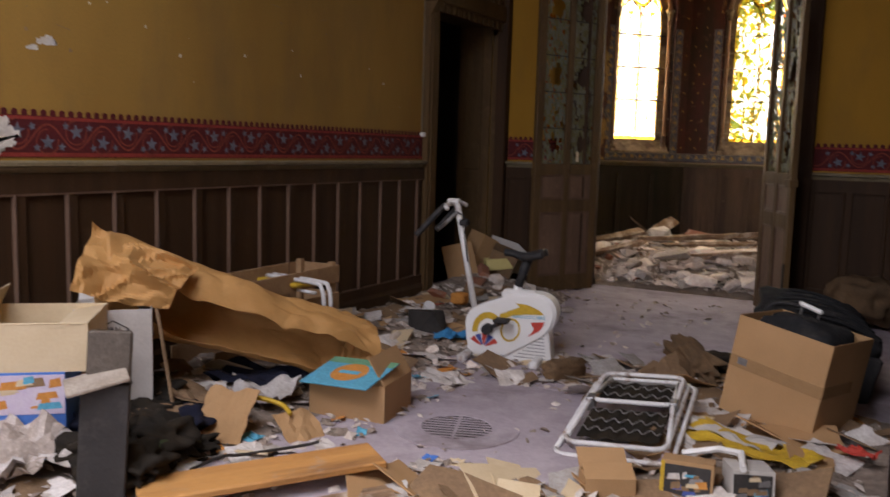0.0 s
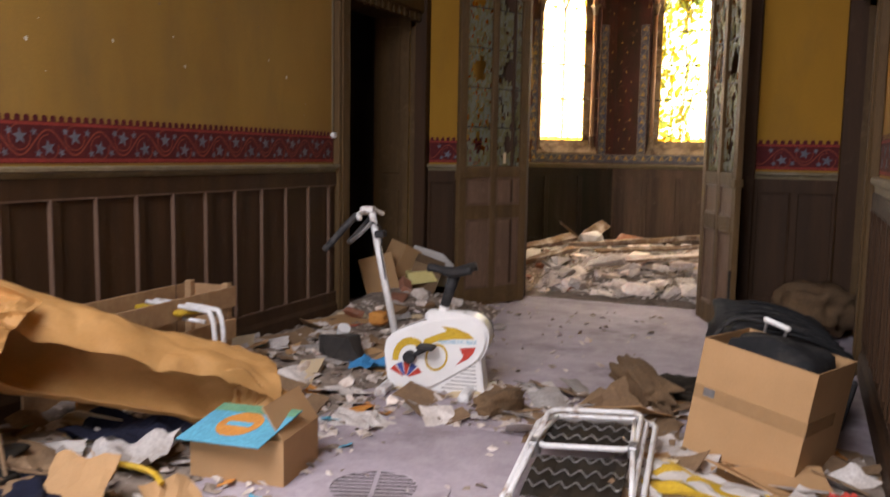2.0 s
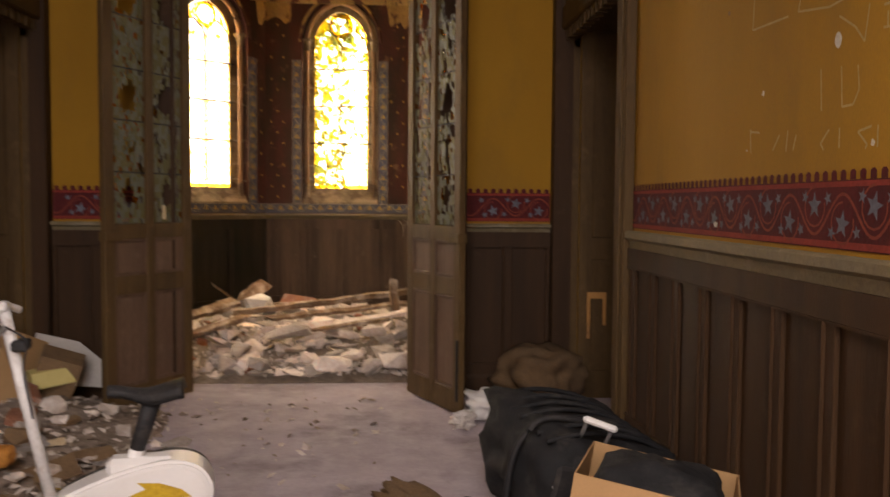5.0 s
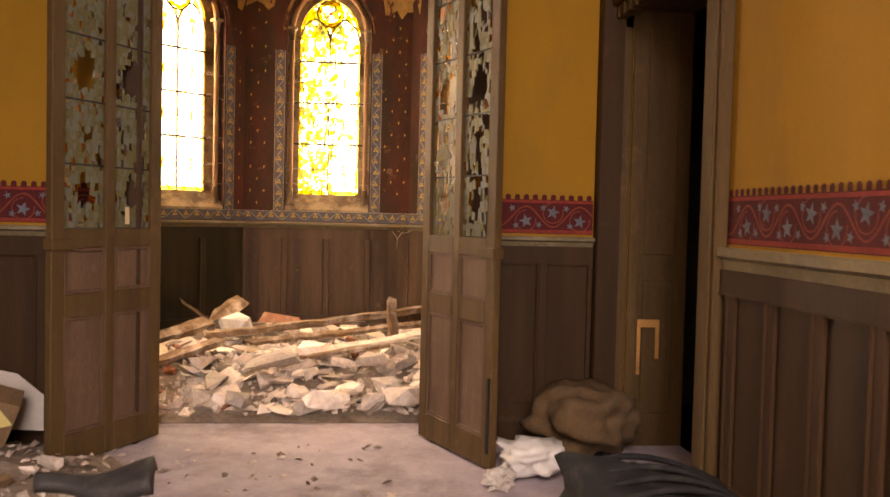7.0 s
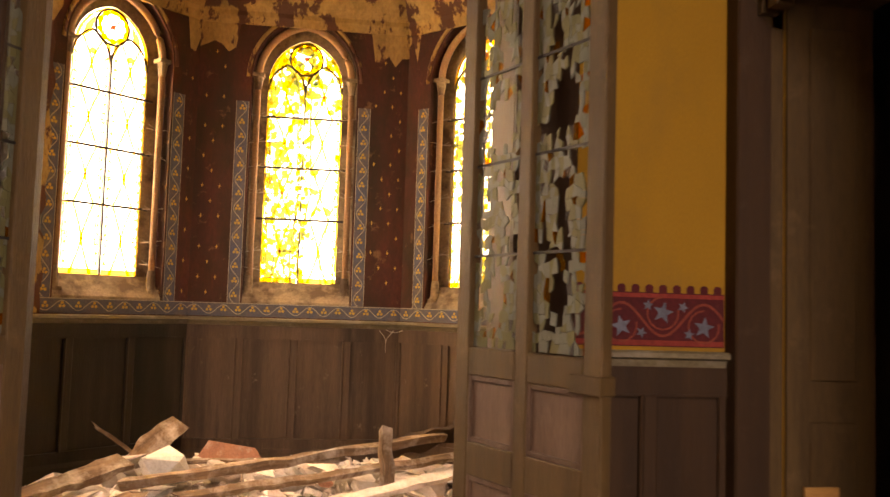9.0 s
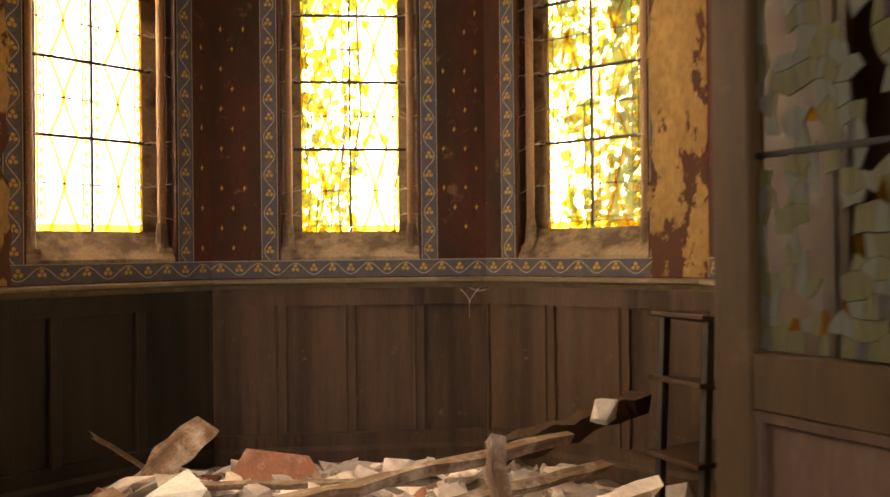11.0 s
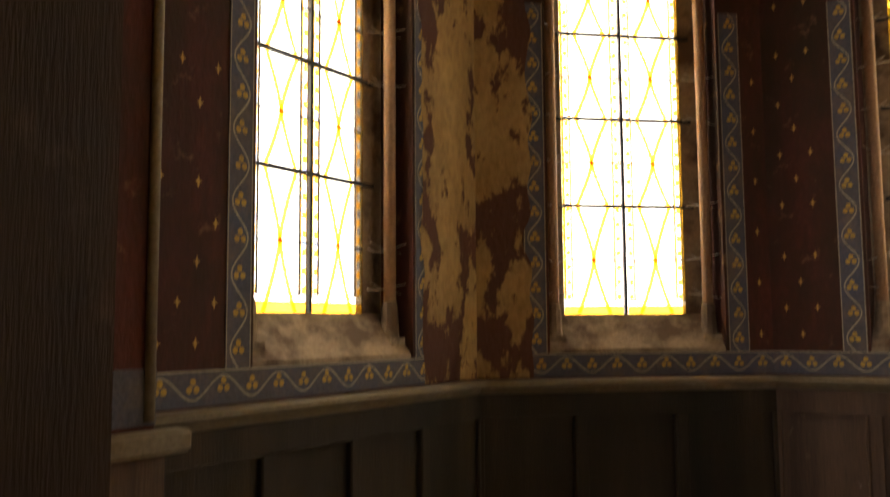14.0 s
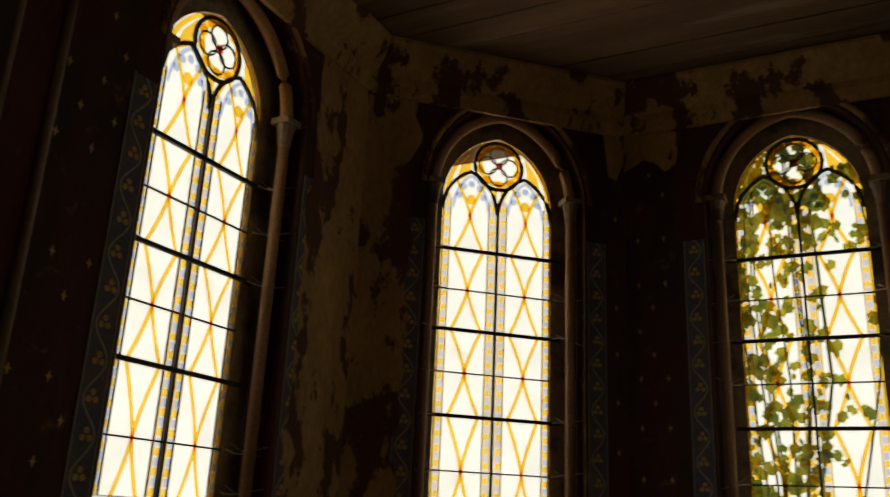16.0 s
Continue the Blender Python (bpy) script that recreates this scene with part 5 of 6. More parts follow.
def carton(name, m, w, d, h, material, label, flaps=(), open_top=True, t=0.005, group=""):
    """A cardboard carton standing on z = 0: x across its front, y to its back. flaps: (side, angle, depth)."""
    ob = thing(name, label, "box", m, group)
    part("bottom", cuboid(-w / 2, w / 2, 0, d, 0, t), material, ob)
    for x0, x1, y0, y1 in ((-w / 2, w / 2, 0, t), (-w / 2, w / 2, d - t, d), (-w / 2, -w / 2 + t, t, d - t), (w / 2 - t, w / 2, t, d - t)):
        part("side", cuboid(x0, x1, y0, y1, t if h > t else 0, h), material, ob)
    if not open_top:
        part("top", cuboid(-w / 2, w / 2, 0, d, h, h + t), material, ob)
    for side, angle, depth in flaps:
        bm = cuboid(0, w if side in "fb" else d, 0, t, 0, depth)
        f = part("flap", bm, material, ob)
        base = {"f": pose(-w / 2, 0, h, 0, 0, 0) @ pose(0, 0, 0, angle), "b": pose(-w / 2, d - t, h) @ pose(0, 0, 0, -angle), "l": pose(-w / 2, 0, h, 0, 0, 90) @ pose(0, -t, 0, -angle), "r": pose(w / 2, 0, h, 0, 0, 90) @ pose(0, 0, 0, angle)}[side]
        f.matrix_local = base
    return ob


def photo_print(parent, x0, x1, z0, z1, seed, ground="slate"):
    """A printed picture that is too small to read: patches of muted colour on a plain ground."""
    rnd = random.Random(seed)
    pr = part("print", cuboid(x0, x1, -0.003, 0, z0, z1), M[ground], parent, "blurred coloured print")
    for k in range(14):
        w, h = (x1 - x0) * rnd.uniform(0.1, 0.35), (z1 - z0) * rnd.uniform(0.08, 0.3)
        x, z = rnd.uniform(x0, x1 - w), rnd.uniform(z0, z1 - h)
        part("print_patch", fan(bmesh.new(), [(x, z), (x + w, z + h * 0.2), (x + w * 0.9, z + h), (x + w * 0.1, z + h * 0.8)], -0.0034 - 0.0001 * k), M[rnd.choice(["paper", "navy", "cyan", "card_dark", "orange", "card_pale", "grey"])], pr)
    return pr


# big leaning carton by the east wall
big = carton("cardboard_box", pose(-0.27, 4.767, 0.041, -2.3, 8.3, -21.5), 0.49, 0.43, 0.505, M["card"], "large brown cardboard box with tape, leaning on litter")
part("tape", cuboid(-0.244, 0.244, -0.003, 0, 0.24, 0.3), M["tape"], big, "shiny brown packing tape")
part("tape", cuboid(0.245, 0.248, 0.0, 0.3, 0.24, 0.3), M["tape"], big, "shiny brown packing tape")
part("sticker", cuboid(0.18, 0.225, -0.004, 0, 0.012, 0.045), M["paper"], big, "small white sticker")
# Glint on the tape, built as a small grey block.
part("tape_glint", finish(block(bmesh.new(), -0.2, -0.15, -0.005, -0.003, 0.26, 0.295)), M["grey"], big)


def soft_box(w, d, h, seed, k=4.0, lump=0.06):
    """A stuffed bag standing on z = 0."""
    bm = bmesh.new()
    bmesh.ops.create_icosphere(bm, subdivisions=4, radius=1)
    for v in bm.verts:
        p = v.co.copy()
        s = (abs(p.x) ** k + abs(p.y) ** k + abs(p.z) ** k) ** (-1 / k)
        p *= s
        q = 1 + lump * noise.noise(p * 2.2 + Vector((seed * 3.7, 0, 0))) * 2 + lump * 0.6 * noise.noise(p * 5 + Vector((0, seed, 0)))
        v.co = Vector((p.x * w / 2 * q, p.y * d / 2 * q, h / 2 + p.z * h / 2 * q))
    low = min(v.co.z for v in bm.verts)
    for v in bm.verts:
        v.co.z -= low
    return bm


bag = thing("duffel_bag", "black nylon travel bag with straps and a metal handle", "bag", pose(-0.23, 6.03, 0, 5, 12, 14))
part("body", soft_box(0.64, 0.85, 0.44, 3, k=6.0, lump=0.08), M["fabric"], bag, smooth=True)
part("strap", tube(bmesh.new(), bend([(-0.36, -0.2, 0.08), (-0.38, -0.2, 0.31), (-0.3, -0.2, 0.47), (-0.1, -0.2, 0.495), (0.05, -0.2, 0.495)]), 0.014, 6), M["black"], bag, smooth=True)
part("zip", tube(bmesh.new(), bend([(-0.29, -0.42, 0.27), (-0.1, -0.44, 0.4), (0.15, -0.43, 0.4), (0.28, -0.4, 0.27)]), 0.008, 6), M["grey"], bag)
for k in range(7):
    part("seam", tube(bmesh.new(), bend([(-0.3, -0.30 + 0.1 * k, 0.415), (-0.12, -0.31 + 0.1 * k, 0.48), (0.1, -0.30 + 0.1 * k, 0.48), (0.3, -0.29 + 0.1 * k, 0.425)], 5), 0.012, 6), M["fabric"], bag, smooth=True)
part("side_panel", finish(block(bmesh.new(), -0.30, 0.30, -0.455, -0.425, 0.08, 0.37, 0.014)), M["black"], bag, "stiff black end panel")
solo("black_clothes", soft_box(0.43, 0.38, 0.47, 22, 4.5, 0.07), M["fabric"], "black clothes stuffed into the big cardboard box", "clothes", pose(-0.27, 4.767, 0.041, -2.3, 8.3, -21.5) @ pose(0, 0.215, 0.05), smooth=True)
solo("plastic_wrap", crumpled(0.34, 0.28, 0.16, 31, 14, 12, 0.002), M["film"], "crumpled pale plastic wrapping on the litter", "plastic", pose(-2.768, 2.473, 0.1, 18, 0, 20))
crutch = thing("crutch_handle", "white plastic crutch handle on a steel tube", "crutch", pose(-0.17, 5.64, 0.45, 25, 18, -12))
part("grip", finish(block(bmesh.new(), -0.07, 0.07, -0.014, 0.014, 0.07, 0.1, 0.01)), M["white_plastic"], crutch)
for x in (-0.05, 0.05):
    part("tube", tube(bmesh.new(), [(x, 0, 0.08), (x, 0.02, -0.02), (x, 0.09, -0.2)], 0.008, 8), M["grey"], crutch, smooth=True)
solo("sack", soft_box(0.52, 0.5, 0.38, 8, 2.8, 0.2), M["sack"], "slumped brown sack beside the doorway", "sack", pose(0.04, 8.05, 0, 0, 0, 30), smooth=True)
solo("plastic_bag", soft_box(0.3, 0.28, 0.16, 9, lump=0.25), M["white_plastic"], "crumpled white plastic bag with coloured print", "bag", pose(-0.32, 7.72, 0), smooth=True)

solo("paper_ball", soft_box(0.14, 0.12, 0.1, 51, 2.2, 0.3), M["paper"], "crumpled ball of white paper on the floor", "paper", pose(-0.54, 7.46, 0), smooth=False)
# folded white tubular chair lying on its side
chair = thing("folded_garden_chair", "folded white tubular garden chair with zigzag springs", "chair", pose(-0.795, 3.985, 0.014, 7.5, -4.0, 5))


def loop_of(w, d, r, z, y0=0.0):
    c = 0.05
    p = [(-w / 2, y0 + c, z), (-w / 2, y0 + d - c, z), (-w / 2 + c * 0.3, y0 + d - c * 0.3, z), (-w / 2 + c, y0 + d, z), (w / 2 - c, y0 + d, z), (w / 2 - c * 0.3, y0 + d - c * 0.3, z), (w / 2, y0 + d - c, z), (w / 2, y0 + c, z), (w / 2 - c * 0.3, y0 + c * 0.3, z), (w / 2 - c, y0, z), (-w / 2 + c, y0, z), (-w / 2 + c * 0.3, y0 + c * 0.3, z), (-w / 2, y0 + c, z)]
    return tube(bmesh.new(), p, r, 8)


for w, d, z, y0 in ((0.53, 0.905, 0.0, 0.0), (0.46, 0.8, 0.03, 0.075), (0.42, 0.37, 0.062, 0.5)):
    part("tube_frame", loop_of(w, d, 0.0125, z, y0), M["white_paint"], chair, smooth=True)
for x in (-0.205, 0.205):
    part("side_tube", tube(bmesh.new(), [(x * 1.14, 0.12, 0.028), (x * 0.97, 0.55, 0.075), (x * 0.86, 0.86, 0.03)], 0.011, 8), M["white_paint"], chair, smooth=True)
    part("bracket", finish(block(bmesh.new(), x - 0.02, x + 0.02, 0.47, 0.54, 0.01, 0.085, 0.006)), M["grey"], chair)
for y in (0.2, 0.3, 0.41, 0.62, 0.72):
    part("spring", tube(bmesh.new(), [(-0.19 + 0.38 * i / 48, y + 0.022 * math.sin(i * math.pi / 4), 0.05) for i in range(49)], 0.0035, 5), M["grey"], chair, "grey zigzag spring wire", smooth=True)
for y0, y1 in ((0.14, 0.47), (0.56, 0.82)):
    part("webbing", sheet(8, 4, lambda u, v: (-0.19 + 0.38 * u, y0 + (y1 - y0) * v, 0.03 + 0.008 * math.sin(u * 20)), 0.004), M["cloth_dark"], chair, "torn black webbing")


# large kraft paper sack that lies across the litter by the west wall
def kraft_roll(u, v):
    # u along its length from the high end to the low end, v around an open trough
    x = -3.22 + 0.90 * u
    y = 3.24 + 1.16 * u
    r = 0.235 * (0.2 + 0.8 * min(1.0, u / 0.05) ** 0.5) * (1 - 0.35 * u) * (1 + 0.08 * rough_at(u, v, 0, 4))
    zc = 0.71 - 0.52 * u
    a = radians(75 - (300 + 62 * max(0.0, 1 - u / 0.24)) * v)
    d = Vector((0.75, -0.66, 0))
    p = Vector((x, y, zc)) + d * (r * math.sin(a) * 0.9) + Vector((0, 0, r * math.cos(a) * 1.05))
    end = 0.4 + 0.6 * max(0.0, (u - 0.72) / 0.28, (0.26 - u) / 0.26)
    n = noise.noise(Vector((u * 4, v * 2.5, 1.0))) * 0.045 + noise.noise(Vector((u * 12, v * 9, 4.0))) * 0.03 * end
    q = Vector((u * 3.2, v * 5, 9.0))
    crease = 0.045 * (0.35 - min(0.35, abs(noise.noise(q)) * 1.6)) + 0.11 * end * end * (0.3 - min(0.3, abs(noise.noise(q * 2.3)) * 1.6)) + (0.10 * max(0.0, 1 - u / 0.2) * max(0.0, -math.cos(a)))
    return p + Vector((0, 0, n - crease)) + d * (n * 0.6)


kraft = thing("kraft_paper_sack", "big crumpled kraft paper sack torn open along its side", "paper sack")
part("wrap", sheet(110, 80, kraft_roll, 0.003), M["kraft"], kraft, smooth=False)
part("crumpled_end", sheet(22, 18, lambda u, v: (-2.38 + 0.26 * (u - 0.3) + 0.02 * rough_at(u, v, 3, 9), 4.33 + 0.32 * (v - 0.4), 0.10 + 0.17 * math.sin(math.pi * min(v, 1)) * (1 - 0.5 * u) + 0.05 * rough_at(u, v, 0, 7)), 0.003), M["kraft"], kraft)



def sack_mouth(u, v):
    """The torn mouth of the sack, folded over and hanging down; u from the ridge downwards, v along the ridge."""
    a, b, c, d = Vector((-3.24, 3.26, 0.93)), Vector((-3.04, 2.97, 0.66)), Vector((-2.80, 3.32, 0.56)), Vector((-2.80, 3.52, 0.74))
    p = (a * (1 - v) + d * v) * (1 - u) + (b * (1 - v) + c * v) * u
    ridge = 0.34 - min(0.34, abs(noise.noise(Vector((u * 1.6 + 3, v * 1.3, 2.0)))) * 1.3)
    small = 0.3 - min(0.3, abs(noise.noise(Vector((u * 2.6 + v * 2.2, v * 2.4 - u, 7.0)))) * 1.5)
    bulge = 0.10 * math.sin(math.pi * min(1.0, u)) * (0.6 + 0.4 * v)
    return p + Vector((0.62, -0.6, 0.5)) * (bulge + 0.2 * ridge + 0.1 * small - 0.04 + 0.006 * rough_at(u, v, 4, 9))


part("torn_mouth", sheet(26, 26, sack_mouth, 0.003), M["kraft"], kraft, "crumpled mouth of the sack, folded over")

# wooden crate and white tube chair behind the sack
crate = thing("wooden_crate", "low slatted wooden crate against the wainscot", "crate", pose(-3.29, 4.59, 0.0, 0, 0, 2))
for z in (0.05, 0.23, 0.42):
    part("slat", finish(block(bmesh.new(), 0.16, 0.175, -0.65, 0.6, z, z + 0.12, 0.003)), M["crate"], crate)
    part("slat", finish(block(bmesh.new(), -0.17, -0.155, -0.65, 0.6, z, z + 0.12, 0.003)), M["crate"], crate)
    part("end_slat", finish(block(bmesh.new(), -0.155, 0.16, 0.585, 0.60, z, z + 0.12, 0.003)), M["crate"], crate)
for x in (-0.13, 0.135):
    part("corner_post", finish(block(bmesh.new(), x - 0.022, x + 0.022, 0.54, 0.584, 0, 0.56, 0.004)), M["crate"], crate)
tchair = thing("tube_chair", "white tubular chair lying among the litter with a yellow seat", "chair", pose(-2.98, 4.66, 0.0, 0, 0, -8))
for s in (0.0, 0.06):
    part("leg_frame", tube(bmesh.new(), bend([(-0.4, s, 0.5), (0.03, s, 0.5), (0.1, s, 0.475), (0.125, s, 0.36), (0.13, s, 0.0)]), 0.014, 8), M["white_paint"], tchair, smooth=True)
part("stay", tube(bmesh.new(), [(-0.3, 0.03, 0.43), (0.02, 0.03, 0.43)], 0.011, 8), M["white_paint"], tchair, smooth=True)
part("seat", finish(block(bmesh.new(), -0.45, -0.08, -0.05, 0.12, 0.455, 0.485, 0.01)), M["yellow"], tchair, "mustard yellow seat board")

# cartons at the west wall
white = carton("white_carton", pose(-2.9, 3.08, 0.0, 0, 0, 47), 0.34, 0.32, 0.58, M["card_white"], "dirty white carton with printed lines of text", flaps=(("b", 30, 0.2),))
bm = bmesh.new()
ribbon(bm, [(0.0, 0.53), (0.07, 0.49), (0.0, 0.45), (-0.07, 0.49), (0.0, 0.53)], 0.005, -0.002)
for k, (z, w) in enumerate(((0.40, 0.14), (0.365, 0.1), (0.33, 0.12), (0.295, 0.12), (0.26, 0.09), (0.225, 0.18), (0.15, 0.1))):
    tape_bar(bm, -0.1, -0.1 + w, z, z + 0.016, -0.002)
part("printed_text", bm, M["slate"], white, "black printed lines")
lettering("BRN", 0.035, pose(-0.034, -0.0025, 0.478, 90, 0, 0), M["slate"], white)
carton("cream_carton", pose(-2.83, 2.60, 0.405, 0, 0, 40), 0.46, 0.44, 0.205, M["card_pale"], "open cream cardboard carton on a heap of litter", flaps=(("f", -125, 0.16), ("l", -25, 0.1), ("r", -100, 0.14)))
blue_box = carton("printed_carton", pose(-2.86, 2.57, 0.03, 0, 0, 40), 0.36, 0.3, 0.37, M["print_blue"], "blue and white printed carton", open_top=False)
photo_print(blue_box, -0.178, 0.178, 0.2, 0.365, 3, "lavender")
solo("dark_board", finish(block(bmesh.new(), -0.085, 0.085, -0.02, 0.02, 0, 0.475, 0.005)), M["slate"], "black board standing upright in the litter", "board", pose(-2.26, 2.47, 0, -3, 3, 42))
solo("grey_board", finish(block(bmesh.new(), -0.08, 0.08, -0.008, 0.008, 0, 0.66, 0.01)), M["grey_board"], "dusty grey-brown board leaning behind a black one", "board", pose(-2.30, 2.515, 0, -3, 3, 42))
for k, (x, y, z, turn, w) in enumerate(((-2.631, 2.597, 0.1, 20, 0.26), (-2.716, 2.409, 0.06, -30, 0.24))):
    solo("crumpled_paper", crumpled(w, 0.16, 0.09, 71 + k, 9, 6, 0.002), M["paper"], "crumpled sheet of white paper below the printed carton", "paper", pose(x, y, z, 25, 0, turn))
solo("book", finish(block(bmesh.new(), -0.11, 0.11, -0.075, 0.075, 0, 0.014, 0.003)), M["card_grey"], "worn paperback lying on the edge of a black board", "book", pose(-2.29, 2.49, 0.478, 8, -12, 55))
lidbox = carton("open_carton", pose(-2.12, 3.84, 0.0, 0, 0, 8), 0.42, 0.34, 0.19, M["card"], "small brown carton with an open blue lid", flaps=(("f", -150, 0.14), ("r", -35, 0.16)))
lid = part("lid", cuboid(-0.2, 0.2, -0.13, 0.19, 0, 0.005), M["cyan"], lidbox, "turquoise and orange printed lid")
lid.matrix_local = pose(-0.01, 0.02, 0.215, 11, -3, -8)
part("oval_print", finish(tube(bmesh.new(), [(0, 0.03, 0.005), (0, 0.03, 0.0062)], 0.1, 24)), M["orange"], lid)
part("stripe", cuboid(-0.2, 0.2, 0.125, 0.19, 0.005, 0.0062), M["green"], lid, "green printed stripe")
part("print_bar", cuboid(-0.06, 0.06, 0.01, 0.045, 0.0062, 0.007), M["cyan"], lid)


def plank(name, m, l, w, t, label, material="plank", group=""):
    return solo(name, finish(block(bmesh.new(), -l / 2, l / 2, -w / 2, w / 2, 0, t, 0.006)), M[material], label, "plank", m, group)


plank("pine_board", pose(-1.88, 2.935, 0.055, 0, -2, 52), 0.95, 0.24, 0.03, "varnished orange pine board lying on litter")
plank("pine_board", pose(-1.62, 2.80, 0.01, 0, 0, 57), 0.8, 0.14, 0.025, "dusty pale board lying on the floor", "raw_wood")
plank("pine_strip", pose(-2.62, 3.35, 0.06, 0, -8, 25), 0.5, 0.05, 0.03, "broken pale slat in the litter", "raw_wood")
solo("yellow_strap", tube(bmesh.new(), bend([(-2.55, 3.35, 0.13), (-2.4, 3.45, 0.16), (-2.28, 3.52, 0.13), (-2.2, 3.5, 0.1)]), 0.012, 6), M["yellow"], "bright yellow plastic strap in the litter", "strap")
solo("navy_cloth", crumpled(0.5, 0.3, 0.12, 5, 14, 9, 0.006), M["cloth_navy"], "crumpled navy cloth in the litter", "cloth", pose(-2.75, 3.92, 0.06, 0, 0, 15))
# Dark clothes; some lumps only darken the corner that lies in shadow.
for k, (x, y, w, h, mat) in enumerate(((-2.62, 2.95, 0.42, 0.2, "cloth_dark"), (-2.82, 3.12, 0.4, 0.22, "cloth_dark"), (-2.45, 2.82, 0.34, 0.16, "cloth_dark"), (-2.58, 3.2, 0.36, 0.18, "cloth_navy"), (-2.78, 2.85, 0.3, 0.24, "cloth_navy"), (-2.4, 3.05, 0.26, 0.12, "cloth_dark"), (-2.95, 3.3, 0.36, 0.26, "cloth_dark"), (-2.52, 2.72, 0.34, 0.3, "cloth_dark"), (-2.3, 2.68, 0.3, 0.24, "cloth_dark"), (-2.4, 2.9, 0.3, 0.3, "cloth_dark"))):
    solo("dark_clothes", soft_box(w, w * 0.75, h * 0.62, 60 + 3 * k, 2.3, 0.34), M[mat], "dark crumpled clothes, partly standing in for shadow in the litter", "clothes", pose(x, y, 0.0, 0, 0, 40 * k), "clothes in the litter", smooth=True)
for k, (x, y, z, w, d, tilt, turn, mat) in enumerate(((-2.42, 3.3, 0.1, 0.24, 0.3, 38, 20, "card"), (-2.16, 3.52, 0.03, 0.2, 0.2, 30, 70, "card"), (-2.75, 3.42, 0.12, 0.3, 0.2, 20, 130, "card_dark"), (-2.62, 3.1, 0.1, 0.28, 0.22, 14, 50, "card_dark"), (-2.5, 2.9, 0.1, 0.22, 0.2, 24, 200, "card_dark"), (-2.9, 3.55, 0.08, 0.36, 0.16, 10, 35, "card_white"))):
    solo("carton_flap", crumpled(w, d, 0.025, 400 + k, 8, 6, 0.005), M[mat], "torn carton flap lying on the dark clothes", "cardboard", pose(x, y, z, tilt, 0, turn), "torn flaps by the sack")
solo("green_book", finish(block(bmesh.new(), -0.055, 0.055, -0.08, 0.08, 0, 0.025, 0.003)), M["leaf_green"], "small dark green book standing in the litter", "book", pose(-2.32, 2.78, 0.08, 68, 0, 40))
solo("bent_wire", tube(bmesh.new(), bend([(-2.2, 2.86, 0.04), (-2.16, 3.0, 0.06), (-2.12, 3.08, 0.05), (-1.98, 3.3, 0.05), (-1.93, 3.36, 0.06)], 4), 0.007, 6), M["iron"], "bent black iron rod on the floor", "rod")
solo("rope", tube(bmesh.new(), bend([(-2.77, 3.22, 0.58), (-2.75, 3.22, 0.5), (-2.73, 3.24, 0.3), (-2.69, 3.24, 0.12)], 6), 0.009, 6), M["card_dark"], "frayed cord hanging from the white carton", "cord")
solo("crumpled_sheet", crumpled(0.4, 0.28, 0.15, 7, 14, 10), M["paper"], "crumpled off-white paper in the litter", "paper", pose(-2.62, 3.72, 0.04, 0, 0, 10))
solo("blue_cloth", crumpled(0.26, 0.16, 0.08, 8, 10, 8, 0.004), M["cloth_blue"], "bright blue cloth on the floor", "cloth", pose(-2.45, 5.62, 0.03, 0, 0, 20))
solo("grey_block", shard(41, 0.32, 0.2, 0.16, 16), M["slate"], "grey building block in the litter", "block", pose(-2.72, 5.70, 0.03, 0, 0, 18))
solo("orange_lampshade", soft_box(0.13, 0.13, 0.1, 4, lump=0.05), M["orange"], "small orange glass lampshade", "lampshade", pose(-2.9, 6.57, 0.08), smooth=True)
solo("white_cup", finish(tube(bmesh.new(), [(0, 0, 0), (0.02, 0, 0.1)], 0.035, 12, 0.045)), M["white_plastic"], "white plastic cup on its side", "cup", pose(-2.95, 6.1, 0.07, 20, 20, 0))
# heap in the west doorway
carton("carton", pose(-3.45, 7.72, 0.10, -8, -14, 30), 0.30, 0.26, 0.34, M["card"], "brown carton tipped on the heap", open_top=False)
carton("carton", pose(-3.22, 7.92, 0.06, 14, 20, 20), 0.26, 0.2, 0.32, M["card_dark"], "damp brown carton on the heap", open_top=False)
carton("yellow_box", pose(-3.13, 7.86, 0.2, 0, -6, 35), 0.26, 0.16, 0.1, M["pale_yellow"], "pale yellow box on the heap", open_top=False)
carton("carton", pose(-3.42, 7.98, 0.2, 10, 24, 65), 0.2, 0.24, 0.3, M["card"], "brown carton leaning in the doorway", open_top=False)
for k, (x, y, z, w) in enumerate(((-3.0, 7.5, 0.12, 0.2), (-2.86, 7.3, 0.07, 0.16), (-3.1, 7.25, 0.1, 0.22), (-2.75, 7.7, 0.06, 0.14), (-2.95, 6.95, 0.08, 0.2), (-3.2, 6.7, 0.08, 0.18))):
    solo("rubble_lump", shard(270 + k, w, w * 0.7, w * 0.45, 13), M[("rubble", "card_dark", "brick")[k % 3]], "broken lump on the heap in the doorway", "rubble", pose(x, y, z, 10, -8, 50 * k), "lumps on the heap")
solo("broken_sheeting", slab([(-0.3, 0), (0.28, 0.0), (0.3, 0.12), (0.05, 0.3), (-0.22, 0.34)], -0.01, 0.01), M["card_white"], "broken white panel leaning on the heap", "panel", pose(-3.18, 8.16, 0.14, -16, 8, 20))
solo("brick", finish(block(bmesh.new(), -0.05, 0.05, -0.1, 0.1, 0, 0.065, 0.006)), M["brick"], "broken red brick on the heap", "brick", pose(-3.2, 7.6, 0.18, 20, 30, 40))
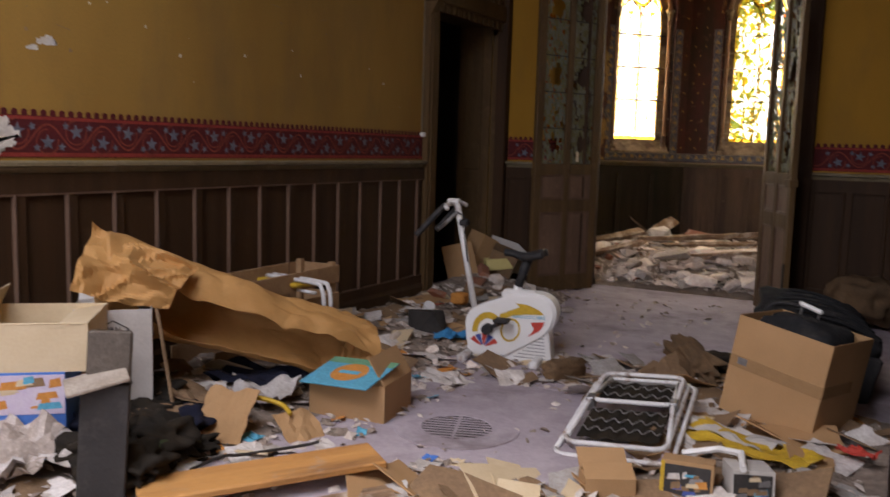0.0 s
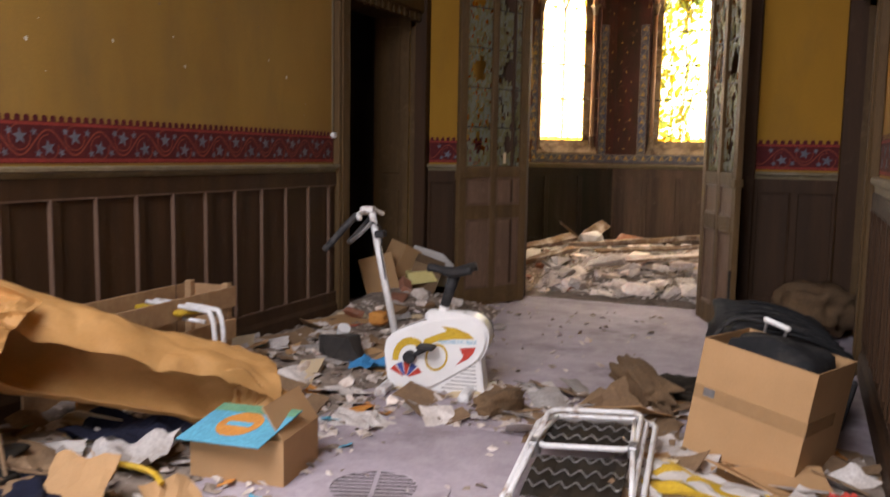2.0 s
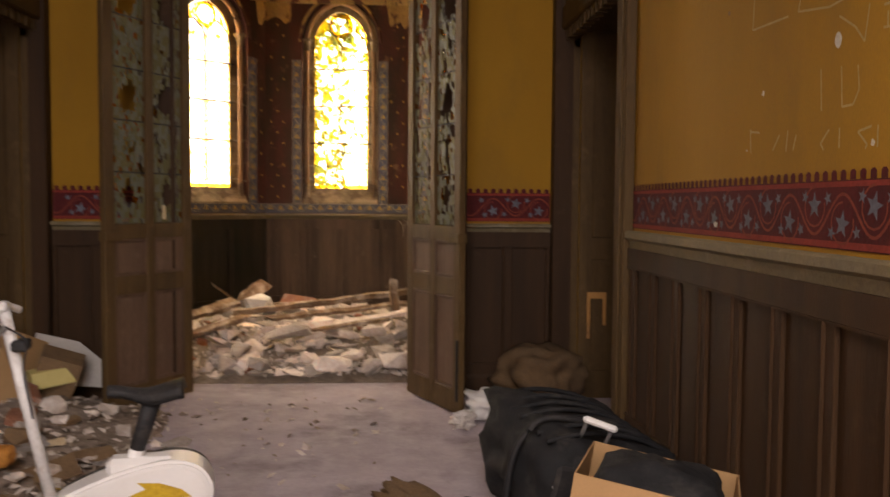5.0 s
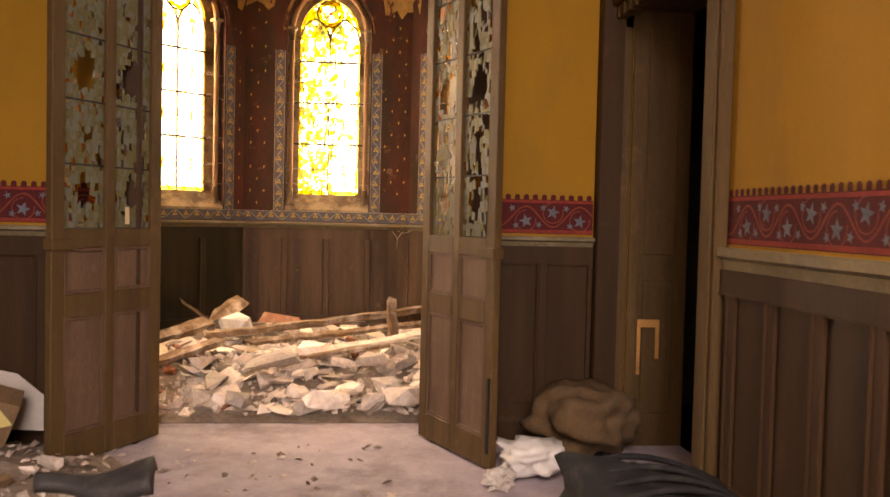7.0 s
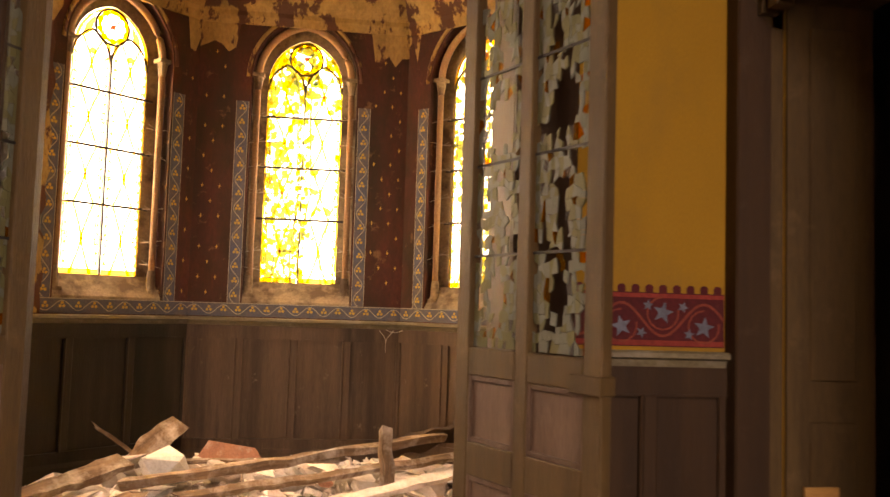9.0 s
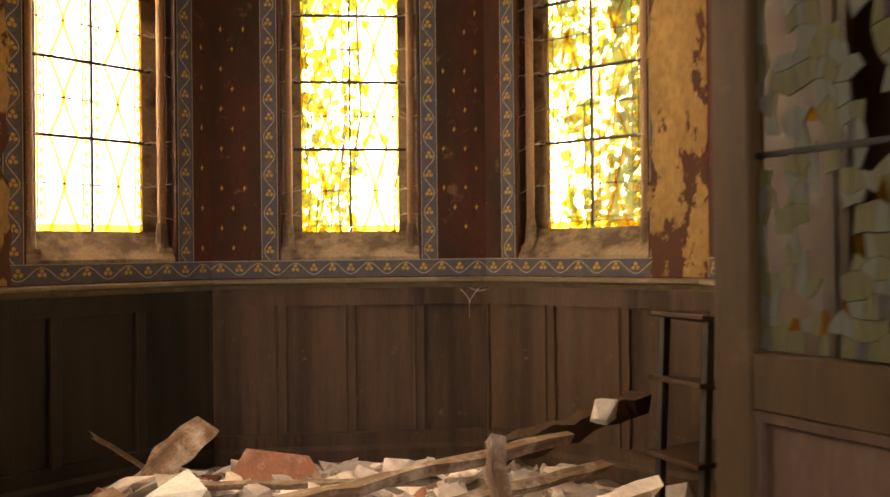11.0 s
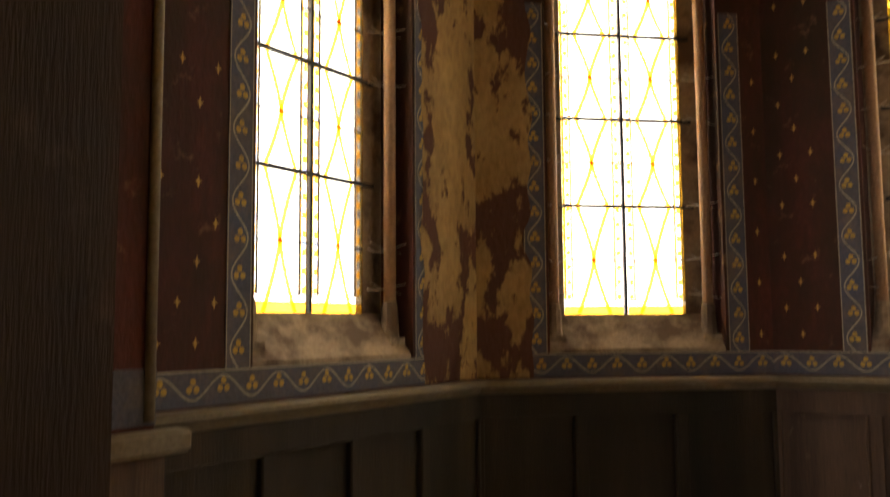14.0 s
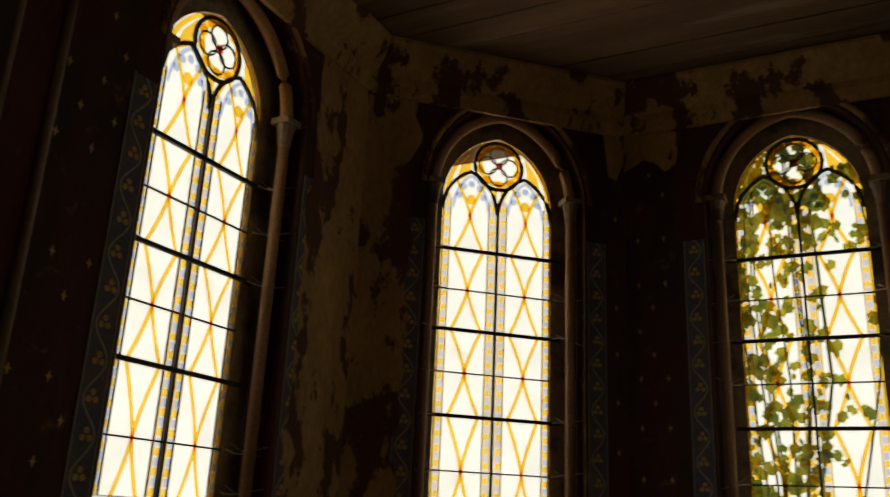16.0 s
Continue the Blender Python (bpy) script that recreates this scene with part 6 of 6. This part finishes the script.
solo("burnt_cushion", soft_box(0.62, 0.16, 0.15, 15, lump=0.26), M["sack"], "burnt foam cushion on the floor", "cushion", pose(-0.83, 5.74, 0, 0, 5, -56), smooth=True)
solo("black_rag", soft_box(0.36, 0.26, 0.12, 16, 2.3, 0.34), M["cloth_dark"], "black rag beside the cushion", "cloth", pose(-0.66, 5.78, 0, 0, 0, 10), smooth=True)
solo("old_shoe", soft_box(0.28, 0.1, 0.12, 18, lump=0.12), M["sack"], "old brown shoe on the floor", "shoe", pose(-1.45, 5.15, 0, 0, 0, 60), smooth=True)
solo("snack_wrapper", crumpled(0.62, 0.24, 0.06, 19, 16, 8, 0.002), M["yellow"], "yellow and silver plastic wrapper", "wrapper", pose(-0.28, 4.36, 0.05, 0, 0, -25))
solo("silver_wrapper", crumpled(0.5, 0.2, 0.07, 20, 14, 8, 0.002), M["card_white"], "silver plastic wrapper on the litter", "wrapper", pose(-0.38, 4.46, 0.045, 0, 0, -25))
solo("red_wrapper", crumpled(0.16, 0.1, 0.05, 21, 8, 6, 0.002), M["red"], "red crisp packet on the litter", "wrapper", pose(0.17, 4.47, 0.07, 0, 0, -20))
pc = carton("picture_box", pose(-0.40, 3.68, 0.03, -10, 0, 8), 0.2, 0.16, 0.14, M["card"], "small printed box with a photograph on it", open_top=False)
photo_print(pc, -0.085, 0.09, 0.01, 0.13, 1)
part("edge_print", cuboid(-0.1, -0.085, -0.004, 0, 0.0, 0.14), M["yellow"], pc, "yellow printed edge")
pc2 = carton("picture_box", pose(-0.16, 3.76, 0.03, -6, 0, 22), 0.16, 0.18, 0.13, M["card_white"], "small white box with a bright print", open_top=False)
photo_print(pc2, -0.075, 0.07, 0.01, 0.12, 2)
solo("white_bracket", tube(bmesh.new(), [(-0.47, 3.92, 0.13), (-0.33, 3.94, 0.17), (-0.23, 3.88, 0.19), (-0.2, 3.74, 0.175)], 0.014, 6), M["white_plastic"], "white plastic bracket in the litter", "bracket")
carton("small_carton", pose(-0.66, 3.55, 0.02, 0, 0, 30), 0.2, 0.14, 0.08, M["card"], "small open carton on the floor", flaps=(("f", -70, 0.1), ("b", 60, 0.1)))
solo("floor_cloth", sheet(16, 8, lambda u, v: (-0.45 + 0.72 * u, 4.45 - 0.62 * u + 0.32 * (v - 0.5), 0.03 + 0.02 * rough_at(u, v, 0, 5)), 0.008), M["card_dark"], "trodden grey carpet strip along the wainscot", "carpet")
# flakes, specks standing for airborne dust, and nail holes on the hall's plaster
for nm, m, length, n in (("west", WEST, LEN_W, 26), ("east", EAST, LEN_E, 20)):
    wear = thing("flake_mote_spots_" + nm, "small white plaster flakes and specks standing for dust motes", "plaster flakes", m, kind="structure")
    rn = random.Random(nm)
    bm = bmesh.new()
    for k in range(n):
        x, z, r = rn.uniform(0.2, min(length - 0.2, 6.5)), rn.uniform(1.52, 2.6), rn.uniform(0.003, 0.011)
        fan(bm, [(x + r * math.sin(a) * (1 + 0.5 * rough_at(a, x, 2, 2)), z + r * math.cos(a) * (1 + 0.5 * rough_at(a, z, 5, 2))) for a in (q * 0.63 for q in range(10))], 0.0015)
    if nm == "west":
        for x, z, r in ((3.7, 1.83, 0.04), (3.78, 1.79, 0.022)):
            fan(bm, [(x + 1.3 * r * (math.sin(a) + 0.6 * rough_at(a, x, 2, 3)), z + 0.6 * r * (math.cos(a) + 0.7 * rough_at(a, z, 5, 3))) for a in (q * 0.157 for q in range(40))], 0.0018)
    part("flake", bm, M["bare"], wear, kind="stuff")
    bm = bmesh.new()
    for k in range(7):
        x, z = rn.uniform(0.4, min(length - 0.3, 6)), rn.uniform(1.8, 2.6)
        ribbon(bm, [(x, z), (x + rn.uniform(-0.12, 0.12), z + rn.uniform(-0.03, 0.03))], 0.003, 0.0012)
        fan(bm, disc_points(x, z - 0.1, rn.uniform(0.006, 0.014), 9), 0.0012)
    part("stain", bm, M["card_dark"], wear, "dark scuffs and nail holes", kind="stuff")
# scratched writing and wear on the east wall
marks = thing("scratched_writing", "letters scratched into the ochre plaster", "graffiti", pose(RIGHT, 5.05, 0, 0, 0, 90), kind="structure")
bm = bmesh.new()
for line in ([(0.36, 2.15), (0.37, 2.03), (0.09, 2.02)], [(0.0, 2.07), (0.02, 2.02), (-0.18, 1.99), (-0.34, 2.0)], [(-0.24, 1.95), (-0.33, 1.9), (-0.38, 1.85), (-0.4, 1.95)], [(-0.47, 1.93), (-0.54, 1.93)], [(-0.49, 1.91), (-0.49, 1.87)], [(-0.47, 1.87), (-0.56, 1.86)], [(-0.58, 1.93), (-0.63, 1.87)], [(-0.14, 1.81), (-0.15, 1.68)], [(-0.26, 1.8), (-0.27, 1.68), (-0.33, 1.68), (-0.36, 1.72), (-0.35, 1.79)], [(-0.64, 1.76), (-0.6, 1.69)], [(0.37, 1.67), (0.36, 1.58)], [(0.37, 1.66), (0.29, 1.65)], [(0.13, 1.63), (0.18, 1.58)], [(0.07, 1.64), (0.08, 1.57)], [(0.01, 1.62), (0.03, 1.57)], [(-0.2, 1.62), (-0.15, 1.58), (-0.17, 1.56)], [(-0.26, 1.62), (-0.26, 1.56)], [(-0.43, 1.61), (-0.36, 1.6), (-0.41, 1.56), (-0.4, 1.55)], [(-0.46, 1.61), (-0.46, 1.55)], [(-0.58, 1.6), (-0.59, 1.54)]):
    ribbon(bm, line, 0.007, 0.002)
part("scratch", bm, M["scratch"], marks)
part("chip", fan(bmesh.new(), [(-0.24 + 0.02 * math.sin(a) * (1 + 0.4 * rough_at(a, 1, 1)), 1.88 + 0.025 * math.cos(a)) for a in (k * 0.6 for k in range(10))], 0.003), M["bare"], marks)
# bare wood left by a torn-off lock, on the east reveal
lockm = thing("torn_lock_mark", "strip of bare orange wood where a lock was torn off", "lock mark", None)
bm = bmesh.new()
block(bm, RIGHT + 0.06, RIGHT + 0.08, DOOR1 - 0.046, DOOR1 - 0.034, 0.435, 0.765)
block(bm, RIGHT + 0.08, RIGHT + 0.195, DOOR1 - 0.046, DOOR1 - 0.034, 0.72, 0.765)
block(bm, RIGHT + 0.173, RIGHT + 0.195, DOOR1 - 0.046, DOOR1 - 0.034, 0.53, 0.72)
part("bare_wood", bm, M["plank"], lockm)


# ---- things in the bay ----
def mound_height(x, y):
    f = max(0.0, min(1.0, (y - 8.85) / 1.5))
    g = max(0.0, 1 - max(0.0, (y - 10.9) / 1.6) * 0.75)
    g *= 1 - 0.75 * max(0.0, min(1.0, (abs(x - C) - 0.95) / 0.8)) * max(0.0, min(1.0, (y - 9.9) / 1.0))
    h = 0.36 * f ** 0.8 * g * (0.8 + 0.25 * rough_at(x, y, 0, 1.3))
    return h + (0.05 * rough_at(x, y, 3, 4) + 0.02 * rough_at(x, y, 5, 11)) * f


def mound_point(u, v):
    x, y = C - 1.9 + 3.8 * u, 8.84 + 3.55 * v
    return (x, y, max(0.004, mound_height(x, y)))


bm = sheet(64, 60, mound_point, 0.01)
solo("plaster_mound", bm, M["mound"], "heap of plaster dust and rubble on the bay floor", "rubble", kind="stuff")


def scattered(name, meshes, spots, label, category, group):
    rnd = random.Random(name)
    for k, (x, y, z, s) in enumerate(spots):
        me = rnd.choice(meshes)
        ob = new(name, me)
        ob.matrix_world = pose(x, y, z, rnd.uniform(-25, 25), rnd.uniform(-25, 25), rnd.uniform(0, 360)) @ Matrix.Scale(s, 4)
        tagged(ob, label, category, group)


def mesh_of(bm, material):
    me = bpy.data.meshes.new("piece")
    bm.to_mesh(me)
    bm.free()
    me.materials.append(material)
    return me


rnd = random.Random(77)
plaster_lumps = [mesh_of(shard(100 + k, rnd.uniform(0.14, 0.3), rnd.uniform(0.1, 0.2), rnd.uniform(0.05, 0.1), 13), M["rubble"]) for k in range(14)]
plates = [mesh_of(shard(160 + k, rnd.uniform(0.22, 0.36), rnd.uniform(0.12, 0.22), rnd.uniform(0.025, 0.05), 12), M["rubble"]) for k in range(8)]
brick_lumps = [mesh_of(shard(140 + k, 0.16, 0.1, 0.06, 12), M["brick"]) for k in range(4)]


def bay_spots(n, s0, s1, y1=12.2, power=0.8):
    out = []
    while len(out) < n:
        x, y = rnd.uniform(C - 1.75, C + 1.75), 8.95 + (y1 - 8.95) * rnd.random() ** power
        if y > 11.3 and abs(x - C) > 1.75 - (y - 11.3):
            continue
        if y < 9.55 and abs(x - C) > 1.5:
            continue
        out.append((x, y, mound_height(x, y) - 0.01, rnd.uniform(s0, s1)))
    return out


scattered("plaster_chunk", plaster_lumps, bay_spots(270, 0.4, 1.2, power=1.25), "broken lump of pale plaster in the rubble", "rubble", "rubble in the bay")
scattered("plaster_slab", plates, [(x, y, z + 0.02, s) for x, y, z, s in bay_spots(110, 0.6, 1.25, 11.4, 0.9)], "large broken slab of plaster on the heap", "rubble", "large rubble in the bay")
scattered("brick_chunk", brick_lumps, bay_spots(26, 0.6, 1.2), "broken brick in the rubble", "rubble", "bricks in the bay")
bm = bmesh.new()
for x, y, z, s in bay_spots(2200, 0.012, 0.055, 12.2, 1.2):
    t = Euler((rnd.uniform(0, 6), rnd.uniform(0, 6), rnd.uniform(0, 6))).to_matrix()
    vs = [bm.verts.new(Vector((x, y, z + s * 0.3)) + t @ Vector(p) * s * rnd.uniform(0.6, 1)) for p in ((-1, -0.6, -0.4), (1, -0.5, -0.4), (0.8, 0.7, -0.4), (-0.7, 0.6, -0.4), (0.1, 0, 0.5))]
    for f in ((0, 1, 4), (1, 2, 4), (2, 3, 4), (3, 0, 4), (3, 2, 1, 0)):
        bm.faces.new([vs[i] for i in f])
solo("plaster_crumbs", finish(bm), M["rubble"], "small crumbs of plaster over the heap", "rubble", kind="stuff")


def timber(name, a, b, w, t, label, roll=0, material="raw_wood"):
    a, b = Vector(a), Vector(b)
    l = (b - a).length
    bm = block(bmesh.new(), -l / 2, l / 2, -w / 2, w / 2, -t / 2, t / 2)
    bmesh.ops.subdivide_edges(bm, edges=[e for e in bm.edges if abs(e.verts[0].co.x - e.verts[1].co.x) > l * 0.9], cuts=16)
    for v in bm.verts:
        v.co += Vector((0, 1, 0)) * 0.35 * w * noise.noise(v.co * 7 + a) + Vector((0, 0, 1)) * 0.45 * t * noise.noise(v.co * 8 - b)
        if abs(v.co.x) > l * 0.49:
            v.co.x += 0.12 * noise.noise(v.co * 30 + a)
    m = Matrix.Translation((a + b) / 2) @ (b - a).to_track_quat("X", "Z").to_matrix().to_4x4() @ pose(0, 0, 0, roll)
    return solo(name, finish(bm), M[material], label, "timber", m)


timber("fallen_beam", (-2.45, 10.2, 0.36), (-0.55, 11.0, 0.52), 0.065, 0.05, "long splintered fallen beam across the rubble", 10)
timber("fallen_beam", (-2.1, 10.05, 0.33), (-0.45, 10.75, 0.44), 0.05, 0.035, "splintered fallen lath beam on the rubble", 30)
timber("fallen_beam", (-1.6, 9.75, 0.3), (-0.3, 10.45, 0.44), 0.08, 0.03, "pale broken board on the rubble", 12, "rubble")
timber("upright_post", (-0.95, 10.45, 0.2), (-0.97, 10.5, 0.62), 0.08, 0.05, "rotten post standing out of the rubble", 0)
timber("fallen_beam", (-3.2, 9.75, 0.25), (-2.5, 10.55, 0.42), 0.12, 0.05, "broken board leaning on the heap", 20)
timber("fallen_beam", (-3.0, 9.5, 0.15), (-2.25, 9.9, 0.38), 0.1, 0.04, "broken board on the heap", 8)
timber("fallen_beam", (-0.9, 11.2, 0.4), (-0.1, 11.3, 0.62), 0.14, 0.1, "dark burnt beam end", 0, "wainscot")
timber("lath", (-2.3, 11.0, 0.35), (-1.2, 10.7, 0.42), 0.05, 0.025, "thin lath on the rubble", 5)
timber("lath", (-1.9, 9.5, 0.28), (-1.0, 9.8, 0.36), 0.05, 0.025, "thin lath on the rubble", 5)
solo("rust_slab", slab([(-0.24, 0), (0.26, 0.02), (0.18, 0.16), (-0.14, 0.2)], -0.02, 0.02), M["brick"], "reddish slab leaning in the rubble", "slab", pose(-1.98, 11.35, 0.24, -40, 4, 8))
solo("plaster_block", shard(201, 0.36, 0.22, 0.17, 16), M["rubble"], "large pale plaster block", "rubble", pose(-1.62, 9.85, 0.2, 5, 3, 20))
solo("plaster_block", shard(203, 0.4, 0.26, 0.2, 16), M["bare"], "large white crumbling plaster block", "rubble", pose(-2.25, 10.55, 0.3, 8, 3, 70))
for k, (x, y, z, w, turn) in enumerate(((-1.85, 9.42, 0.24, 0.4, 8), (-1.46, 8.98, 0.06, 0.34, 30), (-2.02, 8.98, 0.07, 0.28, 75), (-1.03, 9.15, 0.13, 0.3, 110), (-1.15, 9.56, 0.25, 0.26, 20), (-2.33, 9.5, 0.22, 0.26, 60), (-1.3, 9.12, 0.12, 0.24, 140), (-0.92, 9.0, 0.08, 0.36, 5), (-2.2, 9.2, 0.14, 0.3, 100), (-1.62, 9.1, 0.11, 0.22, 50))):
    solo("plaster_block", finish(shard(240 + k, w, w * 0.62, w * 0.36, 15)), M["rubble"], "large pale block of broken plaster", "rubble", pose(x, y, z, 8 * (-1) ** k, 6, turn), "plaster blocks in the bay")
solo("stone_head_block", shard(207, 0.13, 0.11, 0.12, 14), M["bare"], "white broken stone on a burnt beam", "rubble", pose(-0.32, 11.15, 0.55, 0, 0, 20))
timber("broken_board", (-2.72, 11.32, 0.18), (-2.38, 11.62, 0.5), 0.15, 0.03, "dark broken board standing out of the rubble", 35)
timber("broken_stick", (-2.58, 11.5, 0.26), (-2.86, 11.42, 0.5), 0.035, 0.025, "broken stick leaning on the rubble", 10)
shelf = thing("broken_shelf", "broken dark wooden shelf rack in the corner", "shelf", pose(0.13, 10.9, 0.15, 0, 3, 20))
for x, y in ((-0.2, -0.15), (0.25, -0.15), (-0.2, 0.15), (0.25, 0.15)):
    part("post", finish(block(bmesh.new(), x - 0.02, x + 0.02, y - 0.02, y + 0.02, 0, 0.95, 0.004)), M["iron"], shelf)
for z, t in ((0.30, -4), (0.62, 5), (0.92, 6)):
    p = part("board", finish(block(bmesh.new(), -0.27, 0.3, -0.18, 0.18, -0.012, 0.012, 0.004)), M["wainscot"], shelf)
    p.matrix_local = pose(0, 0, z, 0, t, 0)
stack = thing("stack_of_books", "stack of old books on a dark box", "books", pose(-3.38, 9.69, 0.0, 0, 0, 20))
part("box", finish(block(bmesh.new(), -0.16, 0.14, -0.14, 0.14, 0, 0.74, 0.01)), M["slate"], stack, "dark wooden box")
for k, (dx, z, r) in enumerate(((0.0, 0.74, 5), (0.03, 0.765, -8), (-0.02, 0.79, 14), (0.05, 0.815, 2))):
    p = part("sheaf", finish(block(bmesh.new(), -0.12, 0.1, -0.1, 0.08, 0, 0.02, 0.003)), M["paper"] if k > 2 else M["card_dark"], stack, "old book with a pale cover")
    p.matrix_local = pose(dx, 0.02 * k, z, 0, 2 * k, r)


# ---- litter over the hall floor ----
def hall_spots(n, zones, s0, s1):
    out = []
    while len(out) < n:
        x0, x1, y0, y1 = rnd.choice(zones)
        x, y = rnd.uniform(x0, x1), rnd.uniform(y0, y1)
        out.append((x, y, litter_height(x, y) + 0.002, rnd.uniform(s0, s1)))
    return out


def litter_height(x, y):
    """Low banks of trodden litter along both walls."""
    a = max(0.0, min(1.0, (-2.2 - x) / 0.9)) * max(0.0, min(1.0, (7.6 - y) / 0.8)) * max(0.0, min(1.0, (y - 0.4) / 0.6))
    b = max(0.0, min(1.0, (x + 0.75) / 0.6)) * max(0.0, min(1.0, (5.4 - y) / 0.7)) * max(0.0, min(1.0, (y - 1.2) / 0.6))
    c = max(0.0, 1 - math.hypot(x + 3.2, y - 7.55) / 0.85)
    n = 0.65 + 0.5 * rough_at(x, y, 1, 3) + 0.3 * rough_at(x, y, 2, 9)
    return (0.09 * a + 0.06 * b) * n + 0.20 * c * (0.9 + 0.3 * rough_at(x, y, 7, 5))


for nm, (x0, x1, y0, y1) in (("west", (LEFT + 0.03, -2.0, 0.3, 8.3)), ("east", (-0.85, RIGHT - 0.05, 1.1, 5.5))):
    bm = sheet(40, 130, lambda u, v: (x0 + (x1 - x0) * u, y0 + (y1 - y0) * v, litter_height(x0 + (x1 - x0) * u, y0 + (y1 - y0) * v) - 0.004), 0.004)
    solo("litter_bank", bm, M["litter"], "bank of trodden litter along the wainscot", "litter", kind="stuff")

ZW = (LEFT + 0.1, -2.15, 1.2, 7.2)
ZN = (-2.5, -1.9, 1.8, 6.4)
ZE = (-0.8, RIGHT - 0.12, 2.0, 5.3)
ZM = (-1.5, -0.5, 2.4, 3.6)
ZB = (-1.9, -0.6, 4.9, 5.8)
papers = [mesh_of(crumpled(rnd.uniform(0.14, 0.3), rnd.uniform(0.1, 0.22), rnd.uniform(0.004, 0.03), 300 + k, 5, 4), M["paper"]) for k in range(10)]
cards = [mesh_of(crumpled(rnd.uniform(0.2, 0.42), rnd.uniform(0.12, 0.3), rnd.uniform(0.006, 0.04), 320 + k, 3, 2, 0.005), M[rnd.choice(["card", "card_dark", "card_pale", "card_dark"])]) for k in range(10)]
colours = [mesh_of(crumpled(0.13, 0.1, 0.02, 340 + k, 4, 3), M[c]) for k, c in enumerate(("cyan", "red", "yellow", "print_blue", "green", "orange", "lavender", "card_pale"))]
scattered("paper_scrap", papers, hall_spots(200, [ZW, ZW, ZN, ZE, ZE, ZM, ZB], 0.4, 1.2), "torn dirty paper on the floor", "paper", "papers on the hall floor")
scattered("cardboard_scrap", cards, hall_spots(190, [ZW, ZW, ZW, ZE, ZE, ZM, ZB], 0.5, 1.3), "torn piece of cardboard on the floor", "cardboard", "cardboard on the hall floor")
scattered("coloured_scrap", colours, hall_spots(80, [ZW, ZE, ZE, ZM, ZN], 0.4, 1.1), "scrap of coloured packaging", "packaging", "packaging on the hall floor")
scattered("rubble_lump", plaster_lumps, hall_spots(60, [ZW, ZW, ZN, (LEFT + 0.2, -2.4, 5.6, 7.5), (LEFT + 0.2, -2.4, 5.6, 7.5), ZE], 0.25, 0.7), "lump of plaster on the hall floor", "rubble", "lumps on the hall floor")
for count, mat, label in ((2300, "rubble", "pale crumbs of plaster over the hall floor"), (2300, "litter", "brown splinters and dirt over the hall floor")):
    bm = bmesh.new()
    for x, y, z, s in hall_spots(count, [ZW, ZW, ZW, ZN, ZE, ZE, ZM, ZB, (-3.3, -1.0, 1.0, 8.3), (-3.4, -2.4, 5.6, 8.2)], 0.006, 0.035):
        t = Euler((rnd.uniform(-0.5, 0.5), rnd.uniform(-0.5, 0.5), rnd.uniform(0, 6))).to_matrix()
        a, b = s, s * rnd.uniform(0.2, 1)
        vs = [bm.verts.new(Vector((x, y, z + 0.004)) + t @ Vector(p)) for p in ((-a, -b, 0), (a, -b * 0.7, 0), (a * 0.8, b, 0.3 * s), (-a * 0.7, b * 0.8, 0), (0, 0, 0.5 * s))]
        for f in ((0, 1, 4), (1, 2, 4), (2, 3, 4), (3, 0, 4), (3, 2, 1, 0)):
            bm.faces.new([vs[i] for i in f])
    solo("litter_crumbs", finish(bm), M[mat], label, "litter", kind="stuff")


# ---- cobwebs under the bay's dado rail ----
for i, s in enumerate((1.0, 0.7)):
    m, c = bay_windows[(0, 2)[i]]
    x = (2.0, 0.12)[i]
    bm = bmesh.new()
    tube(bm, bend([(x - 0.09 * s, 0.05, 1.18), (x - 0.02 * s, 0.06, 1.12), (x, 0.06, 1.08), (x, 0.055, 1.02 - 0.03 * s)], 5), 0.004, 5, 0.0015)
    tube(bm, bend([(x + 0.08 * s, 0.05, 1.18), (x + 0.02 * s, 0.06, 1.13), (x, 0.06, 1.09)], 5), 0.003, 5, 0.002)
    tube(bm, bend([(x - 0.2 * s, 0.06, 1.185), (x - 0.1 * s, 0.07, 1.165), (x, 0.07, 1.185)], 5), 0.004, 5, 0.002)
    solo("cobweb", bm, M["web"], "dusty cobweb hanging under the dado rail", "cobweb", m)
